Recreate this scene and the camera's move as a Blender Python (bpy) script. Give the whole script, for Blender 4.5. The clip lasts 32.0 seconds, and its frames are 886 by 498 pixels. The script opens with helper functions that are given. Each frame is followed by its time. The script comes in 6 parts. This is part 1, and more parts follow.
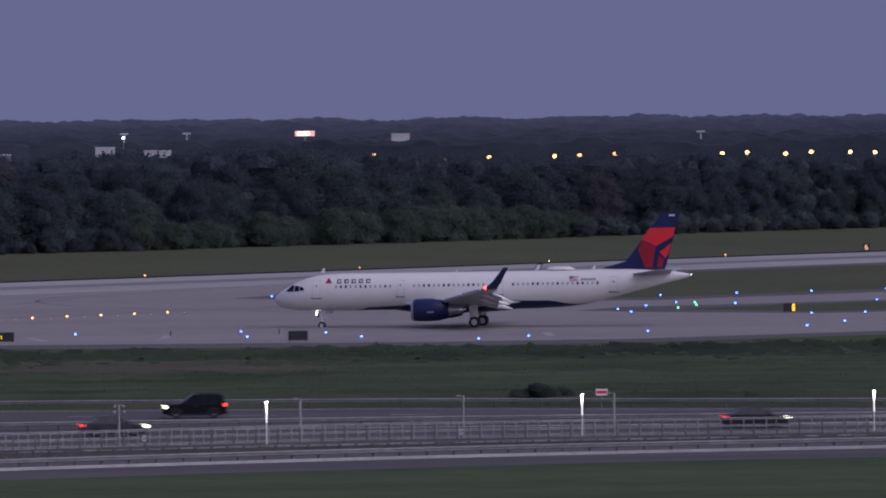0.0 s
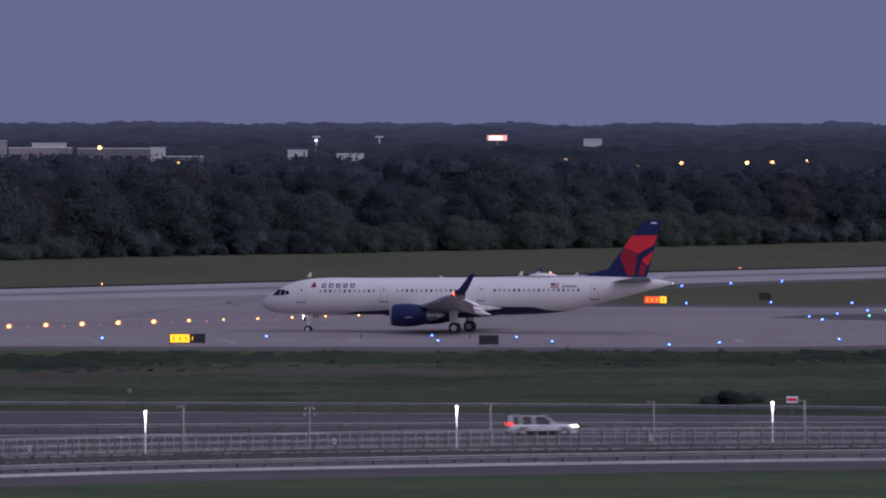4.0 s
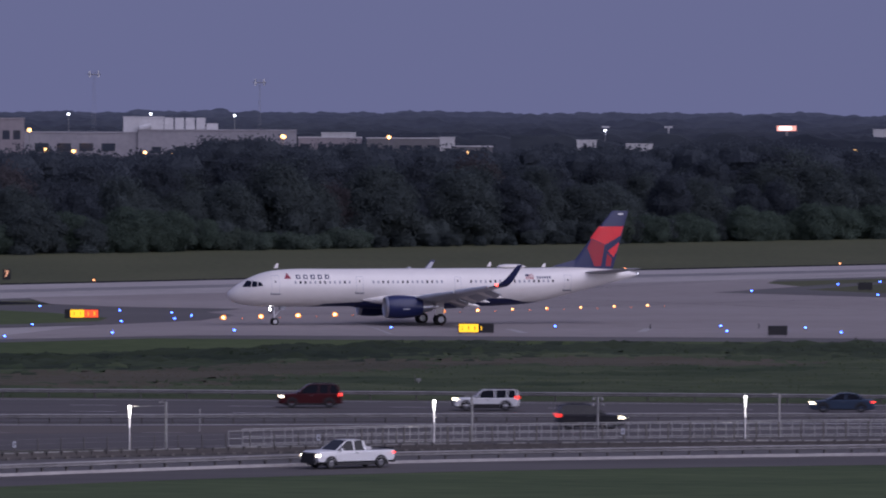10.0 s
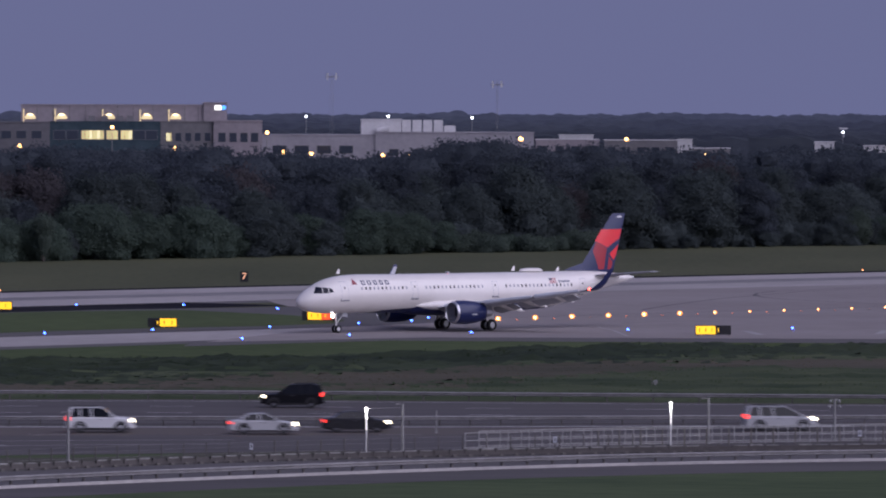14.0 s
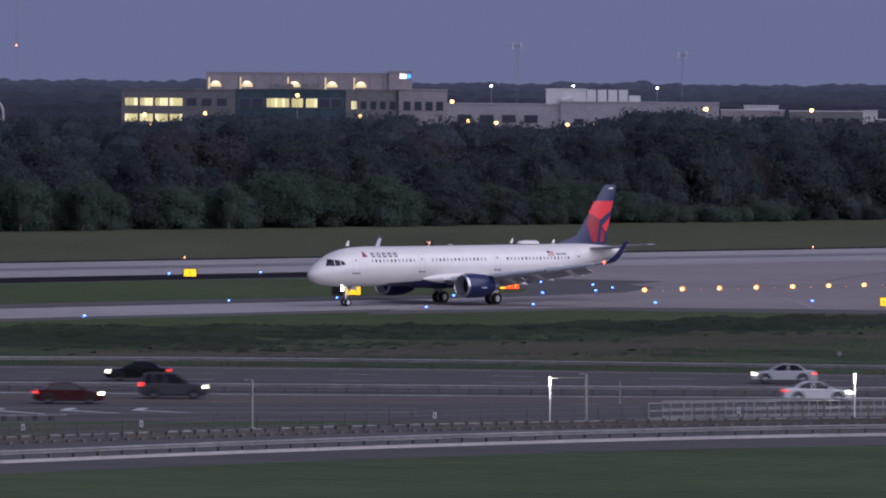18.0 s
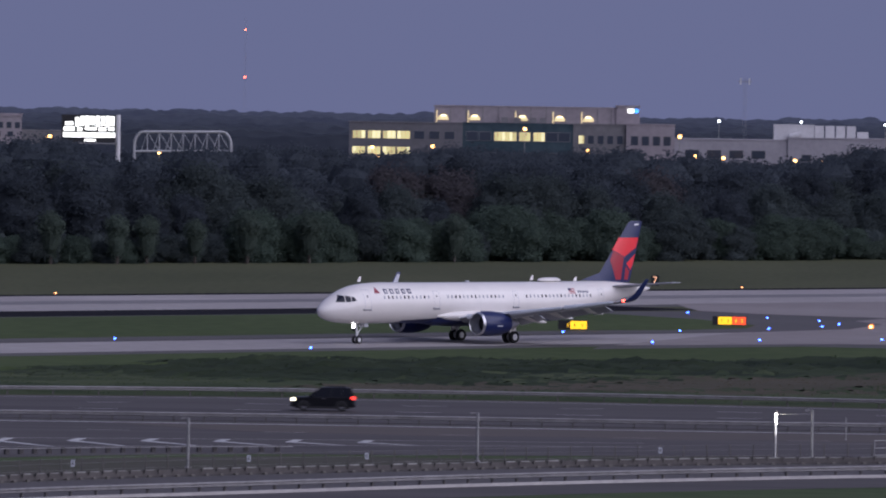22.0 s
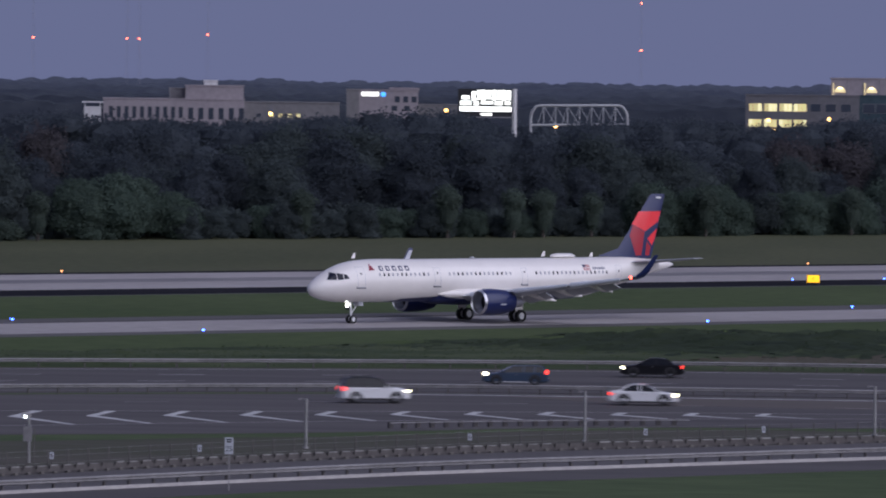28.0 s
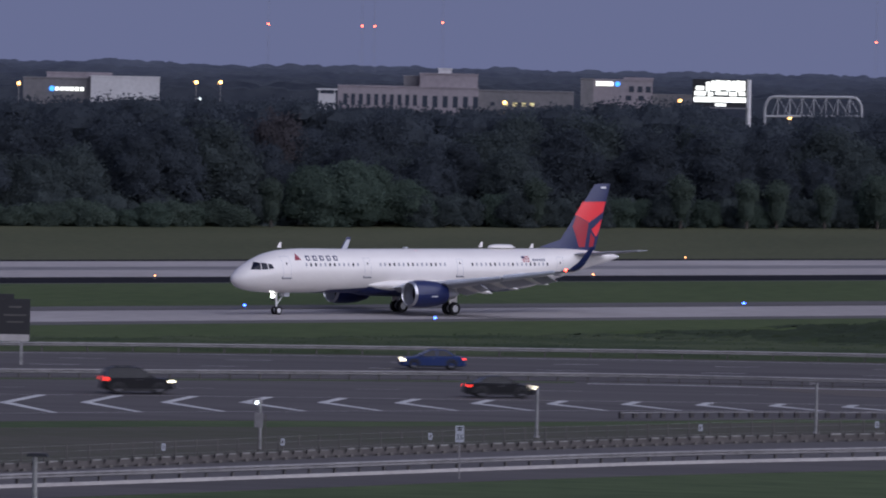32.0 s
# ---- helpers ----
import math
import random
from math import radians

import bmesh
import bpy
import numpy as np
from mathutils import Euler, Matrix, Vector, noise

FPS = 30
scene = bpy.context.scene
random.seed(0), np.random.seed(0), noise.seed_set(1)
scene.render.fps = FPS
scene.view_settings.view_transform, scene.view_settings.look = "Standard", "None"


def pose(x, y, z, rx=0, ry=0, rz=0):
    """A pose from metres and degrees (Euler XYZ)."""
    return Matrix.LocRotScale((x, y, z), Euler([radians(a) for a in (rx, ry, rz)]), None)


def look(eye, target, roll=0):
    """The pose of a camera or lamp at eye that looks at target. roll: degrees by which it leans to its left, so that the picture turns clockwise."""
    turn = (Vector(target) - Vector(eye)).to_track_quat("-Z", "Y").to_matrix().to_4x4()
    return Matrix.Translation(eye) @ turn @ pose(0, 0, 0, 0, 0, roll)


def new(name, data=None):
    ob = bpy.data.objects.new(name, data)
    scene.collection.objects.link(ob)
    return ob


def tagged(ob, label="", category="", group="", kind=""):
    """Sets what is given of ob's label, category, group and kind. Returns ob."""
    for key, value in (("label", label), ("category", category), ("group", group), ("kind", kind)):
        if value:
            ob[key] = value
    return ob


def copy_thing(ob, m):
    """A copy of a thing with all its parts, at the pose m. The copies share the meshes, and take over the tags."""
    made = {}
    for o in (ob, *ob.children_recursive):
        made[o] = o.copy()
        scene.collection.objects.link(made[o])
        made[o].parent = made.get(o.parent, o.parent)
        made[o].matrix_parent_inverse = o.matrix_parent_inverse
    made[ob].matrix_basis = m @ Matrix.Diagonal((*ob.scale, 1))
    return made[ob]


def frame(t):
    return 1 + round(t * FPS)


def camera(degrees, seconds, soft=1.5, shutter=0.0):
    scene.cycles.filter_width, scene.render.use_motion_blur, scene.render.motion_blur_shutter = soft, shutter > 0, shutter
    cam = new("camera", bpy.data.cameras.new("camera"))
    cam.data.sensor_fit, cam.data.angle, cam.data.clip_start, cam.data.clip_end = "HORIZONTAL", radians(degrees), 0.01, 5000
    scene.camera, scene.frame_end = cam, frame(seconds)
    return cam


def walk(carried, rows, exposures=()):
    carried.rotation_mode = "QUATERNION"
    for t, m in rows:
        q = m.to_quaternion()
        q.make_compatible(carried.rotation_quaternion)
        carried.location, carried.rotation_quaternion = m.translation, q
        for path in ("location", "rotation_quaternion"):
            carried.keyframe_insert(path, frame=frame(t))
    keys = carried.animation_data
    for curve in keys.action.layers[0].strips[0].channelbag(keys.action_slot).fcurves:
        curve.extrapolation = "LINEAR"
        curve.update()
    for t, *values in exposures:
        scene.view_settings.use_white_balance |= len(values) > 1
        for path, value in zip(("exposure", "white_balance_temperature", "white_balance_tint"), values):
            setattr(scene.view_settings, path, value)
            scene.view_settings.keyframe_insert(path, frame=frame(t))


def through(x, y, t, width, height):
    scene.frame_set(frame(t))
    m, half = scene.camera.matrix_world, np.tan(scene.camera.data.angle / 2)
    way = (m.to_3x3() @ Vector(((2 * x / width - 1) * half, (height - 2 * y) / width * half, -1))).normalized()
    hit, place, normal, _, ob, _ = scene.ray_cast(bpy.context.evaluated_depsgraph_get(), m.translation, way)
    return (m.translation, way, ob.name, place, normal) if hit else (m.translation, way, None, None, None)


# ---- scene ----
EYE_HEIGHT = 22.42
cam = camera(7.2412, 32.0, soft=1.95, shutter=0.5)
# seconds, bearing, tilt and lean in degrees, sideways sway in metres
PATH = [
    (0, 6.975, -1.080, -0.46, 0.03), (0.5, 6.769, -1.110, -0.45, 0.03), (1, 6.633, -1.128, -0.44, 0.02), (1.5, 6.520, -1.199, -0.47, 0.01),
    (2, 6.383, -1.198, -0.41, 0.00), (2.5, 6.192, -1.188, -0.35, -0.00), (3, 5.952, -1.139, -0.25, -0.00), (3.5, 5.668, -1.022, -0.11, -0.02),
    (5.5, 4.867, -1.179, 0.55, -0.03), (6, 4.630, -1.199, 0.45, -0.04), (6.5, 4.381, -1.145, 0.44, -0.03), (7, 4.142, -1.091, 0.52, -0.01),
    (7.5, 3.980, -1.127, 0.66, 0.01), (8, 3.917, -1.189, 0.65, 0.01), (8.5, 3.816, -1.239, 0.40, -0.00), (9, 3.659, -1.215, 0.31, -0.02),
    (9.5, 3.377, -1.164, 0.18, -0.04), (10, 3.048, -1.123, 0.19, -0.04), (10.5, 2.703, -1.108, 0.20, -0.01), (11, 2.421, -1.203, 0.17, 0.03),
    (11.5, 2.226, -1.306, 0.03, 0.06), (12, 2.086, -1.396, 0.04, 0.06), (12.5, 1.899, -1.389, 0.04, 0.04), (13, 1.674, -1.339, 0.08, 0.03),
    (13.5, 1.399, -1.220, 0.20, 0.04), (14, 1.101, -1.111, 0.10, 0.06), (14.5, 0.833, -1.055, 0.11, 0.08), (16.5, 0.190, -1.210, 0.38, 0.08),
    (17, 0.014, -1.254, 0.44, 0.08), (17.5, -0.211, -1.262, 0.44, 0.05), (18, -0.404, -1.368, 0.43, 0.02), (18.5, -0.550, -1.411, 0.42, -0.01),
    (19, -0.671, -1.453, 0.36, -0.02), (19.5, -0.809, -1.342, 0.42, -0.01), (20, -1.001, -1.227, 0.55, -0.02), (20.5, -1.257, -1.113, 0.67, -0.05),
    (21, -1.595, -1.055, 0.82, -0.06), (21.5, -1.943, -1.064, 0.85, -0.05), (22, -2.258, -1.110, 0.88, -0.04), (22.5, -2.511, -1.187, 0.81, -0.03),
    (23, -2.655, -1.236, 0.65, -0.03), (23.5, -2.787, -1.283, 0.45, -0.05), (24, -2.976, -1.298, 0.35, -0.07), (24.5, -3.314, -1.305, 0.43, -0.07),
    (25, -3.656, -1.318, 0.53, -0.05), (25.5, -3.956, -1.319, 0.56, -0.04), (27.5, -5.093, -1.365, 0.56, -0.04), (28, -5.501, -1.370, 0.66, -0.02),
    (28.5, -5.902, -1.348, 0.85, 0.01), (29, -6.220, -1.267, 0.91, 0.02), (29.5, -6.411, -1.207, 1.00, 0.03), (30, -6.528, -1.200, 1.13, 0.03),
    (30.5, -6.667, -1.249, 1.18, 0.04), (31, -6.839, -1.336, 1.15, 0.03), (31.5, -7.055, -1.425, 1.13, 0.02), (32, -7.405, -1.488, 1.16, -0.00),
]

def camera_pose(az, el, lean, sway):
    a, e = radians(az), radians(el)
    eye = Vector((sway, 0.0, EYE_HEIGHT))
    aim = eye + 1000 * Vector((math.sin(a) * math.cos(e), math.cos(a) * math.cos(e), math.sin(e)))
    return look(eye, aim, lean)


walk(cam, [(t, camera_pose(az, el, lean, sway)) for t, az, el, lean, sway in PATH], exposures=[(0, -0.03, 6180, 14), (8, 0.0, 6180, 15), (13, 0.04, 6180, 15), (18, 0.07, 6180, 9), (25, 0.07, 6200, 9), (29, 0.07, 6200, 5), (32, 0.07, 6200, 5)])

# ---- light: dusk, the sun just gone behind the camera ----
scene.view_settings.exposure = 0.0
world = bpy.data.worlds.new("dusk_sky")
scene.world = world
world.use_nodes = True
wn, wl = world.node_tree.nodes, world.node_tree.links
wn.clear()
sky = wn.new("ShaderNodeTexSky")
sky.sky_type, sky.sun_disc = "NISHITA", False
sky.sun_elevation, sky.sun_rotation = radians(1.0), radians(205.0)
sky.altitude, sky.dust_density, sky.ozone_density = 10, 2.0, 4.0
veil = wn.new("ShaderNodeMix")
veil.data_type, veil.blend_type = "RGBA", "MIX"
veil.inputs["Factor"].default_value = 0.85
veil.inputs["B"].default_value = (1.62, 1.73, 3.12, 1)
sky_bg, sky_out = wn.new("ShaderNodeBackground"), wn.new("ShaderNodeOutputWorld")
sky_bg.inputs["Strength"].default_value = 0.1
wl.new(sky.outputs["Color"], veil.inputs["A"])
wl.new(veil.outputs["Result"], sky_bg.inputs["Color"])
wl.new(sky_bg.outputs["Background"], sky_out.inputs["Surface"])

glow = bpy.data.lights.new("afterglow", "SUN")
glow.energy, glow.angle, glow.color = 2.65, radians(90), (0.905, 0.85, 0.985)
new("afterglow", glow).matrix_world = look((0, 0, 0), (-0.92, 0.50, -0.65))


# ---- materials ----
def shader(name, rough=0.8, metal=0.0):
    m = bpy.data.materials.new(name)
    m.use_nodes = True
    b = m.node_tree.nodes["Principled BSDF"]
    b.inputs["Roughness"].default_value, b.inputs["Metallic"].default_value = rough, metal
    return m, m.node_tree.nodes, m.node_tree.links, b


def surface(name, dark, light, big=0.1, fine=2.0, rough=0.85, metal=0.0, bump=0.0, stretch=(1, 1, 1), own=0.0, spec=0.5, mix=0.5):
    """Two tones mixed by a coarse and a fine noise, in metres; own: how far pieces differ."""
    m, n, l, b = shader(name, rough, metal)
    b.inputs["Specular IOR Level"].default_value = spec
    co, mp = n.new("ShaderNodeTexCoord"), n.new("ShaderNodeMapping")
    mp.inputs["Scale"].default_value = stretch
    l.new(co.outputs["Object"], mp.inputs["Vector"])
    tex = []
    for scale, detail in ((big, 4), (fine, 6)):
        t = n.new("ShaderNodeTexNoise")
        t.inputs["Scale"].default_value, t.inputs["Detail"].default_value = scale, detail
        l.new(mp.outputs["Vector"], t.inputs["Vector"])
        tex.append(t)
    add = n.new("ShaderNodeMath")
    add.operation = "MULTIPLY_ADD"
    l.new(tex[1].outputs["Fac"], add.inputs[0])
    add.inputs[1].default_value = mix
    half = n.new("ShaderNodeMath")
    half.operation = "MULTIPLY"
    half.inputs[1].default_value = 1 - mix
    l.new(tex[0].outputs["Fac"], half.inputs[0])
    l.new(half.outputs[0], add.inputs[2])
    ramp = n.new("ShaderNodeValToRGB")
    ramp.color_ramp.elements[0].position, ramp.color_ramp.elements[1].position = 0.36, 0.64
    ramp.color_ramp.elements[0].color, ramp.color_ramp.elements[1].color = (*dark, 1), (*light, 1)
    l.new(add.outputs[0], ramp.inputs["Fac"])
    last = ramp.outputs["Color"]
    if own:
        info, hsv = n.new("ShaderNodeObjectInfo"), n.new("ShaderNodeHueSaturation")
        rng = n.new("ShaderNodeMapRange")
        rng.inputs["To Min"].default_value, rng.inputs["To Max"].default_value = 1 - own, 1 + own
        l.new(info.outputs["Random"], rng.inputs["Value"])
        l.new(rng.outputs["Result"], hsv.inputs["Value"])
        l.new(last, hsv.inputs["Color"])
        last = hsv.outputs["Color"]
    l.new(last, b.inputs["Base Color"])
    if bump:
        bp = n.new("ShaderNodeBump")
        bp.inputs["Strength"].default_value, bp.inputs["Distance"].default_value = bump, 0.05
        l.new(tex[1].outputs["Fac"], bp.inputs["Height"])
        l.new(bp.outputs["Normal"], b.inputs["Normal"])
    return m


def plain(name, colour, rough=0.5, metal=0.0, var=0.12, coat=0.0):
    m = surface(name, tuple(c * (1 - var) for c in colour), tuple(min(1, c * (1 + var)) for c in colour), 0.6, 9.0, rough, metal)
    m.node_tree.nodes["Principled BSDF"].inputs["Coat Weight"].default_value = coat
    return m


def lit(name, colour, strength):
    m, n, l, b = shader(name, 0.4)
    b.inputs["Base Color"].default_value = (*colour, 1)
    b.inputs["Emission Color"].default_value = (*colour, 1)
    b.inputs["Emission Strength"].default_value = strength
    return m


def glass(name, tint, rough=0.08):
    m, n, l, b = shader(name, rough)
    b.inputs["Base Color"].default_value = (*tint, 1)
    b.inputs["Specular IOR Level"].default_value = 0.7
    return m


M_LAWN = surface("mown_grass", (0.060, 0.066, 0.036), (0.086, 0.090, 0.050), 0.035, 0.9, 0.95, bump=0.6, stretch=(1, 0.25, 1), spec=0.1)
M_ROUGH = surface("rough_grass", (0.036, 0.050, 0.024), (0.062, 0.073, 0.037), 0.06, 0.5, 0.95, bump=0.3, stretch=(0.35, 1, 1), spec=0.1, mix=0.3)
M_VERGE = surface("verge_grass", (0.040, 0.060, 0.028), (0.078, 0.102, 0.049), 0.055, 0.7, 0.95, bump=0.4, stretch=(0.35, 1, 1), spec=0.1)
M_ISLE = surface("green_lawn", (0.048, 0.068, 0.027), (0.072, 0.094, 0.040), 0.05, 0.9, 0.95, bump=0.4, stretch=(0.5, 0.25, 1), spec=0.1)
M_WORN = surface("worn_paint", (0.22, 0.21, 0.21), (0.34, 0.33, 0.32), 0.4, 3.0, 0.8)
M_GRAVEL = surface("gravelly_verge", (0.056, 0.062, 0.040), (0.088, 0.080, 0.070), 0.05, 0.8, 0.95, stretch=(0.4, 1, 1), spec=0.1)
M_RUST = surface("dark_weathered_steel", (0.040, 0.037, 0.038), (0.066, 0.060, 0.060), 0.6, 3.0, 0.75)
M_TALL = surface("tall_grass_blades", (0.013, 0.021, 0.012), (0.040, 0.053, 0.028), 0.10, 0.45, 0.9, spec=0.1, stretch=(0.25, 1, 1), mix=0.3)
M_TUFT = surface("grass_blades", (0.026, 0.040, 0.019), (0.068, 0.083, 0.043), 0.12, 0.5, 0.9, spec=0.1, stretch=(0.25, 1, 1), mix=0.3)
M_REED = surface("dry_reeds", (0.052, 0.052, 0.034), (0.090, 0.078, 0.058), 0.05, 0.25, 0.9, spec=0.1, stretch=(0.25, 1, 1), mix=0.3)
M_ASPHALT = surface("asphalt", (0.042, 0.037, 0.037), (0.077, 0.068, 0.067), 0.22, 3.0, 0.9, stretch=(0.05, 1, 1), mix=0.35)
M_SHOULDER = surface("shoulder_asphalt", (0.056, 0.051, 0.050), (0.086, 0.079, 0.079), 0.06, 2.0, 0.9, stretch=(0.4, 1, 1))
M_CONCRETE = surface("pavement_concrete", (0.24, 0.22, 0.215), (0.34, 0.315, 0.305), 0.035, 0.5, 0.88)
M_APRON = surface("worn_apron_concrete", (0.175, 0.152, 0.148), (0.245, 0.217, 0.210), 0.03, 0.5, 0.88, stretch=(0.6, 1, 1))
M_SEAM = surface("dark_sealed_line", (0.045, 0.042, 0.045), (0.08, 0.075, 0.08), 0.2, 2.0, 0.9)
M_RUBBER = surface("tyre_marked_concrete", (0.115, 0.108, 0.114), (0.19, 0.178, 0.18), 0.03, 0.6, 0.85, stretch=(0.3, 0.3, 1))
M_FRESH = surface("fresh_black_asphalt", (0.018, 0.018, 0.023), (0.030, 0.030, 0.037), 0.06, 2.0, 1.0, stretch=(0.4, 1, 1), spec=0.0)
M_KERB = surface("kerb_concrete", (0.34, 0.32, 0.31), (0.46, 0.44, 0.42), 0.2, 2.0, 0.85)
M_PAINT = surface("road_paint", (0.34, 0.34, 0.34), (0.54, 0.54, 0.52), 0.4, 3.0, 0.7)
M_STEEL = surface("galvanised_steel", (0.19, 0.183, 0.183), (0.29, 0.28, 0.28), 0.3, 2.0, 0.6, metal=0.2)
M_POST = surface("weathered_post", (0.075, 0.070, 0.066), (0.13, 0.12, 0.11), 0.5, 3.0, 0.8)
M_WHITE = plain("white_paint", (0.78, 0.78, 0.78), 0.5)
M_BLACK = plain("black_plastic", (0.015, 0.015, 0.017), 0.5)


# ---- building blocks ----
class Form:
    """Vertices and faces of one mesh."""

    def __init__(self):
        self.v, self.f = [], []

    def add(self, verts, faces):
        k = len(self.v)
        self.v += [tuple(p) for p in verts]
        self.f += [tuple(i + k for i in q) for q in faces]
        return self

    def box(self, x, y, z, sx, sy, sz, turn=0.0, top=1.0):
        """A box centred at x, y on the height z; top: how far its upper face narrows."""
        c, s = math.cos(turn), math.sin(turn)
        pts = []
        for dz, k in ((0, 1.0), (sz, top)):
            for dx, dy in ((-1, -1), (1, -1), (1, 1), (-1, 1)):
                a, b = dx * sx / 2 * k, dy * sy / 2 * k
                pts.append((x + a * c - b * s, y + a * s + b * c, z + dz))
        return self.add(pts, [(3, 2, 1, 0), (4, 5, 6, 7), (0, 1, 5, 4), (1, 2, 6, 5), (2, 3, 7, 6), (3, 0, 4, 7)])

    def tube(self, p, q, r, r2=None, n=8):
        p, q = Vector(p), Vector(q)
        r2 = r if r2 is None else r2
        d = (q - p).normalized()
        a = d.cross(Vector((0, 0, 1)) if abs(d.z) < 0.9 else Vector((1, 0, 0))).normalized()
        b = d.cross(a)
        ring = [[o + (a * math.cos(6.28319 * i / n) + b * math.sin(6.28319 * i / n)) * k for i in range(n)] for o, k in ((p, r), (q, r2))]
        return self.add(ring[0] + ring[1], [(i, (i + 1) % n, n + (i + 1) % n, n + i) for i in range(n)] + [tuple(range(n))[::-1], tuple(range(n, 2 * n))])

    def loft(self, rings, close=True, caps=True):
        n = len(rings[0])
        faces = []
        for k in range(len(rings) - 1):
            for i in range(n if close else n - 1):
                j = (i + 1) % n
                faces.append((k * n + i, k * n + j, (k + 1) * n + j, (k + 1) * n + i))
        if caps and close:
            faces += [tuple(range(n))[::-1], tuple(range((len(rings) - 1) * n, len(rings) * n))]
        return self.add([p for r in rings for p in r], faces)

    def prism(self, outline, z0, z1):
        n = len(outline)
        return self.add([(x, y, z0) for x, y in outline] + [(x, y, z1) for x, y in outline],
                        [tuple(range(n))[::-1], tuple(range(n, 2 * n))] + [(i, (i + 1) % n, n + (i + 1) % n, n + i) for i in range(n)])

    def ball(self, x, y, z, r, n=8, squash=1.0):
        rings = [[(x + r * math.sin(3.14159 * k / n) * math.cos(6.28319 * i / n), y + r * math.sin(3.14159 * k / n) * math.sin(6.28319 * i / n),
                   z + r * squash * math.cos(3.14159 * k / n)) for i in range(n)] for k in range(1, n)]
        return self.loft(rings)

    def mesh(self, name, material, smooth=False):
        me = bpy.data.meshes.new(name)
        me.from_pydata(self.v, [], self.f)
        bm = bmesh.new()
        bm.from_mesh(me)
        bmesh.ops.recalc_face_normals(bm, faces=bm.faces)
        bm.to_mesh(me)
        bm.free()
        me.materials.append(material)
        if smooth:
            me.polygons.foreach_set("use_smooth", [True] * len(me.polygons))
            me.set_sharp_from_angle(angle=radians(40))
        return me


def part(name, form, material, parent=None, label="", at=None, smooth=False):
    """One mesh object, under a thing or a part."""
    ob = new(name, form if isinstance(form, bpy.types.Mesh) else form.mesh(name, material, smooth))
    ob.parent = parent
    if at is not None:
        ob.matrix_basis = at
    return tagged(ob, label)


def thing(name, m, label, category, group=""):
    ob = new(name)
    ob.matrix_basis = m
    return tagged(ob, label, category, group)


def curve(*pts):
    """A smooth function through the points, straight beyond its ends."""
    x, y = np.array(pts, float).T
    d = np.gradient(y, x)

    def at(v):
        if v <= x[0]:
            return y[0] + d[0] * (v - x[0])
        if v >= x[-1]:
            return y[-1] + d[-1] * (v - x[-1])
        k = int(np.searchsorted(x, v)) - 1
        h = x[k + 1] - x[k]
        s = (v - x[k]) / h
        return ((1 + 2 * s) * (1 - s) ** 2 * y[k] + s * (1 - s) ** 2 * h * d[k] + s * s * (3 - 2 * s) * y[k + 1] + s * s * (s - 1) * h * d[k + 1])
    return at


def structure(name, form, material, label, smooth=False):
    return tagged(new(name, form.mesh(name, material, smooth)), label, kind="structure")


def band(low, high, z, x0=-700, x1=700, step=5.0, depth=0.3):
    """A strip of ground between two curves, with an edge that goes down into the earth."""
    f = Form()
    n = int((x1 - x0) / step)
    rows = []
    for i in range(n + 1):
        x = x0 + (x1 - x0) * i / n
        rows.append([(x, low(x), z - depth), (x, low(x), z), (x, high(x), z), (x, high(x), z - depth)])
    return f.loft(rows, close=False)


# ---- the ground ----
ground = Form()
ground.add([(-5000, -600, 0), (5000, -600, 0), (5000, 4900, 0), (-5000, 4900, 0)], [(0, 1, 2, 3)])
structure("ground", ground, M_LAWN, "wide flat mown airfield grass reaching the horizon")

# ---- the roads in front ----
TALL_BAND = curve((-130, 532), (-82, 562), (-45, 600), (-15, 615), (10, 629), (33, 654), (70, 655), (150, 655))
DRY_BAND = curve((-130, 540), (-40, 560), (-15, 572), (10, 590), (33, 621), (60, 621), (150, 620))
TALL_WIDE = curve((-130, 15), (-45, 24), (-15, 33), (10, 23), (33, 21), (80, 17), (150, 17))
DRY_WIDE = curve((-130, 6), (-40, 9), (-15, 13), (10, 21), (33, 10), (60, 7), (150, 6))
KERB = curve((-67.4, 361), (-59, 371.5), (-47, 387), (-38.3, 397.5), (-29, 406.3), (-13.7, 420.8), (-0.5, 431.5), (8.7, 438), (20.5, 444.8), (39.6, 451.8), (56.2, 456.3), (83.5, 461), (130, 463))
GAP_RAIL = curve((-90, 348), (-67.5, 380), (-57.5, 395.5), (-46.5, 410.5), (-37, 422), (-27.7, 430.5), (-21.5, 435.5), (-8, 446.3), (7.5, 455.5), (21.2, 461), (48, 467), (83, 471), (130, 473))
EDGE_NEAR = curve((-120, 395), (-73, 431), (-49, 443), (-36, 453), (-15, 459), (12, 466), (40, 474), (83, 481), (130, 482))
MEDIAN = curve((-120, 466), (-86, 483), (-60, 494.5), (-54, 496.6), (-37, 498.3), (-10, 498.8), (8, 499.2), (32, 501.2), (60, 502), (88, 500.3), (130, 499), (400, 496))
FAR_EDGE = curve((-130, 512), (-92, 531), (-76, 536.2), (-58, 541.6), (-44, 545), (-25, 547), (-10, 547), (0, 546), (18, 543.2), (30, 541.6), (52, 538.2), (65, 535.5), (77, 531.6), (92, 527), (140, 518), (400, 505))

RAIL_LINE = curve((8, 464.5), (10.8, 465.8), (22, 471.6), (31, 474.8), (44.7, 479.2), (53.6, 481.3), (69.3, 483), (85, 483.5), (130, 484))
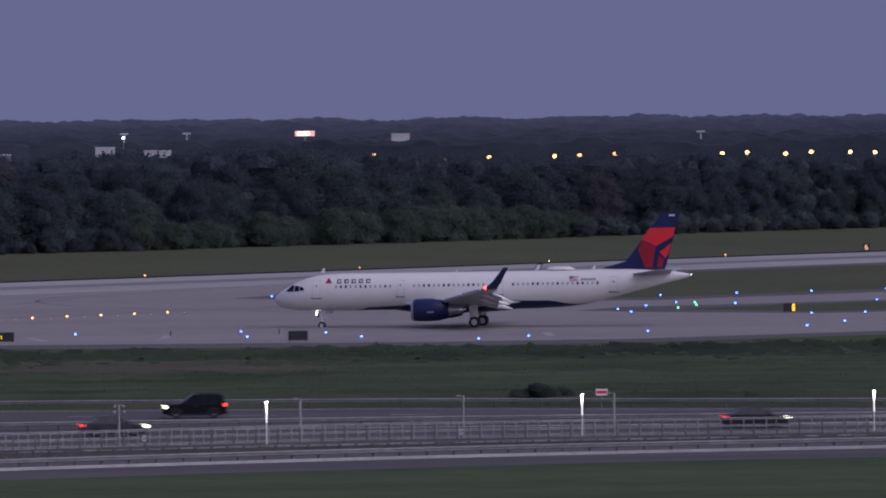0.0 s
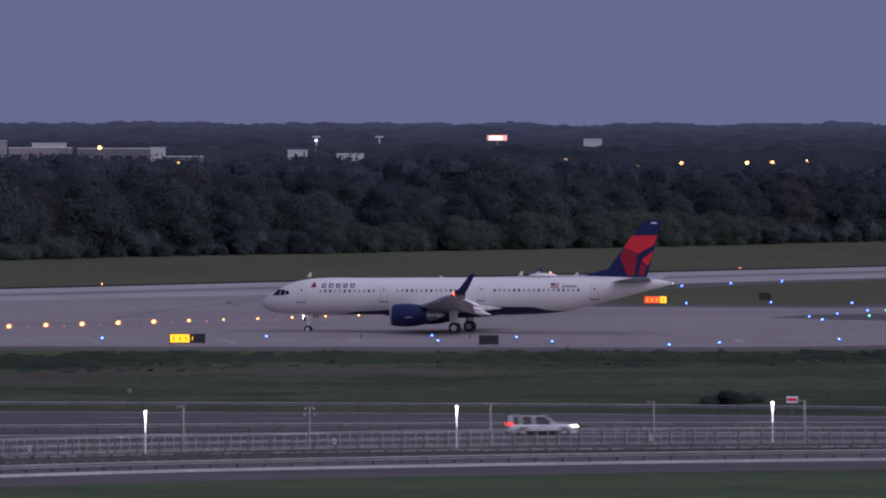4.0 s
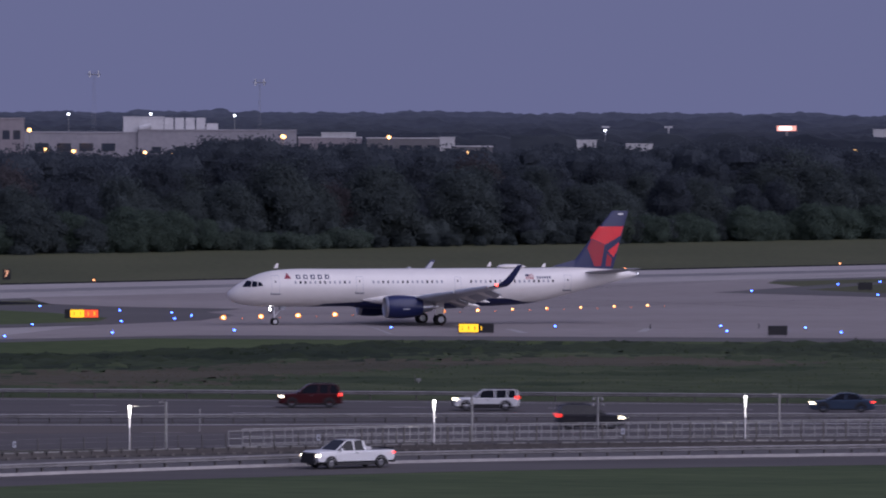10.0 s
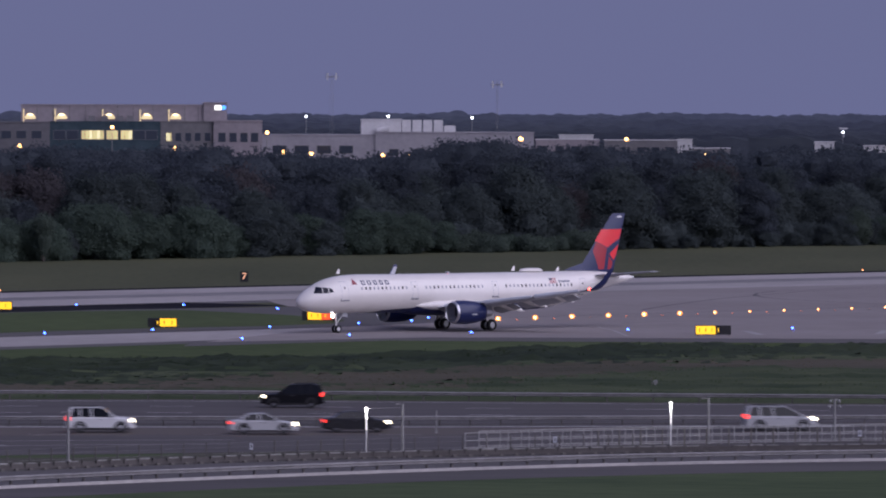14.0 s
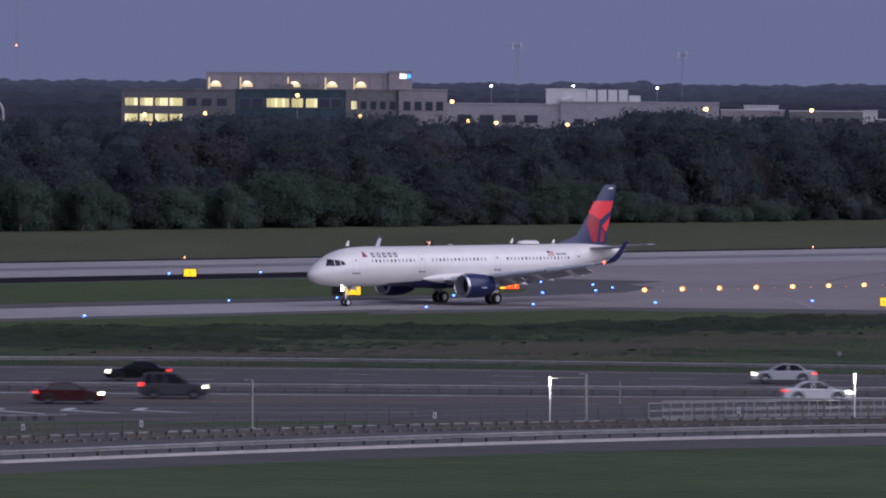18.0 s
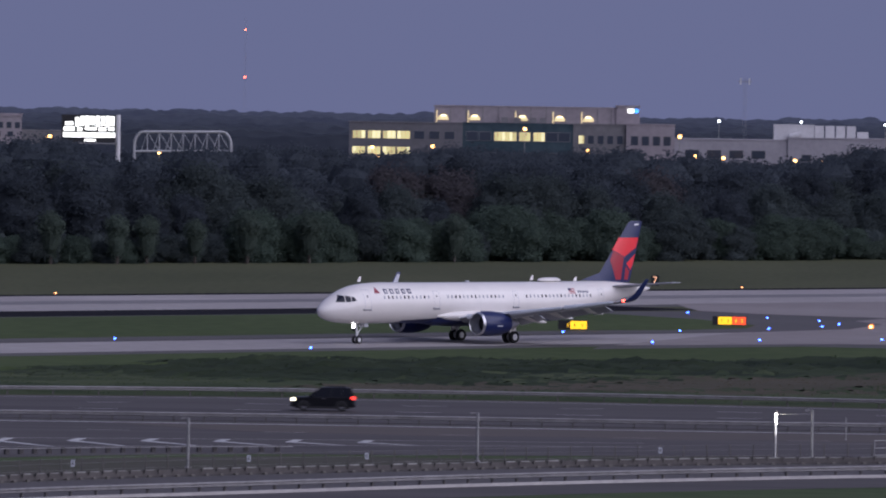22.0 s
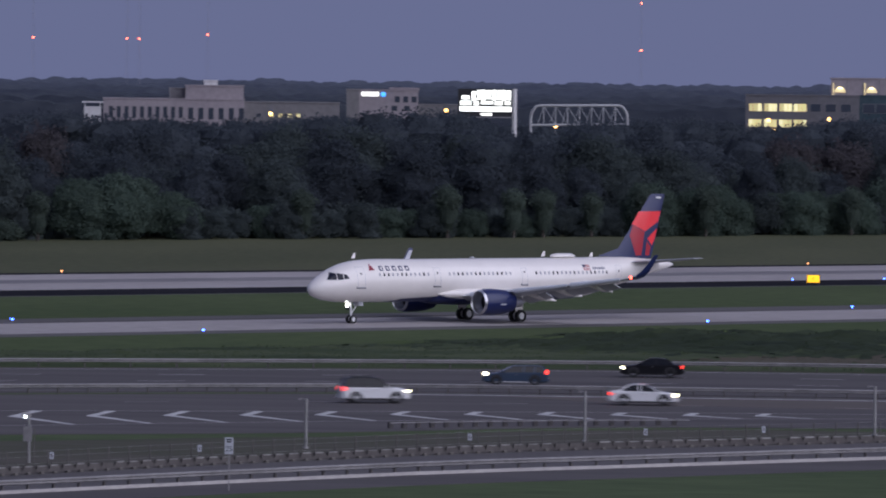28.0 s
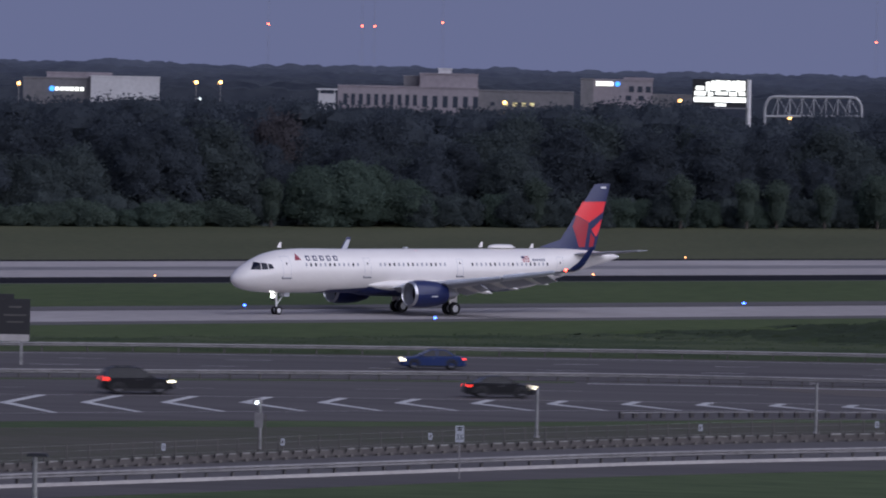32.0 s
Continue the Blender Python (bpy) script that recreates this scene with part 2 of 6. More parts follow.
# the middle of the traffic: beside the kerb, along the median and along the far edge
LANE_NEAR = curve((-67.4, 362.3), (-47, 388), (-29, 407), (-16, 418.7), (5.1, 437.3), (20.7, 447.5), (39.6, 453.8), (56.2, 458), (83.5, 461), (130, 462))
LANE_MEDIAN = curve((-120, 466), (-86, 482), (-60, 491.5), (-47, 495.5), (-29, 497.5), (0, 499), (40, 501), (85, 501), (130, 500), (400, 497))
LANE_FAR = curve((-130, 508), (-95, 526), (-84, 531.5), (-67, 536.5), (-40, 541), (0, 541), (66, 539), (100, 534), (140, 529), (400, 525))


def off(c, d):
    return lambda x: c(x) + d


structure("near_lawn", band(lambda x: TALL_BAND(x) + 15, lambda x: max(TALL_BAND(x) + 20, min(705 + x, 760)), 0.008, -220, 220, depth=0.1), M_ISLE, "green mown lawn beside the taxiway")
structure("verge", band(lambda x: 240.0, off(KERB, -11.3), 0.012, -300, depth=0.1), M_VERGE, "green mown verge beside the service road")
structure("service_road", band(off(KERB, -11.5), off(KERB, -0.2), 0.03, -300), M_ASPHALT, "dark asphalt service road along the grass")
structure("kerb", band(off(KERB, -0.2), off(KERB, 0.35), 0.2, -300), M_KERB, "pale concrete kerb beside the service road")
structure("road_shoulder", band(off(KERB, 0.35), off(GAP_RAIL, 1.0), 0.02, -300), M_SHOULDER, "grey asphalt strip between two guardrails")
structure("gravel_strip", band(off(GAP_RAIL, 1.3), off(EDGE_NEAR, 0.2), 0.010, -300, depth=0.1), M_GRAVEL, "gravelly strip with thin grass behind the guardrail")
structure("verge_green", band(lambda x: EDGE_NEAR(x) - 3.2 - max(0.0, min(5.0, -0.11 * (x + 30))) + 0.9 * math.sin(x * 0.31) * math.sin(x * 0.083), off(EDGE_NEAR, -0.4), 0.016, -300, -8, 2.0, depth=0.1), M_VERGE, "greener grass along the edge of the road")
structure("road", band(EDGE_NEAR, off(MEDIAN, 4.2), 0.03), M_ASPHALT, "dark asphalt carriageway with several lanes")
structure("road_far", band(off(MEDIAN, 5.0), off(FAR_EDGE, -0.6), 0.034), M_ASPHALT, "dark asphalt carriageway of the opposite direction")

M_DUSTY = surface("dusty_worn_asphalt", (0.062, 0.051, 0.046), (0.094, 0.078, 0.068), 0.15, 2.0, 0.9, stretch=(0.06, 1, 1), mix=0.35)
structure("dusty_lane", band(lambda x: MEDIAN(x) - 1.4 - 11.5 * max(0.02, min(1.0, (x + 44) / 14, (30 - x) / 22)) + 0.8 * math.sin(x * 0.4), off(MEDIAN, -0.8), 0.036, -43, 29, 2.0, depth=0.1), M_DUSTY, "dusty brownish edge of the near lanes")
structure("median_grass", band(off(MEDIAN, 0.9), off(MEDIAN, 2.6), 0.05, -300, -55, 2.0, depth=0.1), M_VERGE, "narrow green strip under the median guardrail")

# ---- the airfield ----
UX, UY = math.cos(radians(45.26)), math.sin(radians(45.26))


def field(u, n):
    """A place from its distance along the runway and across it."""
    return (UX * u - UY * n, UY * u + UX * n)


def slab(name, outline, z, material, label):
    return structure(name, Form().prism(outline, z - 0.3, z), material, label)


def lane(u0, u1, n0, n1):
    return [field(u0, n0), field(u1, n0), field(u1, n1), field(u0, n1)]


slab("runway_shoulder", lane(-200, 578, 575, 594), 0.012, M_FRESH, "black asphalt runway shoulder")
slab("runway_shoulder_right", lane(578, 2300, 586, 594), 0.012, M_SHOULDER, "dark asphalt runway shoulder")
slab("runway_shoulder_far", lane(-200, 2300, 638, 645), 0.012, M_FRESH, "black asphalt far runway shoulder")
slab("runway", lane(-200, 2300, 593, 639), 0.030, M_CONCRETE, "long pale concrete runway")
slab("runway_centre", lane(-200, 2300, 612, 622), 0.036, M_RUBBER, "dark rubber-marked middle of the runway")
slab("taxiway_shoulder", lane(-200, 560, 486.5, 516), 0.016, M_SHOULDER, "dark asphalt taxiway shoulder")
slab("taxiway", lane(-200, 560, 492, 512.5), 0.040, M_CONCRETE, "pale concrete parallel taxiway")
slab("apron_shoulder", [(-12, 672), (8, 690), (24, 687), (84, 680), (104, 684), (118, 692), (136, 702), (260, 770), (520, 1000), (300, 1120), (60, 860), (15, 808), (-3, 790)], 0.020, M_SHOULDER, "dark asphalt edge of the paved junction")
slab("apron", [(-10, 684), (12, 699), (30, 698), (84, 692), (104, 695), (118, 702), (134, 711), (260, 782), (520, 1012), (300, 1124), (62, 850), (22, 800), (14, 775)], 0.044, M_APRON, "broad pale concrete junction of taxiways and runway")
slab("runway_entry", [field(578, 540), field(572, 560), field(574, 572), field(582, 582), field(592, 594), field(735, 594), field(715, 580), field(704, 565), field(700, 540)], 0.0425, M_APRON, "pale concrete entry to the runway")
slab("island_left_edge", [field(-200, 512), (-10, 722), (4, 733), (14, 748), (18, 768), (12, 790), (-2, 808), field(548, 576), field(-200, 576)], 0.050, M_SHOULDER, "dark asphalt rim of a grass island")
slab("grass_island_left", [field(-200, 516), (-16, 727), (-4, 735), (3, 745), (4, 757), (-2, 775), (-14, 794), field(540, 574.5), field(-200, 574.5)], 0.060, M_ISLE, "mown grass between taxiway and runway")
slab("island_right_edge", [(80, 868), (100, 845), (128, 838), (165, 868), (420, 1090), (300, 1105), (182, 1020), (140, 978), (100, 912)], 0.050, M_SHOULDER, "dark asphalt rim of a grass island")
slab("grass_island_right", [(93, 882), (106, 856), (128, 850), (165, 880), (420, 1095), (300, 1100), (182, 1014), (140, 970), (106, 912)], 0.060, M_LAWN, "mown grass island beside the runway")
slab("island_small_edge", [(113, 797), (120, 788), (138, 776), (170, 790), (400, 960), (380, 975), (160, 832), (138, 818), (120, 810)], 0.050, M_SHOULDER, "dark asphalt rim of a small grass island")
slab("grass_island_small", [(125, 798), (140, 783), (170, 797), (400, 966), (382, 972), (160, 826), (140, 812)], 0.060, M_LAWN, "small mown grass island between taxiways")


# ---- the distance: woods, office buildings, masts and lamps behind the trees ----
def polar(bearing, distance):
    return distance * math.sin(radians(bearing)), distance * math.cos(radians(bearing))


def facing(bearing, distance, z=0.0, turn=0.0):
    """A pose at a bearing and distance, whose -y side looks back at the camera."""
    x, y = polar(bearing, distance)
    return pose(x, y, z, 0, 0, turn - bearing)


M_WALL = surface("pale_stucco", (0.255, 0.224, 0.240), (0.335, 0.297, 0.312), 0.08, 0.8, 0.85)
M_WALL_PALE = surface("pale_bluish_plaster", (0.29, 0.275, 0.30), (0.37, 0.35, 0.375), 0.08, 0.8, 0.85)
M_WALL_GREY = surface("grey_stucco", (0.15, 0.145, 0.15), (0.21, 0.20, 0.205), 0.08, 0.8, 0.85)
M_WALL_WHITE = surface("white_metal_cladding", (0.52, 0.51, 0.51), (0.64, 0.63, 0.63), 0.1, 1.0, 0.7)
M_WALL_DIM = surface("dim_grey_stucco", (0.118, 0.115, 0.124), (0.160, 0.154, 0.166), 0.08, 0.8, 0.85)
M_TEAL = surface("teal_curtain_wall", (0.035, 0.06, 0.075), (0.06, 0.09, 0.105), 0.2, 1.0, 0.2)
M_PANE = glass("dark_window_glass", (0.05, 0.06, 0.08))
M_PANE_LIT = [lit("lit_office_window", (1.0, 0.84, 0.36), 0.42), lit("dim_office_window", (1.0, 0.84, 0.36), 0.22), lit("bright_office_window", (1.0, 0.88, 0.45), 0.72)]
M_NICHE = lit("lit_wall_niche", (1.0, 0.80, 0.42), 0.55)
M_NICHE_HOT = lit("warm_wall_lamp", (1.0, 0.86, 0.56), 2.6)
M_AMBER = lit("sodium_lamp", (1.0, 0.50, 0.15), 6.5)
M_COLD = lit("white_lamp", (0.9, 0.95, 1.0), 6.0)
M_REDLAMP = lit("red_obstruction_lamp", (1.0, 0.12, 0.06), 9.0)
M_SIGNWHITE = lit("white_lit_sign", (1.0, 0.98, 0.92), 1.6)
M_SIGNBLUE = lit("blue_lit_sign", (0.08, 0.35, 1.0), 1.6)
M_SIGNPINK = lit("pink_lit_sign", (1.0, 0.42, 0.32), 0.9)
M_BARK = surface("grey_bark", (0.05, 0.042, 0.036), (0.10, 0.085, 0.07), 1.0, 6.0, 0.9)


def wing(parent, x0, x1, z1, y0=0.0, depth=18.0, material=None, name="wall", z0=0.0, parapet=True):
    f = Form().box((x0 + x1) / 2, y0 + depth / 2, z0, x1 - x0, depth, z1 - z0)
    if parapet:
        f.box((x0 + x1) / 2, y0 + depth / 2, z1, x1 - x0 + 0.3, depth + 0.3, 0.35)
    return part(name, f, material or M_WALL, parent)


def panes(parent, xs, z, w, h, y, lit_ones=(), name="window"):
    """A row of windows, each a frame with its pane."""
    frame_mesh = Form().box(0, 0, -0.12, w + 0.24, 0.16, h + 0.24).mesh("window_frame", M_WALL_GREY)
    dark = Form().box(0, -0.06, 0, w, 0.14, h).mesh("pane", M_PANE)
    third = [Form().box(0, -0.06, 0, w / 3 - 0.1, 0.14, h).mesh("pane", m) for m in M_PANE_LIT]
    for i, x in enumerate(xs):
        fr = part(name, frame_mesh, None, parent, at=pose(x, y, z))
        if i in lit_ones:
            for k in (-1, 0, 1):
                part("pane", third[int(abs(x * 3.7 + k * 2.3 + z)) % 3], None, fr, "warmly lit pane", at=pose(k * w / 3, 0, 0))
        else:
            part("pane", dark, None, fr)


# the long office building with the lit niches, 87 m wide
hq = thing("office_building", facing(-1.71, 1850), "long pale office building with lit windows and wall lamps", "building")
wing(hq, -43, -13, 19.7, 0, 18, M_WALL_DIM)
wing(hq, -13, 16.2, 19.8, 0.6, 18, M_TEAL, "glass_front")
wing(hq, 16.2, 30.2, 19.9, 0.4, 18, M_WALL_GREY)
wing(hq, 30.2, 43, 20.1, -0.6, 19)
wing(hq, -20.6, 28.5, 24.3, 5.0, 12, M_WALL, "rooftop_storey", 19.7)
wing(hq, 27.6, 33.8, 24.9, 4.4, 12, M_WALL, "sign_tower", 19.7)
panes(hq, [-40.4, -36.4, -32.4, -28.6], 15.6, 3.4, 2.0, 0, (0, 1, 2, 3))
panes(hq, [-40.4, -36.4, -32.4, -28.6], 11.4, 3.4, 2.0, 0, (0, 1, 2, 3))
panes(hq, [-24.5, -20.5, -16.5], 15.6, 2.6, 2.0, 0, ())
panes(hq, [-10.5, -7, -3.2, -0.2, 3.4, 7.2, 10.6, 13.8], 15.4, 3.0, 2.3, 0.6, (2, 3, 4, 5))
panes(hq, [-10, -5, 0, 5, 10], 10.6, 3.6, 1.6, 0.6, ())
panes(hq, [18.4, 20.9, 23.5, 26.0, 28.6], 15.0, 1.5, 2.1, 0.4, (0,))
panes(hq, [32.4, 35.3, 38.2, 41.0], 14.8, 1.8, 2.3, -0.6, ())
for x in (-20.2, -11.9, 0.7, 10.6, 18.2, 29.2):
    # Lamplight on the wall is painted: half-disc and strip glow by themselves.
    bow = [(x + 2.0 + 1.45 * math.cos(a), 20.75 + 1.5 * math.sin(a)) for a in np.linspace(0, math.pi, 11)]
    niche = part("wall_lamp", Form().add([(a, y, z) for y in (4.75, 4.97) for a, z in bow], [tuple(range(11)), tuple(range(21, 10, -1))] + [(i, (i + 1) % 11, 11 + (i + 1) % 11, 11 + i) for i in range(11)]), M_NICHE, hq, "glowing half-disc for lamplight on the wall")
    part("lamp_tube", Form().box(x + 2.0, 4.66, 21.75, 1.5, 0.16, 0.3, 0, 0.8), M_NICHE_HOT, niche, "glowing wall lamp")
    part("light_strip", Form().box(x + 0.25, 4.85, 19.9, 0.26, 0.2, 3.4), M_NICHE, niche)
part("sign_bar", Form().box(31.4, 4.2, 23.2, 1.7, 0.2, 1.2), M_SIGNWHITE, hq, "white glowing bar of a sign")
part("sign_emblem", Form().tube((32.9, 4.3, 23.8), (32.9, 4.1, 23.8), 0.62, n=8), M_SIGNBLUE, hq, "blue glowing eight-sided emblem")
for x in (-16.4, -12.2, -7.8, -3.6, 4.9, 9.0, 14.2, 22.6, 26.2):
    part("panel_joint", Form().box(x, 4.97, 19.9, 0.16, 0.12, 4.3), M_WALL_GREY, hq)
for x in (-2, 1.5, 5.5, 8.2):
    part("rooftop_unit", Form().box(x, 3.0, 20.1, 1.8, 1.4, 1.5, 0, 0.9), M_WALL_GREY, hq)

low = thing("warehouse", facing(0.73, 1900), "long low pale warehouse with rooftop plant", "building")
wing(low, -37, -6, 16.3, 0.5, 30, M_WALL_PALE)
wing(low, -6, 37, 17.0, 0, 30, M_WALL_PALE)
wing(low, -10, 1.0, 20.5, 8, 8, M_WALL_WHITE, "plant_room", 16.3)
panes(low, [-32, -26, -20, -14], 11.5, 3.6, 2.0, 0.5)
panes(low, [-1, 6, 13, 20, 27], 11.0, 2.4, 1.6, 0)
for x in (2.4, 5.3, 8.2, 11.1):
    part("cooling_tower", Form().box(x, 11, 17.4, 2.5, 5, 3.2, 0, 0.98).box(x, 11, 16.9, 1.9, 4, 0.6), M_WALL_WHITE, low, "white louvred cooling tower")
part("duct", Form().tube((-5.5, 7, 17.6), (-2.5, 7, 18.4), 0.8, 0.7, 10), M_WALL_WHITE, low)
part("air_handler", Form().box(14.2, 10, 17.35, 3.2, 4, 1.7, 0, 0.94), M_WALL_WHITE, low)


def shed(b0, b1, top, dist, label, material, pane_count=0):
    w = radians(b1 - b0) * dist
    s = thing("shed", facing((b0 + b1) / 2, dist), label, "building", "low buildings behind the trees")
    wing(s, -w / 2, w / 2, top, 0, 14, material, parapet=False)
    part("roof", Form().prism([(-w / 2 - 0.15, -0.15), (w / 2 + 0.15, -0.15), (w / 2 + 0.15, 14.2), (-w / 2 - 0.15, 14.2)], top, top + 0.22), M_WALL_WHITE, s)
    if pane_count:
        panes(s, [(-0.5 + (i + 0.5) / pane_count) * w for i in range(pane_count)], top - 3.4, w / pane_count * 0.5, 1.6, 0)
    return s


shed(1.86, 2.38, 15.2, 1920, "low pale flat-roofed industrial shed", M_WALL, 4)
shed(2.05, 2.33, 16.3, 1960, "small white rooftop building", M_WALL_WHITE)
shed(2.42, 3.02, 15.1, 1900, "low grey flat-roofed industrial shed", M_WALL_GREY, 5)
shed(3.02, 3.14, 15.4, 1880, "small white box-like shed", M_WALL_WHITE)
shed(3.14, 3.45, 13.2, 1850, "low grey shed with a flat roof", M_WALL_GREY, 2)
shed(3.98, 4.10, 14.6, 2000, "small pale shed among trees", M_WALL)
shed(4.14, 4.30, 14.7, 1900, "small white shed with flat roof", M_WALL_WHITE)
shed(4.54, 4.76, 13.8, 1880, "low white shed behind the trees", M_WALL_WHITE)
shed(6.56, 6.71, 16.9, 2300, "small distant white building", M_WALL_WHITE)

office = thing("office_block", facing(-7.46, 1900), "pale office block with a taller middle and dark windows", "building")
wing(office, -27.6, 10.6, 16.7, 0, 22)
wing(office, -5.4, 10.4, 20.4, 1.5, 14, M_WALL, "upper_storey", 16.7)
wing(office, -9.8, -5.4, 19.6, 8, 10, M_WALL_GREY, "stair_tower", 16.7)
wing(office, -0.4, 3.3, 21.8, 5, 5, M_WALL_WHITE, "plant_room", 20.4)
wing(office, 10.6, 36.5, 16.1, 1.5, 18, M_WALL_GREY)
panes(office, [-25.5 + 2.1 * i for i in range(10)], 11.8, 0.95, 2.9, 0)
panes(office, [-3.9 + 2.75 * i for i in range(6)], 11.5, 1.25, 3.0, 0)
panes(office, [14.5, 18, 20.5, 23, 25.2], 12.2, 1.2, 1.0, 1.5, (1, 2, 3, 4))
part("white_annex", Form().box(-30.5, 4, 0, 4.6, 8, 14.6).box(-30.5, 4, 15.6, 5.6, 9, 0.4).box(-32.5, 0.4, 14.6, 0.3, 0.3, 1.0).box(-28.4, 0.4, 14.6, 0.3, 0.3, 1.0), M_WALL_WHITE, office)

bank = thing("bank_building", facing(-6.01, 2000), "pale stepped office building with a lit sign", "building")
wing(bank, -10.2, 10.2, 19.6, 0, 16, M_WALL)
wing(bank, -10.3, -6.7, 19.7, -0.5, 16, M_WALL_GREY)
wing(bank, 10.2, 21.5, 15.6, 2, 14, M_WALL_GREY)
wing(bank, 2.0, 10.4, 20.2, 3, 10, M_WALL, "rooftop_storey", 19.6)
panes(bank, [4.2, 6.6, 9.0], 16.4, 1.3, 1.6, 0)
panes(bank, [3.4, 7.0], 14.0, 1.5, 1.3, 0)
for i in range(5):
    part("sign_bar", Form().box(-5.6 + 1.03 * i, -0.15, 18.0, 0.72, 0.2, 1.25), M_SIGNWHITE, bank, "white glowing bar of a sign")
part("sign_emblem", Form().tube((0.2, -0.05, 18.6), (0.2, -0.3, 18.6), 0.72, 0.72, 8), M_SIGNBLUE, bank, "blue glowing eight-sided emblem")

pale = thing("white_office", facing(-10.2, 1900), "white flat-roofed office building with a glowing sign", "building")
wing(pale, -22, 15, 17.2, 4, 18, M_WALL_GREY)
wing(pale, -3.7, 15, 17.9, 0, 10, M_WALL_WHITE)
wing(pale, -15.7, 2, 18.7, 6, 10, M_WALL, "rooftop_storey", 17.2)
for i in range(6):
    part("sign_bar", Form().box(-12.8 + 1.35 * i, 3.8, 14.0, 0.95, 0.2, 0.95), M_SIGNWHITE, pale, "white glowing bar of a sign")
part("sign_emblem", Form().tube((-14.2, 3.9, 14.5), (-14.2, 3.6, 14.5), 0.75, n=8), M_SIGNBLUE, pale, "blue glowing round emblem")

board = thing("billboard", facing(-5.16, 1650), "tall billboard with glowing white lettering on a steel post", "billboard")
part("post", Form().tube((6.6, 0, 0), (6.6, 0, 20.9), 0.62, 0.55, 12), M_WALL_WHITE, board)
part("panel", Form().box(-0.2, 0.3, 14.4, 13.0, 0.8, 6.4), M_BLACK, board)
part("catwalk", Form().box(0, -0.9, 14.0, 13, 1.2, 0.25), M_STEEL, board)
for x, z, w, h in ((-4.9, 18.3, 1.9, 0.9), (-3.0, 18.0, 1.0, 2.2), (-1.8, 18.2, 0.9, 2.3), (-0.7, 18.0, 0.9, 2.6), (0.5, 18.4, 1.1, 2.1), (1.8, 18.1, 1.0, 2.5), (3.0, 18.3, 0.9, 2.2), (4.1, 18.0, 0.9, 2.6), (5.2, 18.2, 1.0, 2.3),
                   (-4.9, 17.0, 2.6, 1.0), (-2.4, 16.9, 1.2, 0.9), (0.2, 17.2, 2.8, 0.7), (2.9, 17.0, 1.8, 0.9), (5.0, 17.1, 1.4, 0.8), (-0.2, 15.5, 12.2, 1.15), (0, 14.55, 2.6, 0.6)):
    part("lettering_bar", Form().box(x, -0.18, z, w, 0.12, h), M_SIGNWHITE, board, "white glowing bar of lettering")

small_board = thing("lit_hoarding", facing(5.853, 2300), "small distant hoarding glowing red and white", "billboard")
part("panel", Form().box(0, 0.3, 16.5, 6.4, 0.5, 1.7), M_SIGNPINK, small_board)
part("lettering_bar", Form().box(-0.4, 0, 16.75, 4.0, 0.15, 1.2), M_SIGNWHITE, small_board)
part("post", Form().tube((0, 0.3, 0), (0, 0.3, 16.4), 0.4), M_STEEL, small_board)

M_GANTRY = surface("weathered_white_tube", (0.34, 0.34, 0.35), (0.46, 0.46, 0.47), 0.3, 2.0, 0.6)
gantry = thing("sign_gantry", facing(-4.40, 1500), "white tubular arched sign gantry over a hidden road", "gantry")
for y in (-0.7, 0.7):
    pts = [(-10.4, y, 0), (-10.4, y, 14.6)] + [(-10.4 + 1.9 * (1 - math.cos(a)), y, 14.6 + 2.9 * math.sin(a)) for a in (0.4, 0.8, 1.2, 1.57)]
    pts += [(8.4, y, 17.7)] + [(8.4 + 1.9 * math.sin(a), y, 14.8 + 2.9 * math.cos(a)) for a in (0.4, 0.8, 1.2, 1.57)] + [(10.3, y, 0)]
    arch = Form()
    for p, q in zip(pts, pts[1:]):
        arch.tube(p, q, 0.30, n=8)
    part("arch", arch, M_GANTRY, gantry, smooth=True)
    part("bottom_chord", Form().tube((-10.4, y, 13.3), (10.3, y, 13.7), 0.24), M_GANTRY, gantry)
    for i in range(7):
        x = -7.6 + 2.55 * i
        part("upright", Form().tube((x, y, 13.4), (x, y, 17.55), 0.13, n=6), M_GANTRY, gantry)
        part("brace", Form().tube((x, y, 17.5), (x + 2.5 * (1 if y < 0 else -0.5), y, 13.5), 0.08, n=6), M_GANTRY, gantry)

# street lamps over the trees
AMBER = [(6.419, 13.0), (6.784, 11.9), (6.997, 11.8), (7.359, 12.3), (7.896, 12.4), (8.1, 12.5), (8.387, 12.8), (9.267, 12.8), (9.47, 13.0), (9.784, 12.6), (9.993, 13.0),
         (10.311, 12.9), (10.514, 12.8), (1.733, 16.1), (2.602, 16.0), (3.251, 12.0), (-1.604, 18.8), (-1.086, 13.6), (-0.337, 17.5), (-0.203, 12.6), (0.024, 12.3), (0.607, 11.9),
         (0.834, 11.9), (1.742, 16.0), (-2.852, 13.7), (-2.81, 11.4), (-2.357, 14.1), (-9.45, 17.4), (-9.251, 17.5), (-6.925, 13.9), (-5.489, 15.2), (-4.593, 11.6), (-10.897, 16.3)]
def far_lamp(glow_material, size, label):
    s = thing("street_lamp", pose(0, 0, -50), label, "street lamp", "street lamps behind the trees")
    part("pole", Form().tube((0, 0, -24), (0, 0, 0.4), 0.14, 0.09, 6), M_STEEL, s)
    part("arm", Form().tube((0, 0, 0.4), (0.0, -1.4, 0.5), 0.07, 0.06, 6), M_STEEL, s)
    part("lamp_head", Form().ball(0, -1.5, 0.2, size, 8), glow_material, s, "glowing lamp", smooth=True)
    return s
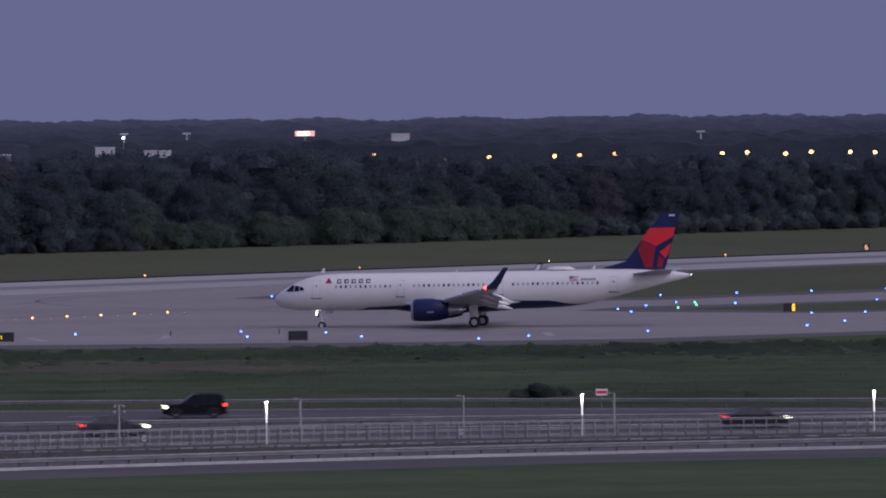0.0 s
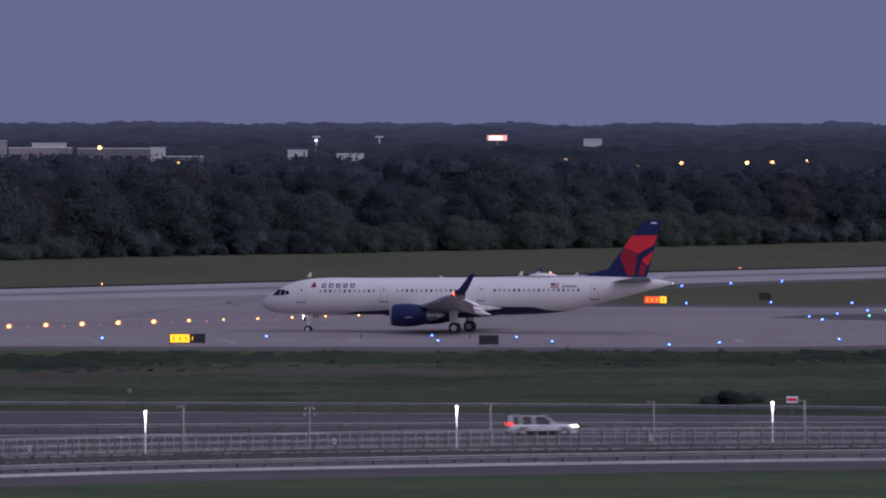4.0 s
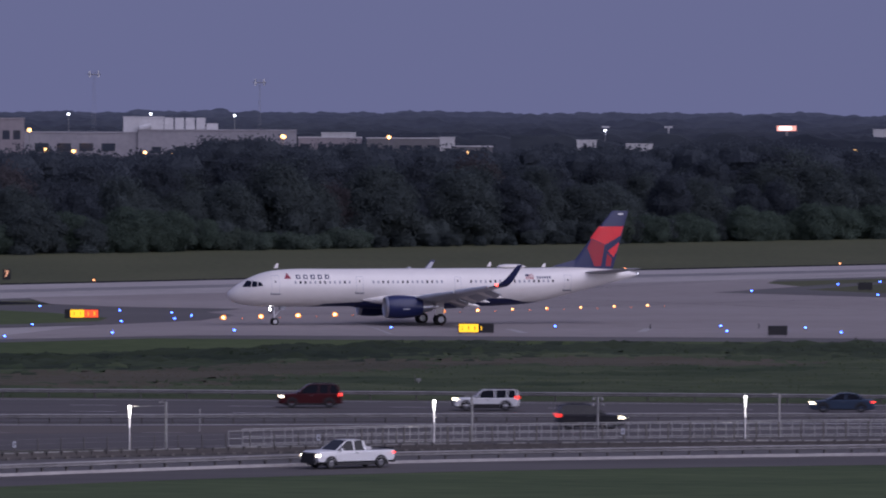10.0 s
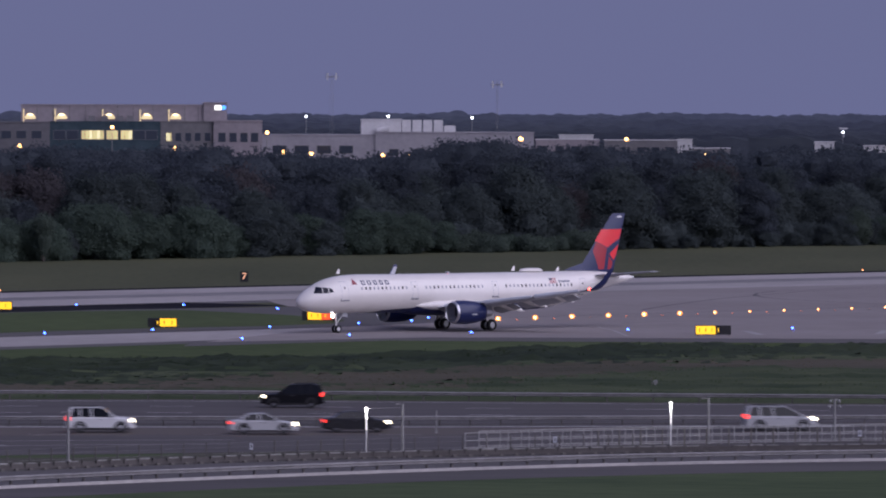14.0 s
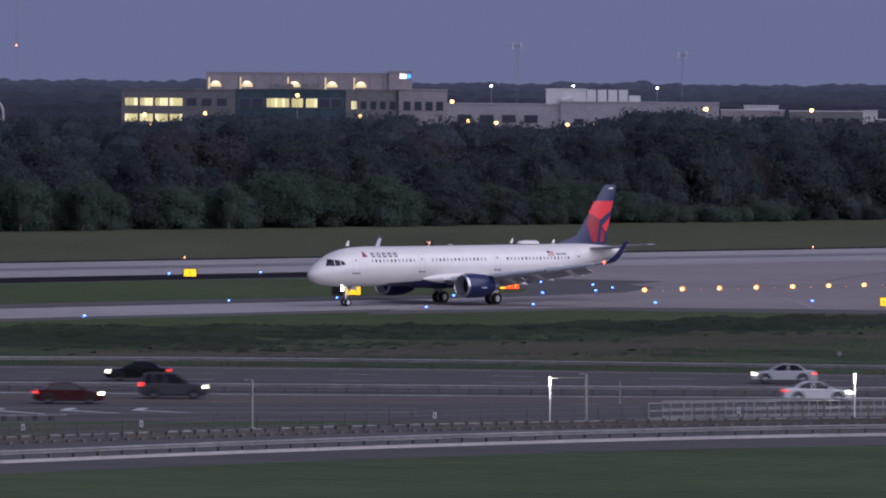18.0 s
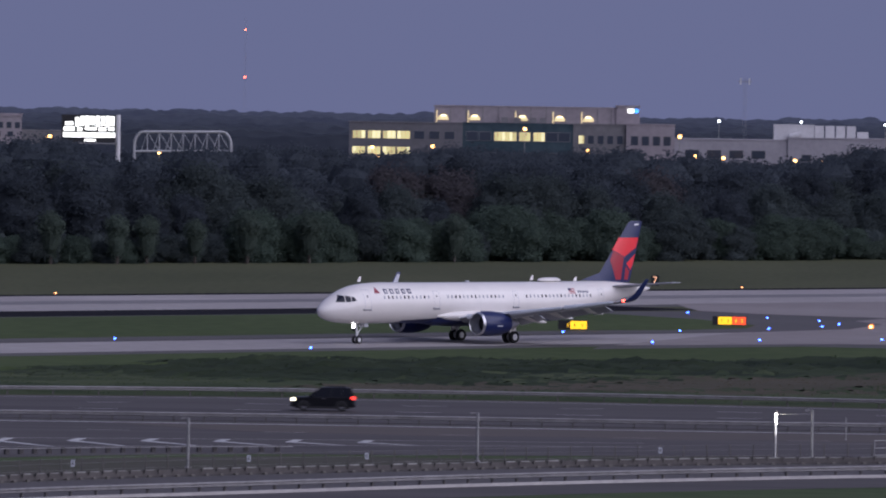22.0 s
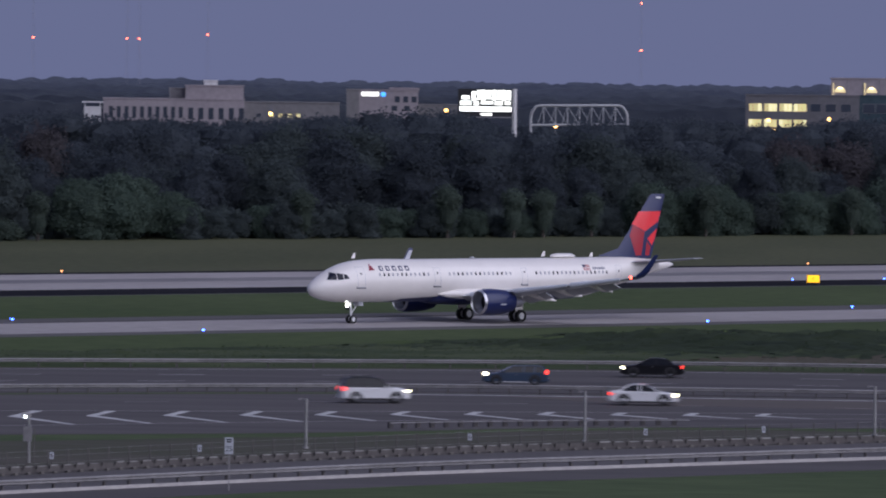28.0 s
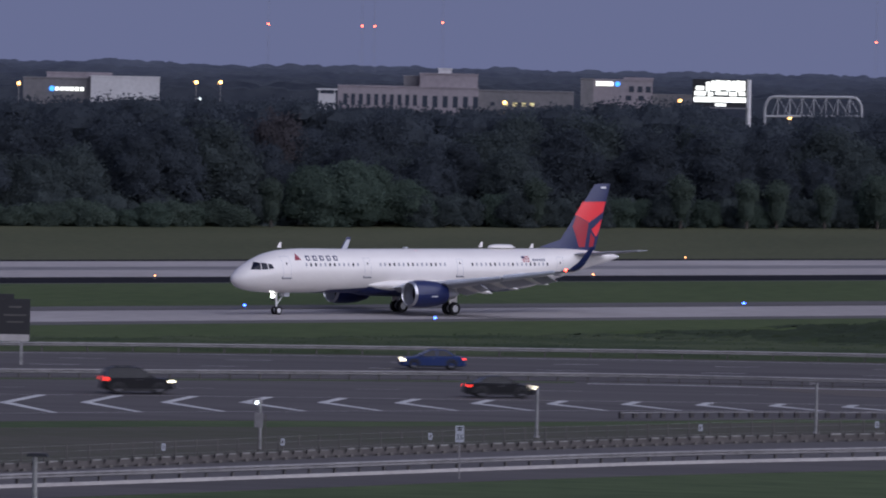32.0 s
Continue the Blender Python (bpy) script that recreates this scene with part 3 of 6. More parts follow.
first = far_lamp(M_AMBER, 0.46, "tall street lamp glowing amber above the trees")
for k, (b, z) in enumerate(AMBER):
    x, y = polar(b, 1750)
    m = pose(x, y, z - 0.2, 0, 0, -b)
    if k:
        copy_thing(first, m)
    else:
        first.matrix_basis = m
first = far_lamp(M_COLD, 0.34, "tall street lamp glowing white among distant trees")
for k, (b, z) in enumerate([(-0.018, 21.4), (0.653, 21.5), (1.339, 21.1), (-9.419, 12.0), (-8.72, 9.4), (-0.884, 9.6), (4.37, 17.2)]):
    x, y = polar(b, 2000)
    m = pose(x, y, z - 0.2, 0, 0, -b)
    if k:
        copy_thing(first, m)
    else:
        first.matrix_basis = m

def mast(bearing, dist, height, lamps, wide=1.2, label="thin lattice radio mast with red lamps"):
    s = thing("radio_mast", facing(bearing, dist), label, "radio mast", "distant masts")
    lattice = Form()
    for dx, dy in ((-wide, -wide), (wide, -wide), (0, wide)):
        lattice.tube((dx, dy, 0), (dx * 0.4, dy * 0.4, height), 0.022, 0.018, 4)
    steps = int(height / 4)
    for i in range(steps):
        k0, k1 = 1 - 0.6 * i / steps, 1 - 0.6 * (i + 1) / steps
        z0, z1 = height * i / steps, height * (i + 1) / steps
        lattice.tube((-wide * k0, -wide * k0, z0), (wide * k1, -wide * k1, z1), 0.014, n=4).tube((wide * k0, -wide * k0, z0), (0, wide * k1, z1), 0.014, n=4)
    part("lattice", lattice, M_STEEL, s)
    for z in lamps:
        part("warning_lamp", Form().ball(0, -wide, z, 0.55, 8), M_REDLAMP, s, "red glowing lamp", smooth=True)
    if not lamps:
        for dx in (-1.4, 1.4):
            part("antenna", Form().box(dx, -0.5, height - 2.2, 0.5, 0.4, 2.2), M_WALL_WHITE, s)
        part("platform", Form().tube((-2.2, 0, height - 1.2), (2.2, 0, height - 1.2), 0.15, n=6), M_STEEL, s)
    return s
mast(-8.87, 4200, 85, (46.1, 79.7))
mast(-8.103, 4200, 84, (46.1, 79.9))
mast(-8.002, 4200, 84, (46.0, 80.0))
mast(-7.445, 4200, 88, (49.0, 82))
mast(-3.90, 4200, 78, (42.4, 70.7))
mast(0.19, 2300, 35.5, (), 1.0, "tall pale lattice phone mast with antennas")
mast(1.543, 2300, 33, (), 0.6, "thin pale lattice mast")
for b, z in ((4.888, 17.6), (4.375, 17.6), (9.092, 17.0)):
    s = thing("mast_pole", facing(b, 2250), "pale pole with a short cross-arm above the trees", "mast", "poles above the trees")
    part("pole", Form().tube((0, 0, 0), (0, 0, z), 0.3, 0.22, 8), M_WALL_WHITE, s)
    part("cross_arm", Form().box(0, 0, z - 0.1, 2.6, 0.5, 0.5), M_WALL_WHITE, s)


# ---- woods ----
def leaf_material(name, dark, light, through=0.5):
    """Foliage whose sprays differ a little from one another and let some light through."""
    m = surface(name, dark, light, 0.05, 0.5, 0.8, own=0.14, spec=0.10)
    n, l = m.node_tree.nodes, m.node_tree.links
    b = n["Principled BSDF"]
    geo, rng, hsv = n.new("ShaderNodeNewGeometry"), n.new("ShaderNodeMapRange"), n.new("ShaderNodeHueSaturation")
    rng.inputs["To Min"].default_value, rng.inputs["To Max"].default_value = 0.90, 1.10
    l.new(geo.outputs["Random Per Island"], rng.inputs["Value"])
    l.new(rng.outputs["Result"], hsv.inputs["Value"])
    l.new(b.inputs["Base Color"].links[0].from_socket, hsv.inputs["Color"])
    l.new(hsv.outputs["Color"], b.inputs["Base Color"])
    shine, mixed = n.new("ShaderNodeBsdfTranslucent"), n.new("ShaderNodeMixShader")
    mixed.inputs["Fac"].default_value = through
    l.new(hsv.outputs["Color"], shine.inputs["Color"])
    l.new(b.outputs["BSDF"], mixed.inputs[1])
    l.new(shine.outputs["BSDF"], mixed.inputs[2])
    l.new(mixed.outputs["Shader"], n["Material Output"].inputs["Surface"])
    return m


# Blue in these foliage colours stands in for haze over the wood.
M_LEAF = [leaf_material("broadleaf_foliage", (0.066, 0.082, 0.084), (0.083, 0.102, 0.101)),
          leaf_material("dark_oak_foliage", (0.055, 0.066, 0.080), (0.069, 0.082, 0.096)),
          leaf_material("olive_foliage", (0.076, 0.101, 0.083), (0.098, 0.126, 0.101)),
          leaf_material("brownish_foliage", (0.075, 0.070, 0.076), (0.094, 0.087, 0.092)),
          leaf_material("thicket_foliage", (0.073, 0.102, 0.083), (0.095, 0.128, 0.101))]


def clump(form, rng, cx, cy, cz, r, squash, count, size, low=-0.6):
    """An uneven mass of foliage: a small dark heart and loose leaf sprays that stand off it at every angle."""
    o = Vector((rng.uniform(-50, 50), rng.uniform(-50, 50), rng.uniform(-50, 50)))

    def swell(d):
        return r * (1 + 0.26 * noise.noise(d * 1.5 + o) + 0.22 * noise.noise(d * 3.6 + o))
    n = 6
    rings = []
    for i in range(1, n):
        e = math.pi * i / n
        ring = []
        for j in range(2 * n):
            a = math.pi * j / n
            d = Vector((math.sin(e) * math.cos(a), math.sin(e) * math.sin(a), -math.cos(e)))
            k = 0.76 * swell(d)
            ring.append((cx + k * d.x, cy + k * d.y, cz + k * squash * d.z))
        rings.append(ring)
    form.loft(rings)
    v, f = form.v, form.f
    for _ in range(count):
        a, s = rng.uniform(0, 6.2832), rng.uniform(low, 1)
        c = math.sqrt(1 - s * s)
        d = Vector((c * math.cos(a), c * math.sin(a), s))
        k = swell(d) * (0.78 + 0.30 * rng.random() ** 1.2)
        p = Vector((cx + k * d.x, cy + k * d.y, cz + k * squash * d.z))
        q = (Vector((d.x, d.y, 0.2 * d.z)) + 0.75 * Vector((rng.uniform(-1, 1), rng.uniform(-1, 1), rng.uniform(-0.5, 0.6)))).normalized()
        t = q.cross(Vector((rng.uniform(-1, 1), rng.uniform(-1, 1), rng.uniform(-1, 1)))).normalized()
        b = q.cross(t)
        w, h = size * rng.uniform(0.35, 0.8), size * rng.uniform(0.3, 0.65)
        m = len(v)
        v += [tuple(p - t * w), tuple(p - b * h + q * 0.2 * h), tuple(p + t * w), tuple(p + b * h + q * 0.2 * h)]
        f.append((m, m + 1, m + 2, m + 3))


def crown(seed, height, spread, blobs, sprays, size, base):
    rng = random.Random(seed)
    f = Form()
    tall = height - base
    clump(f, rng, 0, 0, base + tall * 0.46, spread * 0.70, 0.50 * tall / (spread * 0.70), sprays * 3, size)
    for i in range(blobs):
        z = base + tall * (0.12 + 0.70 * (i + rng.uniform(0, 1)) / blobs)
        k = math.sin(math.pi * min(0.96, 0.30 + 0.66 * (z - base) / tall))
        a = i * 2.4 + rng.uniform(-0.5, 0.5)
        d = spread * 0.60 * k * rng.uniform(0.5, 1.0)
        r = spread * rng.uniform(0.26, 0.46) * (0.6 + 0.5 * k)
        clump(f, rng, d * math.cos(a), d * math.sin(a), z, r, rng.uniform(0.7, 1.0), sprays, size)
    return f


def tree_kind(seed, height, spread, blobs, sprays, size, leaf, base, label, group="trees along the airfield"):
    rng = random.Random(seed)
    t = thing("tree", pose(0, 0, -60), label, "tree", group)
    trunk = Form()
    lean = rng.uniform(-0.4, 0.4)
    trunk.tube((0, 0, -0.3), (lean, 0, height * 0.5), 0.035 * height * 0.6, 0.09, 7)
    for i in range(4):
        a = i * 1.7 + rng.uniform(0, 1)
        z = height * rng.uniform(0.22, 0.45)
        trunk.tube((lean * z / height * 2, 0, z), (spread * 0.5 * math.cos(a), spread * 0.5 * math.sin(a), z + height * 0.28), 0.10, 0.04, 5)
    part("trunk", trunk, M_BARK, t)
    part("crown", crown(seed, height, spread, blobs, sprays, size, base), leaf, t)
    return t


def palm_kind(seed, height):
    rng = random.Random(seed)
    t = thing("palm", pose(0, 0, -60), "squat cabbage palm with a ragged round head", "palm", "trees along the airfield")
    part("trunk", Form().tube((0, 0, -0.3), (0.2, 0, height - 1.4), 0.26, 0.22, 8), M_BARK, t)
    f = Form()
    clump(f, rng, 0, 0, height * 0.48, 1.7, 0.48 * height / 1.7, 520, 0.24, -0.95)
    clump(f, rng, 0, 0, height - 1.9, 2.0, 0.9, 620, 0.34, -0.9)
    part("crown", f, M_LEAF[2], t)
    return t


KINDS = [tree_kind(1, 13.5, 6.4, 12, 800, 0.30, M_LEAF[1], 1.0, "tall dark broadleaf tree at the airfield's edge"),
         tree_kind(2, 11.5, 6.0, 11, 800, 0.30, M_LEAF[0], 0.5, "broadleaf tree with dense green crown"),
         tree_kind(3, 15.0, 6.2, 12, 800, 0.30, M_LEAF[1], 1.5, "tall slender dark tree above the others"),
         tree_kind(4, 9.0, 4.8, 9, 720, 0.28, M_LEAF[2], 0.2, "lighter green young tree with a full crown"),
         tree_kind(5, 12.0, 5.8, 11, 800, 0.30, M_LEAF[3], 0.4, "brownish half-bare tree in the wood's edge")]
BUSHES = [tree_kind(11, 6.0, 4.6, 9, 690, 0.26, M_LEAF[4], -0.4, "green bush in front of the wood", "bushes along the wood"),
          tree_kind(12, 3.4, 3.8, 7, 630, 0.24, M_LEAF[2], -0.4, "low pale green bush before the wood", "bushes along the wood"),
          tree_kind(13, 7.4, 5.0, 10, 720, 0.26, M_LEAF[4], -0.4, "rounded green bush at the wood's edge", "bushes along the wood"),
          tree_kind(14, 6.6, 4.4, 9, 690, 0.26, M_LEAF[0], -0.4, "dark green bush in front of the wood", "bushes along the wood")]
PALM = palm_kind(21, 7.5)
used = set()


def plant(kind, u, n, size, turn, wide=1.0):
    x, y = field(u, n)
    m = Matrix.Translation((x, y, 0)) @ Matrix.Rotation(turn, 4, "Z")
    if kind.name in used:
        ob = copy_thing(kind, m)
    else:
        used.add(kind.name)
        ob = kind
        ob.matrix_basis = m
    ob.scale = (size * wide, size * wide, size)


# height of the wood along its edge; it sinks a little with depth
WOOD_TOP = curve((480, 17.2), (566, 16.9), (580, 17.3), (606, 16.9), (630, 16.0), (648, 16.7), (667, 18.0), (680, 17.6), (693, 15.2), (705, 16.2), (728, 16.6), (749, 15.9), (762, 17.0), (785, 16.5),
                 (797, 17.1), (815, 15.9), (846, 15.5), (853, 17.2), (863, 18.2), (872, 17.5), (880, 16.4), (894, 16.7), (905, 15.8), (935, 15.6), (955, 15.4), (975, 15.9), (992, 17.1), (1008, 16.9),
                 (1025, 15.8), (1045, 15.1), (1114, 14.7), (1190, 13.8), (1340, 13.4))


def wood_top(u, n):
    return EYE_HEIGHT - (EYE_HEIGHT - WOOD_TOP(u * 815.0 / n)) * n / 815.0


rng = random.Random(7)
TALL = (13.5, 11.5, 15.0, 9.0, 12.0)
for n0, step, kinds, lo, hi in ((784, 6.6, (0, 1, 2, 0, 1), 0.50, 0.86), (794, 6.0, (0, 1, 2, 0, 0), 0.74, 0.98)):
    u = 505.0
    while u < 1190:
        u += step * rng.uniform(0.6, 1.5)
        k = kinds[rng.randrange(len(kinds))]
        if 722 < u < 745 and rng.random() < 0.7 or rng.random() < 0.04:
            k = 4
        n = n0 + rng.uniform(-3.5, 3.5)
        plant(KINDS[k], u, n, wood_top(u, n) * rng.uniform(lo, hi) / TALL[k], rng.uniform(0, 6.28), rng.uniform(0.85, 1.25))
# the thicket before the trees: from, to, height, how far apart, kinds of bush
THICKET = [(500, 576, 3.6, 3.4, (1, 1, 0)), (588, 606, 9.6, 6.0, (2, 2)), (606, 654, 5.4, 4.2, (3, 0, 3)), (654, 694, 4.6, 4.6, (3, 0)), (694, 709, 8.2, 4.6, (2, 0)), (709, 743, 6.4, 4.6, (0, 3, 2)),
           (743, 777, 8.4, 4.8, (2, 0, 2)), (777, 806, 6.8, 4.6, (0, 3)), (806, 825, 7.6, 5.6, (2, 2)), (828, 861, 3.3, 2.9, (1, 0)), (861, 915, 2.6, 6.0, (3, 3)), (915, 962, 5.4, 4.4, (3, 0, 3)),
           (962, 1058, 6.7, 4.2, (0, 2, 0)), (1058, 1190, 2.6, 6.0, (3, 3))]
BUSH_TALL = (6.0, 3.4, 7.4, 6.6)
for u0, u1, h, step, kinds in THICKET:
    u = u0
    while u < u1:
        k = kinds[rng.randrange(len(kinds))]
        size = h * rng.uniform(0.66, 1.05) / BUSH_TALL[k]
        n = 774.5 + rng.uniform(-2, 3)
        plant(BUSHES[k], u * n / 786, n, size, rng.uniform(0, 6.28), rng.uniform(0.9, 1.2) * (1.3 if h < 4 else 1.0))
        u += step * rng.uniform(0.6, 1.3)
plant(KINDS[3], 912, 772, 0.72, 1.0)
for u in (580.5, 628, 654.5, 667, 673, 683, 691, 704, 735):
    plant(PALM, u * 0.98, 769 + rng.uniform(-1, 2), rng.uniform(0.82, 1.08), rng.uniform(0, 6.28))

# tree tops that stand behind the front rows
rear = Form()
rng = random.Random(9)
for i in range(1000):
    u, n = rng.uniform(480, 1340), 802 + 228 * rng.random() ** 1.7
    x, y = field(u, n)
    h = wood_top(u, n) - 3.0 * rng.random() ** 1.5 + 0.4
    r = rng.uniform(2.6, 6.2)
    q = rng.uniform(0.6, 0.95)
    clump(rear, rng, x, y, h - r * q, r, q, int(62 * r), 0.36, 0.0)
tagged(new("woodland", rear.mesh("woodland", M_LEAF[1])), "dark dense wood behind the front trees", kind="stuff")

# undergrowth that closes the wood's edge between the trunks
under = Form()
rng = random.Random(27)
for n0, step, lo, hi, r0, r1 in ((779.5, 3.0, 2.4, 5.2, 1.6, 3.0), (788.5, 3.4, 6.0, 9.5, 2.4, 4.0), (798.5, 3.8, 9.5, 12.5, 2.6, 4.2)):
    u = 500.0
    while u < 1195:
        u += step * rng.uniform(0.7, 1.3)
        n = n0 + rng.uniform(-1.5, 1.5)
        x, y = field(u, n)
        top = rng.uniform(lo, hi) * wood_top(u, n) / 15.5
        r = rng.uniform(r0, r1)
        clump(under, rng, x, y, top - r, r, 1.0, 230, 0.30, -0.3)
        if top > 5:
            clump(under, rng, x + rng.uniform(-1, 1), y, top - 2.4 * r, r * 1.1, 1.0, 150, 0.30, -0.3)
tagged(new("undergrowth", under.mesh("undergrowth", M_LEAF[0])), "dense dark undergrowth between the trees", kind="stuff")

# trees that stand before the far buildings
grove = Form()
rng = random.Random(15)
for i in range(330):
    b = rng.uniform(-12, 5.2)
    d = rng.uniform(1780, 1835) if b > -3 else rng.uniform(1830, 1880)
    x, y = polar(b, d)
    top = (14.0 if b > 3.8 else 13.6 if b > 1.6 else 11.9) + rng.uniform(-1.4, 0.7)
    r = rng.uniform(3.5, 6.0)
    clump(grove, rng, x, y, top - r, r, 1.0, 60, 0.8)
tagged(new("far_grove", grove.mesh("far_grove", M_LEAF[1], True)), "dark trees before the distant buildings", kind="stuff")

# ridges of distant forest, one behind the other, paler with distance by an added blue glow; each outline is made of
# tree crowns
def ridge(name, dist, top, seed, material, label, b0=-15, b1=15, swing=1.0):
    rnd = random.Random(seed)
    step = 2.0
    count = int(radians(b1 - b0) * dist / step)
    heights = [0.0] * (count + 1)
    lift = rnd.uniform(0, 90)
    i = 0.0
    while i < count:
        r = rnd.uniform(2.0, 6.5) * (1.0 if rnd.random() > 0.06 else 1.5)
        b = b0 + (b1 - b0) * i / count
        h = top + swing * (1.6 * noise.noise(Vector((b * 1.1 + lift, 0, 0))) + 1.3 * noise.noise(Vector((b * 5.0, lift, 0)))) + rnd.uniform(-1.0, 0.5) + (1.6 * rnd.random() if r > 6.5 else 0)
        for k in range(max(0, int(i - r / step)), min(count, int(i + r / step)) + 1):
            d = (k - i) * step / r
            heights[k] = max(heights[k], h - r * 0.75 * (1 - math.sqrt(max(0.0, 1 - d * d))) + rnd.uniform(-0.16, 0.16))
        i += rnd.uniform(0.9, 2.6)
    f, rows = Form(), []
    for k, z in enumerate(heights):
        b = b0 + (b1 - b0) * k / count
        x, y = polar(b, dist)
        x2, y2 = polar(b, dist + 60)
        z = max(z, top - 4)
        rows.append([(x, y, -1), (x, y, z), (x2, y2, z + 0.2), (x2, y2, -1)])
    f.loft(rows, close=False)
    return structure(name, f, material, label)


# Haze is put into the material: a blue emission, stronger further off.
def haze_glow_wood(name, colour, amount):
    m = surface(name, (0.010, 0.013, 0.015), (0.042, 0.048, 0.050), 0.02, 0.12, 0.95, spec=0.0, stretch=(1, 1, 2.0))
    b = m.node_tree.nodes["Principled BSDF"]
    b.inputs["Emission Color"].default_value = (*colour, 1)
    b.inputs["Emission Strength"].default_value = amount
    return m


ridge("backdrop_right", 1950, 15.2, 8, haze_glow_wood("right_forest", (0.26, 0.29, 0.52), 0.045), "dark forest beyond the airfield trees", 3.6, 15)
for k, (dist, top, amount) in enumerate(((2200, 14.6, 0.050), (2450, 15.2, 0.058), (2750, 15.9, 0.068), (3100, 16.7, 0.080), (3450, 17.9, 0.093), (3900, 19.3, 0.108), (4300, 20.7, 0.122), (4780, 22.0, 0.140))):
    ridge("backdrop_forest", dist, top, 30 + k, haze_glow_wood("hazy_forest", (0.28, 0.305, 0.56), amount), "hazy blue-grey band of distant forest", swing=0.6 + 0.1 * k)


# ---- plane: a white twin-jet airliner with a navy belly and a red and blue fin ----
M_HULL = plain("white_aircraft_paint", (0.755, 0.718, 0.68), 0.30, var=0.04, coat=0.5)
M_NAVY = plain("navy_aircraft_paint", (0.009, 0.016, 0.078), 0.34, var=0.1, coat=0.08)
M_RED = plain("bright_red_paint", (0.80, 0.030, 0.042), 0.34, var=0.06, coat=0.08)
M_DARKRED = plain("dark_red_paint", (0.34, 0.012, 0.028), 0.34, var=0.06, coat=0.08)
M_EMBLEM = plain("deep_red_paint", (0.24, 0.012, 0.035), 0.4, var=0.06)
M_GREYWING = plain("light_grey_wing_paint", (0.44, 0.45, 0.48), 0.4, var=0.08)
# Darker than the wing grey: shade of the underside put into the colour.
M_TAILPLANE = plain("grey_tailplane_paint", (0.30, 0.31, 0.34), 0.4, var=0.08)
M_SLAT = plain("pale_slat_paint", (0.58, 0.60, 0.64), 0.35, 0.1)
M_METAL = plain("bare_metal", (0.55, 0.55, 0.57), 0.28, 0.9)
M_TYRE = plain("tyre_rubber", (0.016, 0.016, 0.017), 0.85, var=0.25)
M_HUB = plain("white_wheel_hub", (0.62, 0.62, 0.63), 0.45)
M_LETTER = plain("grey_blue_lettering", (0.07, 0.08, 0.14), 0.5)
M_LINE = plain("grey_door_seam", (0.44, 0.44, 0.47), 0.6)
M_GLASS = glass("cabin_glass", (0.008, 0.010, 0.022), 0.08)
M_GLASS.node_tree.nodes["Principled BSDF"].inputs["Specular IOR Level"].default_value = 0.25
M_BLIND = plain("grey_window_blind", (0.30, 0.30, 0.33), 0.4)
M_SILL = plain("dark_door_sill", (0.10, 0.10, 0.11), 0.6)
M_NAVRED = lit("red_navigation_light", (1.0, 0.07, 0.045), 9.0)
M_TAXI = lit("white_taxi_light", (1.0, 0.97, 0.90), 12.0)
M_BEACON = lit("red_beacon_light", (1.0, 0.0035, 0.0015), 800.0)
M_TAILLAMP = lit("white_tail_light", (0.95, 0.97, 1.0), 5.0)
GEAR = 21.97  # nose to main gear

HULL = [(0, 3.18, 0.03, 0.03), (0.12, 3.19, 0.33, 0.34), (0.4, 3.2, 0.589, 0.64), (0.9, 3.28, 0.912, 0.98), (1.6, 3.4, 1.207, 1.29), (2.5, 3.56, 1.501, 1.58), (3.6, 3.73, 1.739, 1.79),
        (5, 3.86, 1.9, 1.93), (6.6, 3.92, 1.97, 1.975), (12, 3.92, 1.97, 1.975), (20, 3.92, 1.97, 1.975), (30, 3.92, 1.97, 1.975), (32, 3.98, 1.91, 1.93), (34, 4.13, 1.767, 1.8),
        (36, 4.38, 1.539, 1.56), (38, 4.63, 1.283, 1.27), (40, 4.83, 0.988, 0.95), (42, 5, 0.646, 0.6), (43.6, 5.11, 0.4, 0.34), (44.51, 5.13, 0.17, 0.15)]


HULL_CURVES = [curve(*[(math.sqrt(r[0]), r[k]) for r in HULL]) for k in (1, 2, 3)]


def hull_at(x):
    return [c(math.sqrt(max(0.0, x))) for c in HULL_CURVES]


def skin(x, a, proud=0.0):
    """A point on the fuselage: x from the nose, a: degrees up from the left side."""
    zc, h, w = hull_at(x)
    c, s = math.cos(radians(a)), math.sin(radians(a))
    return (GEAR - x, (w + proud) * c, zc + (h + proud) * s)


def angle_of(x, z):
    zc, h, _ = hull_at(x)
    return math.degrees(math.asin(max(-1, min(1, (z - zc) / h))))


def decal(form, x0, x1, z0, z1, side=1, proud=0.012, nx=1, nz=2, lean=0.0):
    rows = []
    for i in range(nx + 1):
        row = []
        for k in range(nz + 1):
            z = z0 + (z1 - z0) * k / nz
            x = x0 + (x1 - x0) * i / nx + lean * (z - z0)
            a = angle_of(x, z)
            row.append(skin(x, a if side > 0 else 180 - a, proud))
        rows.append(row)
    return form.loft(rows, close=False)


plane = thing("airliner", pose(0, 0, 0), "white airliner with navy belly and red tail", "airliner")
N = 48
HULL_AT = [0.0, 0.03, 0.1, 0.2, 0.35, 0.55, 0.8] + [1.1 + 0.3 * i for i in range(20)] + [7.5 + 1.5 * i for i in range(16)] + [31 + 0.75 * i for i in range(18)] + [44.1, 44.51]
hull = Form().loft([[skin(x, 360 * i / N) for i in range(N)] for x in HULL_AT])
fuselage = part("fuselage", hull, M_HULL, plane, smooth=True)
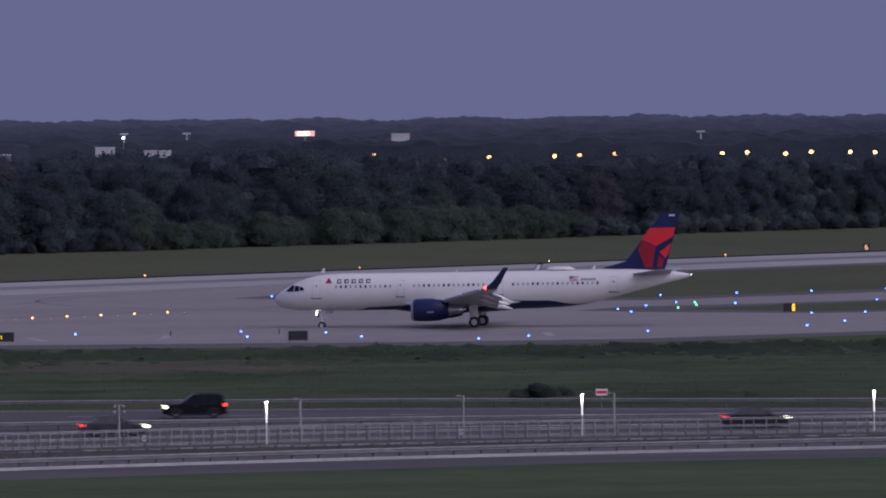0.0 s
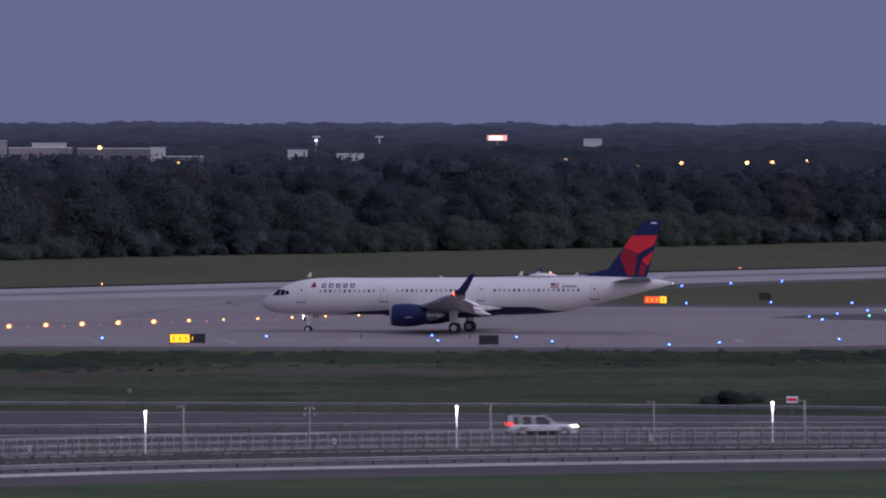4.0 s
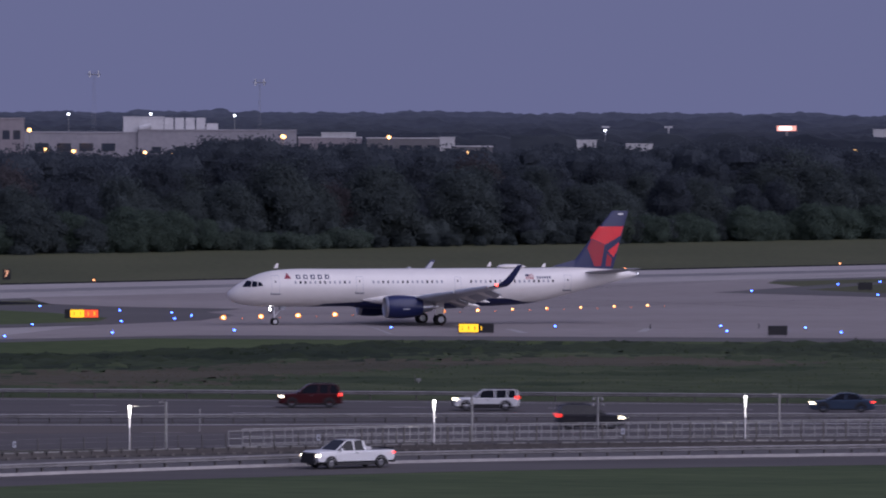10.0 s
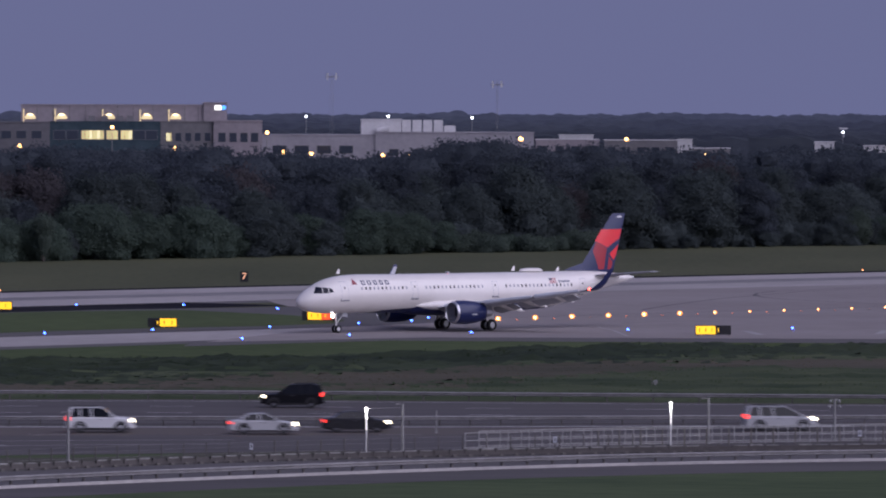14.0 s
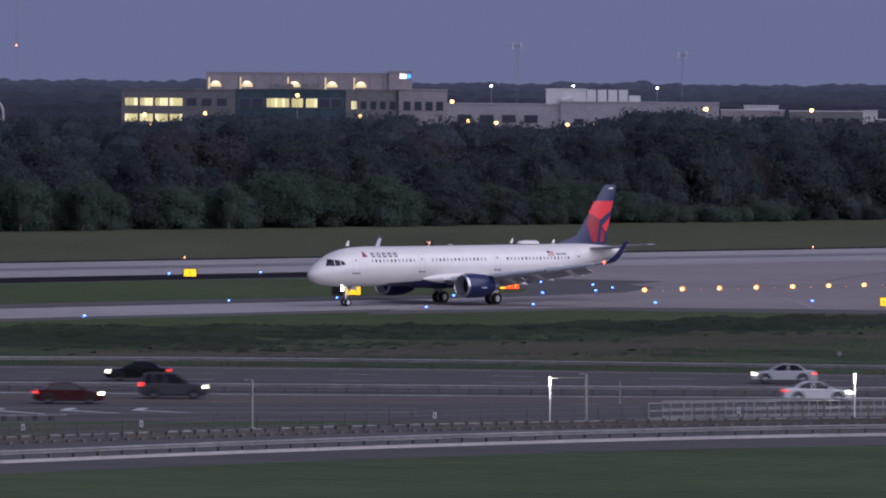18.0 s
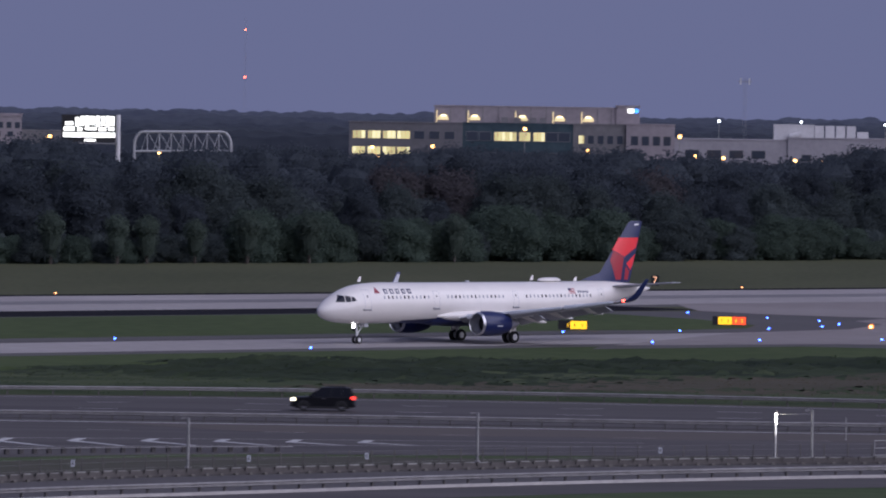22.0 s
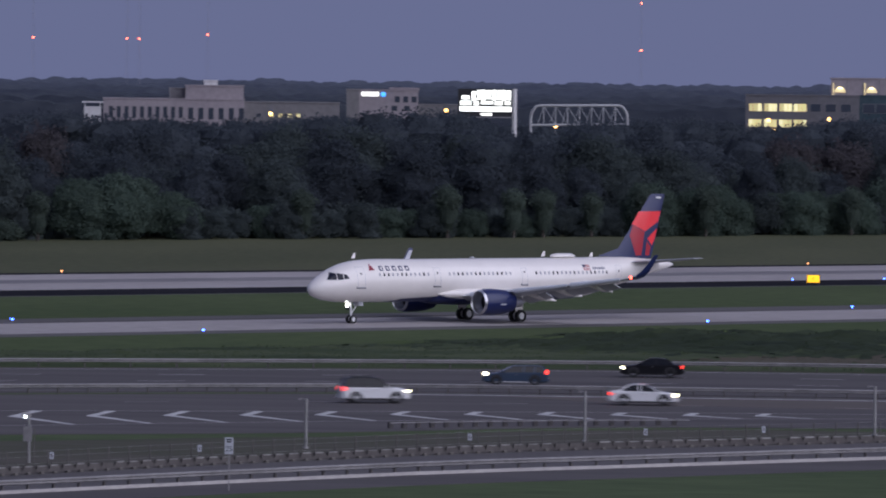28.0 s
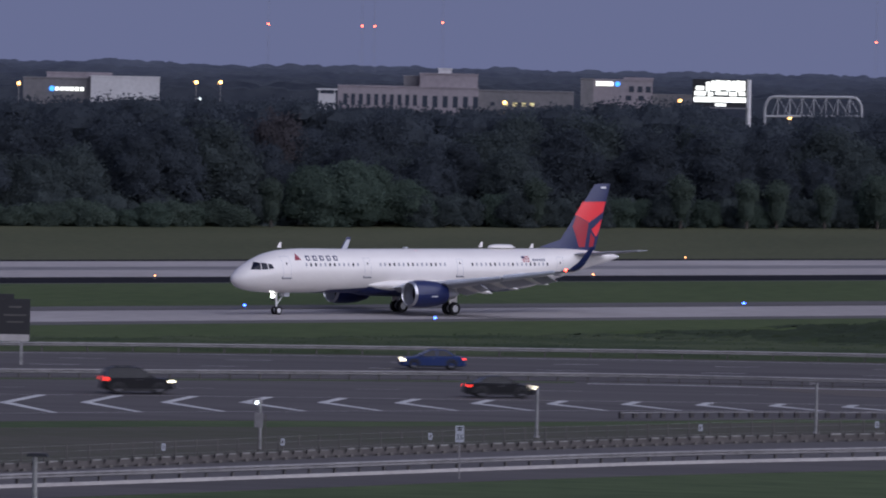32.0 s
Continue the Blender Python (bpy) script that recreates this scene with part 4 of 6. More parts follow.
# belly: a navy shell on the lower side, deeper behind the wing
rows = []
for x in np.linspace(8.6, 34.2, 34):
    edge = float(np.interp(x, [8.6, 10, 15, 22, 25, 30, 34.2], [-84, -58, -47, -41, -32, -37, -86]))
    rows.append([skin(float(x), -180 - edge + (180 + 2 * edge) * k / 10, 0.012) for k in range(11)])
part("belly", Form().loft(rows, close=False), M_NAVY, plane, "navy painted belly", smooth=True)
fair = []
for x, w, z0 in ((13.2, 0.4, 1.92), (14.5, 1.5, 1.72), (17, 2.05, 1.58), (22, 2.1, 1.55), (24.5, 1.7, 1.66), (26.6, 0.5, 1.92)):
    fair.append([(GEAR - x, w * math.cos(a), 2.55 + (2.55 - z0) * math.sin(a) if math.sin(a) < 0 else 2.55 + 0.5 * math.sin(a)) for a in [6.28319 * i / 20 for i in range(20)]])
part("wing_fairing", Form().loft(fair), M_NAVY, plane, smooth=True)

# fin, with its faceted red emblem on both faces
def blade(sections, material, name, parent, label="", n=7):
    """Loft of aerofoils; a section: leading and trailing point, half thickness, and the way of its thickness."""
    rings = []
    for le, te, th, up in sections:
        le, te, up = Vector(le), Vector(te), Vector(up)
        ring = [le.lerp(te, k) + up * th * 2.6 * math.sqrt(k) * (1 - k) for k in np.linspace(0, 1, n)]
        ring += [le.lerp(te, k) - up * th * 2.6 * math.sqrt(k) * (1 - k) for k in np.linspace(1, 0, n)[1:-1]]
        rings.append([tuple(p) for p in ring])
    return part(name, Form().loft(rings), material, parent, label, smooth=True)


def at_x(x, y, z):
    return (GEAR - x, y, z)


fin = blade([(at_x(36.3, 0, 5.75), at_x(41.95, 0, 5.75), 0.17, (0, 1, 0)), (at_x(37.5, 0, 6.35), at_x(42.15, 0, 6.35), 0.165, (0, 1, 0)), (at_x(41.75, 0, 11.75), at_x(43.65, 0, 11.75), 0.07, (0, 1, 0)),
             (at_x(42.05, 0, 11.9), at_x(43.65, 0, 11.9), 0.03, (0, 1, 0))], M_NAVY, "fin", plane, "navy and red tail fin", 17)
part("dorsal_fillet", Form().loft([[at_x(35.3, 0.02, 6.00), at_x(35.3, -0.02, 6.00), at_x(35.3, 0, 6.04)], [at_x(37.6, 0.2, 5.9), at_x(37.6, -0.2, 5.9), at_x(37.85, 0, 6.74)]]), M_NAVY, plane)
def fin_half(x, z):
    """Half the thickness of the fin at a distance from the nose and a height."""
    k = (z - 6.35) / 5.4
    le, te, th = 37.5 + 4.25 * k, 42.15 + 1.5 * k, 0.165 - 0.095 * k
    q = min(1.0, max(0.0, (x - le) / (te - le)))
    return th * 2.6 * math.sqrt(q) * (1 - q)


for side in (1, -1):
    def facet(pts, material, label):
        """A patch of paint on the curved face of the fin, built in level strips."""
        pts = [(x + 0.2 + 0.62 * (z - 6) / 5.7, z * 1.012) for x, z in pts]
        n = len(pts)
        levels = sorted({z for _, z in pts})
        zs = sorted({round(a + (b - a) * k / 5, 4) for a, b in zip(levels, levels[1:]) for k in range(6)})
        f, rows = Form(), []
        for z in zs:
            z = min(max(z, levels[0] + 0.002), levels[-1] - 0.002)
            xs = []
            for (xa, za), (xb, zb) in zip(pts, pts[1:] + pts[:1]):
                if (za - z) * (zb - z) <= 0 and za != zb:
                    xs.append(xa + (xb - xa) * (z - za) / (zb - za))
            a, b = min(xs), max(xs)
            rows.append([at_x(x, side * (fin_half(x, z) + 0.014), z) for x in [a + (b - a) * k / 8 for k in range(9)]])
        part("emblem_facet", f.loft(rows, close=False), material, fin, label, smooth=True)
    facet([(39.75, 10.10), (42.52, 10.12), (42.3, 9.15), (40.65, 8.2), (39.0, 8.9)], M_RED, "bright red facet")
    facet([(39.1, 8.80), (40.6, 8.15), (40.45, 5.95), (39.7, 5.95), (38.75, 7.85)], M_DARKRED, "dark red facet")
    facet([(41.05, 7.55), (42.25, 8.5), (42.05, 7.5), (41.75, 6.9)], M_RED, "bright red facet")
    facet([(41.0, 7.3), (41.6, 6.75), (41.5, 5.95), (40.95, 5.95)], M_DARKRED, "dark red facet")
part("number_bar", Form().box(GEAR - 42.8, 0, 11.46, 0.62, 0.2, 0.17), M_WHITE, fin, "small white lettering bar")
part("apu_outlet", Form().tube(at_x(44.3, 0, 5.13), at_x(44.75, 0, 5.14), 0.15, 0.13, 10), M_METAL, plane)
part("tail_lamp", Form().ball(*at_x(44.78, 0, 5.2), 0.05), M_TAILLAMP, plane, "white glowing tail light")

for side in (1, -1):
    s = side
    blade([(at_x(15.6, 0.6 * s, 2.30), at_x(24.2, 0.6 * s, 2.30), 0.50, (0, 0, 1)), (at_x(16.6, 2.2 * s, 2.45), at_x(23.9, 2.2 * s, 2.40), 0.44, (0, 0, 1)), (at_x(18.8, 6.4 * s, 2.95), at_x(23.75, 6.4 * s, 2.90), 0.27, (0, 0, 1)),
           (at_x(21.6, 11.6 * s, 3.60), at_x(24.75, 11.6 * s, 3.57), 0.16, (0, 0, 1)), (at_x(24.25, 16.5 * s, 4.28), at_x(25.85, 16.5 * s, 4.26), 0.08, (0, 0, 1))], M_GREYWING, "wing", plane, "light grey swept wing")
    blade([(at_x(24.25, 16.5 * s, 4.28), at_x(25.85, 16.5 * s, 4.26), 0.08, (0, 0, 1)), (at_x(24.75, 17.10 * s, 4.48), at_x(25.95, 17.10 * s, 4.46), 0.07, (0, -0.5 * s, 0.85)),
           (at_x(25.45, 17.42 * s, 5.05), at_x(26.35, 17.42 * s, 5.0), 0.06, (0, -0.93 * s, 0.35)), (at_x(26.65, 17.74 * s, 6.52), at_x(27.15, 17.74 * s, 6.47), 0.03, (0, -0.98 * s, 0.2))], M_NAVY, "wingtip_fence", plane, "navy upturned wingtip")
    blade([(at_x(25.05, 17.00 * s, 4.66), at_x(25.9, 17.00 * s, 4.66), 0.03, (0, 1, 0)), (at_x(25.55, 17.33 * s, 5.1), at_x(26.25, 17.33 * s, 5.1), 0.03, (0, 1, 0)), (at_x(26.6, 17.66 * s, 6.28), at_x(27.0, 17.66 * s, 6.28), 0.02, (0, 1, 0))], M_GREYWING, "inner_face", plane, "pale grey inner face of the wingtip")
    for y, x, ln in ((4.6, 23.0, 3.1), (8.2, 23.2, 3.0), (12.0, 24.0, 2.6)):
        z = 2.3 + 0.137 * y
        part("flap_fairing", Form().loft([[at_x(x + ln * k, y * s + r * math.cos(a), z - 0.26 - 0.72 * k + r * 1.15 * math.sin(a)) for a in [6.28319 * i / 10 for i in range(10)]] for k, r in ((-0.5, 0.03), (-0.2, 0.24), (0.3, 0.34), (0.7, 0.22), (1.0, 0.03))]), M_HULL, plane, smooth=True)
    for y0, y1 in ((2.3, 6.2), (6.6, 11.4), (11.7, 14.0)):
        xa, xb = (23.9 if y0 < 6.4 else 23.75 + (y0 - 6.4) * 0.19), (23.75 if y1 < 6.5 else 23.75 + (y1 - 6.4) * 0.19)
        za, zb = 2.28 + 0.137 * (y0 - 2.2) * 0.95, 2.28 + 0.137 * (y1 - 2.2) * 0.95
        blade([(at_x(xa - 0.5, y0 * s, za), at_x(xa + 1.0, y0 * s, za - 0.62), 0.08, (0, 0, 1)), (at_x(xb - 0.4, y1 * s, zb), at_x(xb + 0.8, y1 * s, zb - 0.50), 0.06, (0, 0, 1))], M_GREYWING, "flap", plane)
    blade([(at_x(38.3, 0.5 * s, 5.35), at_x(42.6, 0.5 * s, 5.35), 0.17, (0, 0, 1)), (at_x(41.8, 6.1 * s, 5.85), at_x(43.3, 6.1 * s, 5.85), 0.06, (0, 0, 1))], M_TAILPLANE, "tailplane", plane, "light grey tailplane")
    part("wing_root_fairing", Form().loft([[at_x(xr, (1.55 + r * math.cos(a)) * s, 2.62 + r * 0.85 * math.sin(a)) for a in [6.28319 * i / 14 for i in range(14)]] for xr, r in ((14.2, 0.05), (15.2, 0.36), (16.6, 0.60), (19, 0.66), (22.5, 0.58), (25, 0.34), (26.6, 0.05))]), M_HULL, plane, "white fairing where the wing joins", smooth=True)
    for p, q in ((at_x(17.0, 2.9 * s, 2.52), at_x(18.4, 5.0 * s, 2.78)), (at_x(19.2, 6.6 * s, 2.98), at_x(21.55, 11.3 * s, 3.57)), (at_x(21.75, 11.6 * s, 3.61), at_x(24.0, 15.9 * s, 4.20))):
        part("slat", Form().tube(p, q, 0.25, 0.16, 10), M_SLAT, plane, "pale extended slat", smooth=True)
    # engine
    ey, ez, M12 = 5.75 * s, 1.98, 28
    def ring(x, r):
        return [at_x(x, ey + r * math.cos(6.28319 * i / M12), ez + r * math.sin(6.28319 * i / M12)) for i in range(M12)]
    eng = part("engine", Form().loft([ring(15.75, 1.13), ring(16.3, 1.2), ring(17.4, 1.22), ring(18.5, 1.12), ring(19.5, 0.88)], caps=False), M_NAVY, plane, "navy jet engine nacelle", smooth=True)
    part("inlet_lip", Form().loft([ring(15.75, 1.135), ring(15.58, 1.08), ring(15.5, 1.01), ring(15.6, 0.95), ring(16.0, 0.92)], caps=False), M_METAL, eng, "bright metal inlet lip", smooth=True)
    part("inlet_duct", Form().loft([ring(16.0, 0.92), ring(16.9, 0.9)], caps=False), M_GREYWING, eng, smooth=True)
    part("fan", Form().loft([ring(16.7, 0.91), ring(16.75, 0.3), ring(16.3, 0.02)], caps=True), M_BLACK, eng, "dark fan disc")
    part("nozzle", Form().loft([ring(19.0, 0.85), ring(19.6, 0.66), ring(20.6, 0.48), ring(20.7, 0.35), ring(21.3, 0.06)]), M_METAL, eng, "bare metal exhaust nozzle", smooth=True)
    part("pylon", Form().loft([[at_x(17.2, ey + d, 3.05) for d in (-0.16, 0.16)] + [at_x(17.2, ey + d, 3.2) for d in (0.16, -0.16)], [at_x(20.0, ey + d, 2.5) for d in (-0.18, 0.18)] + [at_x(20.0, ey + d, 3.0) for d in (0.18, -0.18)],
                              [at_x(22.0, ey + d, 2.7) for d in (-0.08, 0.08)] + [at_x(22.0, ey + d, 2.85) for d in (0.08, -0.08)]]), M_GREYWING, eng)
    part("lettering_bar", Form().box(GEAR - 17.6, ey + 1.2 * s, 1.72, 0.7, 0.04, 0.11), M_GREYWING, eng)
    part("strake", Form().prism([at_x(16.6, ey - 0.6 * s, 0)[:2], at_x(17.8, ey - 0.6 * s, 0)[:2], at_x(17.8, ey - 0.66 * s, 0)[:2]], 2.95, 3.2), M_NAVY, eng)
part("nav_lamp", Form().ball(*at_x(24.65, 16.75, 4.40), 0.15), M_NAVRED, plane, "red glowing wingtip light", smooth=True)

# windows, doors, lettering bars and the other marks on the skin
for side in (1, -1):
    xs = [6.9 + 0.53 * i for i in range(12)] + [15.3 + 0.53 * i for i in range(15)] + [25.9 + 0.53 * i for i in range(18)]
    for x in xs:
        part("cabin_window", decal(Form(), x - 0.10, x + 0.10, 4.37, 4.65, side), M_GLASS if int(x * 7.3) % 5 > 2 else M_BLIND, fuselage)
    for x0, x1, z0, z1 in ((4.35, 5.2, 3.4, 5.25), (13.45, 14.2, 3.45, 5.1), (24.1, 24.8, 3.5, 5.0), (36.2, 37.0, 3.6, 5.15)):
        door = part("door", decal(Form(), x0, x1, z0, z1, side, 0.008, 1, 6), M_HULL, fuselage)
        seam = Form()
        for a, b, c, d in ((x0, x0 + 0.035, z0, z1), (x1 - 0.035, x1, z0, z1), (x0 - 0.05, x1 + 0.05, z0 - 0.09, z0), (x0, x1, z1 - 0.035, z1)):
            decal(seam, a, b, c, d, side, 0.014, 1, 5)
        part("door_seam", seam, M_LINE, door)
        part("door_sill", decal(decal(Form(), x0 - 0.12, x1 + 0.12, z0 - 0.16, z0 - 0.08, side, 0.016, 2, 1), x0 - 0.12, x0 - 0.04, z0 - 0.08, z0 + 0.05, side, 0.016, 1, 1), M_SILL, door)
        part("door_window", decal(Form(), (x0 + x1) / 2 - 0.07, (x0 + x1) / 2 + 0.07, 4.5, 4.7, side, 0.016), M_GLASS, door)
    # the name: five plain bars beside a red triangle
    for i in range(5):
        x = 7.0 + 0.78 * i
        block = Form()
        for a, b, c, d in ((x, x + 0.14, 4.86, 5.30), (x + 0.36, x + 0.46, 4.86, 5.30), (x + 0.14, x + 0.36, 4.86, 4.96), (x + 0.14, x + 0.36, 5.20, 5.30)):
            decal(block, a, b, c, d, side, 0.013, 1, 3)
        part("name_bar", block, M_NAVY, fuselage, "dark blue block of lettering")
    rows = []
    for k in range(5):
        z, w = 4.90 + 0.15 * k, 0.36 * (1 - k / 4) + 0.01
        rows.append([skin(x, angle_of(x, z) if side > 0 else 180 - angle_of(x, z), 0.016) for x in (6.1 - w, 6.1, 6.1 + w)])
    part("emblem", Form().loft(rows, close=False), M_EMBLEM, fuselage, "small dark red triangle")
    part("flag_canton", decal(Form(), 31.9, 32.3, 5.02, 5.22, side, 0.02, 1, 1), M_NAVY, fuselage)
    for i in range(4):
        part("flag_stripe", decal(Form(), 31.9, 32.8, 4.72 + 0.14 * i, 4.79 + 0.14 * i, side, 0.014, 1, 1), M_DARKRED, fuselage)
    for i in range(6):
        part("number_bar", decal(Form(), 33.15 + 0.27 * i, 33.32 + 0.27 * i, 4.78, 5.0, side, 0.014, 1, 1), M_LETTER, fuselage, "grey-blue bar of lettering")
    # cockpit panes: lower front, lower rear, upper rear and upper front corner, as x and height
    for pts in (((1.36, 4.06), (2.22, 4.06), (2.36, 4.66), (1.98, 4.74)), ((2.29, 4.06), (2.86, 4.09), (2.92, 4.61), (2.43, 4.67)), ((2.93, 4.11), (3.46, 4.18), (3.30, 4.52), (2.99, 4.60))):
        rows = []
        for i in range(6):
            row = []
            for k in range(6):
                u, v = i / 5, k / 5
                x, z = ((1 - u) * (1 - v) * pts[0][j] + u * (1 - v) * pts[1][j] + u * v * pts[2][j] + (1 - u) * v * pts[3][j] for j in (0, 1))
                a = angle_of(x, z)
                row.append(skin(x, a if side > 0 else 180 - a, 0.016))
            rows.append(row)
        part("cockpit_window", Form().loft(rows, close=False), M_GLASS, fuselage, "dark cockpit window")
for x, z, h in ((5.2, 6.0, 0.5), (28.3, 6.03, 0.48), (34.3, 5.95, 0.4)):
    part("antenna", Form().loft([[at_x(x - 0.2, 0.03, z), at_x(x + 0.25, 0.03, z), at_x(x + 0.25, -0.03, z), at_x(x - 0.2, -0.03, z)], [at_x(x + 0.1, 0.01, z + h), at_x(x + 0.3, 0.01, z + h), at_x(x + 0.3, -0.01, z + h), at_x(x + 0.1, -0.01, z + h)]]), M_HULL, plane)
part("antenna_dome", Form().loft([[at_x(29.2 + 3.2 * k, 0.5 * w * math.cos(a), 6.0 + 0.3 * w * max(-0.3, math.sin(a))) for a in [6.28319 * i / 12 for i in range(12)]] for k, w in ((0, 0.05), (0.1, 0.75), (0.3, 1), (0.8, 0.95), (1, 0.1))]), M_HULL, plane, smooth=True)

# landing gear
def wheel_mesh(r, w):
    prof = [(0.55, -0.5), (0.93, -0.5), (1.0, -0.3), (1.0, 0.3), (0.93, 0.5), (0.55, 0.5)]
    tyre = Form().loft([[(r * k * math.cos(6.28319 * i / 20), w * s, r * k * math.sin(6.28319 * i / 20)) for i in range(20)] for k, s in prof], caps=False)
    hub = Form().loft([[(r * k * math.cos(6.28319 * i / 12), w * s, r * k * math.sin(6.28319 * i / 12)) for i in range(12)] for k, s in ((0.56, -0.42), (0.2, -0.3), (0.2, 0.3), (0.56, 0.42))])
    return tyre.mesh("tyre", M_TYRE, True), hub.mesh("hub", M_HUB)


PLANE_WHEELS = []
def gear_wheel(x, y, r, w):
    tyre, hub = wheel_mesh(r, w)
    wh = part("wheel", tyre, None, plane, "black tyre on a white hub", at=pose(GEAR - x, y, r))
    part("hub", hub, None, wh)
    PLANE_WHEELS.append((wh, r, GEAR - x, y))


for y in (-0.27, 0.27):
    gear_wheel(5.07, y, 0.39, 0.22)
for y in (3.34, 4.26, -3.34, -4.26):
    gear_wheel(21.97, y, 0.585, 0.42)
nose_leg = part("nose_gear_leg", Form().tube(at_x(5.07, 0, 0.39), at_x(4.95, 0, 2.1), 0.09, 0.11, 10).tube(at_x(5.07, -0.3, 0.39), at_x(5.07, 0.3, 0.39), 0.06).tube(at_x(5.05, 0, 0.9), at_x(6.1, 0, 2.1), 0.05), M_WHITE, plane)
for d in (-0.36, 0.36):
    part("gear_door", Form().box(GEAR - 5.9, d, 1.62, 0.6, 0.04, 0.36), M_GREYWING, nose_leg)
part("lamp_housing", Form().tube(at_x(4.80, 0.0, 1.52), at_x(4.62, 0.0, 1.52), 0.10, 0.30, 14), M_BLACK, nose_leg)
part("taxi_lamp", Form().tube(at_x(4.63, 0, 1.70), at_x(4.50, 0, 1.70), 0.19, 0.15, 14), M_TAXI, nose_leg, "white glowing taxi light")
for s in (1, -1):
    leg = part("main_gear_leg", Form().tube(at_x(21.97, 3.8 * s, 0.585), at_x(21.8, 3.75 * s, 2.5), 0.14, 0.17, 10).tube(at_x(21.97, 3.3 * s, 0.585), at_x(21.97, 4.3 * s, 0.585), 0.09).tube(at_x(21.95, 3.8 * s, 1.2), at_x(22.0, 2.2 * s, 2.3), 0.07), M_WHITE, plane)
    part("gear_door", Form().box(GEAR - 21.9, 4.15 * s, 1.0, 0.9, 0.05, 1.5), M_HULL, leg)

# anti-collision beacons above and below: a lamp that shows outside its seat for a moment
BEACONS = []
for x, z, up in ((19.6, 6.06, 1), (18.9, 1.58, -1)):
    part("beacon_base", Form().tube(at_x(x, 0, z - 0.14 * up), at_x(x, 0, z - 0.01 * up), 0.24, 0.2, 12), M_GREYWING, plane)
    lamp = part("beacon_lamp", Form().ball(0, 0, 0, 0.26, 10), M_BEACON, plane, "red flashing beacon", at=pose(GEAR - x, 0, z - 0.5 * up), smooth=True)
    BEACONS.append((lamp, GEAR - x, z - 0.5 * up, z + 0.14 * up))


# ---- roadside: guardrails, railings, lamps, signs, markings ----
def along(c, x, turn=0.0):
    """A pose on a curve of the plan, its x axis along it."""
    s = c(x + 0.5) - c(x - 0.5)
    return pose(x, c(x), 0, 0, 0, math.degrees(math.atan(s)) + turn)


def stations(c, x0, x1, step):
    out, x = [], x0
    while x <= x1:
        out.append(x)
        x += step / math.hypot(1, c(x + 0.5) - c(x - 0.5))
    return out


POST_MESH = Form().box(0, 0.12, 0, 0.11, 0.16, 0.64).box(0, 0.05, 0.45, 0.1, 0.08, 0.2).mesh("post", M_POST)
PROFILE = [(0.00, 0.42), (-0.08, 0.47), (-0.08, 0.52), (0.00, 0.56), (0.00, 0.58), (-0.08, 0.62), (-0.08, 0.68), (0.00, 0.73), (0.02, 0.72), (0.02, 0.43)]


def guardrail(c, x0, x1, label, side=1, spacing=1.9, steel=None, tall=1.0):
    g = thing("guardrail", pose(0, 0, 0), label, "guardrail", "guardrails")
    xs = stations(c, x0, x1, spacing)
    rings = []
    for x in xs:
        m = along(c, x)
        rings.append([tuple(m @ Vector((0, y * side, z))) for y, z in PROFILE])
    part("rail", Form().loft(rings), steel or M_STEEL, g, "dark weathered beam" if steel else "galvanised steel beam")
    for x in xs:
        part("post", POST_MESH, None, g, at=along(c, x, 0 if side > 0 else 180) @ Matrix.Diagonal((1, 1, tall, 1)))
    return g


guardrail(off(KERB, 1.0), -82, 125, "steel guardrail on short posts behind the kerb")
guardrail(off(MEDIAN, 2.0), -112, 118, "steel guardrail between the two carriageways", 1, 2.2)
guardrail(off(FAR_EDGE, 0.4), -125, 128, "steel guardrail along the far lanes", 1, 3.6)
BULLNOSE = curve((-66, 433), (-50, 445.5), (-44.8, 450), (-37.6, 454.6), (-29, 458.5), (-8, 464))
g = thing("guardrail", pose(0, 0, 0), "low grey rail on stout dark blocks beside the painted gore", "guardrail", "guardrails")
xs = stations(BULLNOSE, -46.5, -27, 1.08)
block = Form().box(0, 0, 0, 0.30, 0.22, 0.40).box(0, 0, 0.40, 0.22, 0.16, 0.05).mesh("block", M_RUST)
for a, b in zip(xs, xs[1:]):
    part("block", block, None, g, at=along(BULLNOSE, a))
    part("rail", Form().tube((a, BULLNOSE(a) - 0.15, 0.38), (b, BULLNOSE(b) - 0.15, 0.38), 0.035, n=6), M_STEEL, g)
M_BLOCK = surface("weathered_block", (0.075, 0.068, 0.066), (0.105, 0.096, 0.092), 0.5, 2.0, 0.9, stretch=(0.3, 1, 1))
M_COPING = surface("worn_concrete_coping", (0.12, 0.115, 0.108), (0.33, 0.32, 0.30), 0.35, 2.5, 0.8)
parapet = thing("low_wall", pose(0, 0, 0), "low grey wall with pale broken coping and short dark posts", "wall")
part("body", band(off(GAP_RAIL, -0.22), off(GAP_RAIL, 0.0), 0.43, -88, 112, 2.0, 0.5), M_BLOCK, parapet)
part("base_rail", band(off(GAP_RAIL, -0.30), off(GAP_RAIL, -0.23), 0.11, -88, 112, 2.0, 0.12), M_RUST, parapet, "dark rail along the foot of the wall")
xs = stations(GAP_RAIL, -86, 110, 1.12)
stub = Form().box(0, -0.24, 0.30, 0.10, 0.12, 0.22).mesh("post", M_POST)
foot = Form().box(0.3, -0.34, 0, 0.24, 0.14, 0.15).mesh("foot_block", M_POST)
rng = random.Random(44)
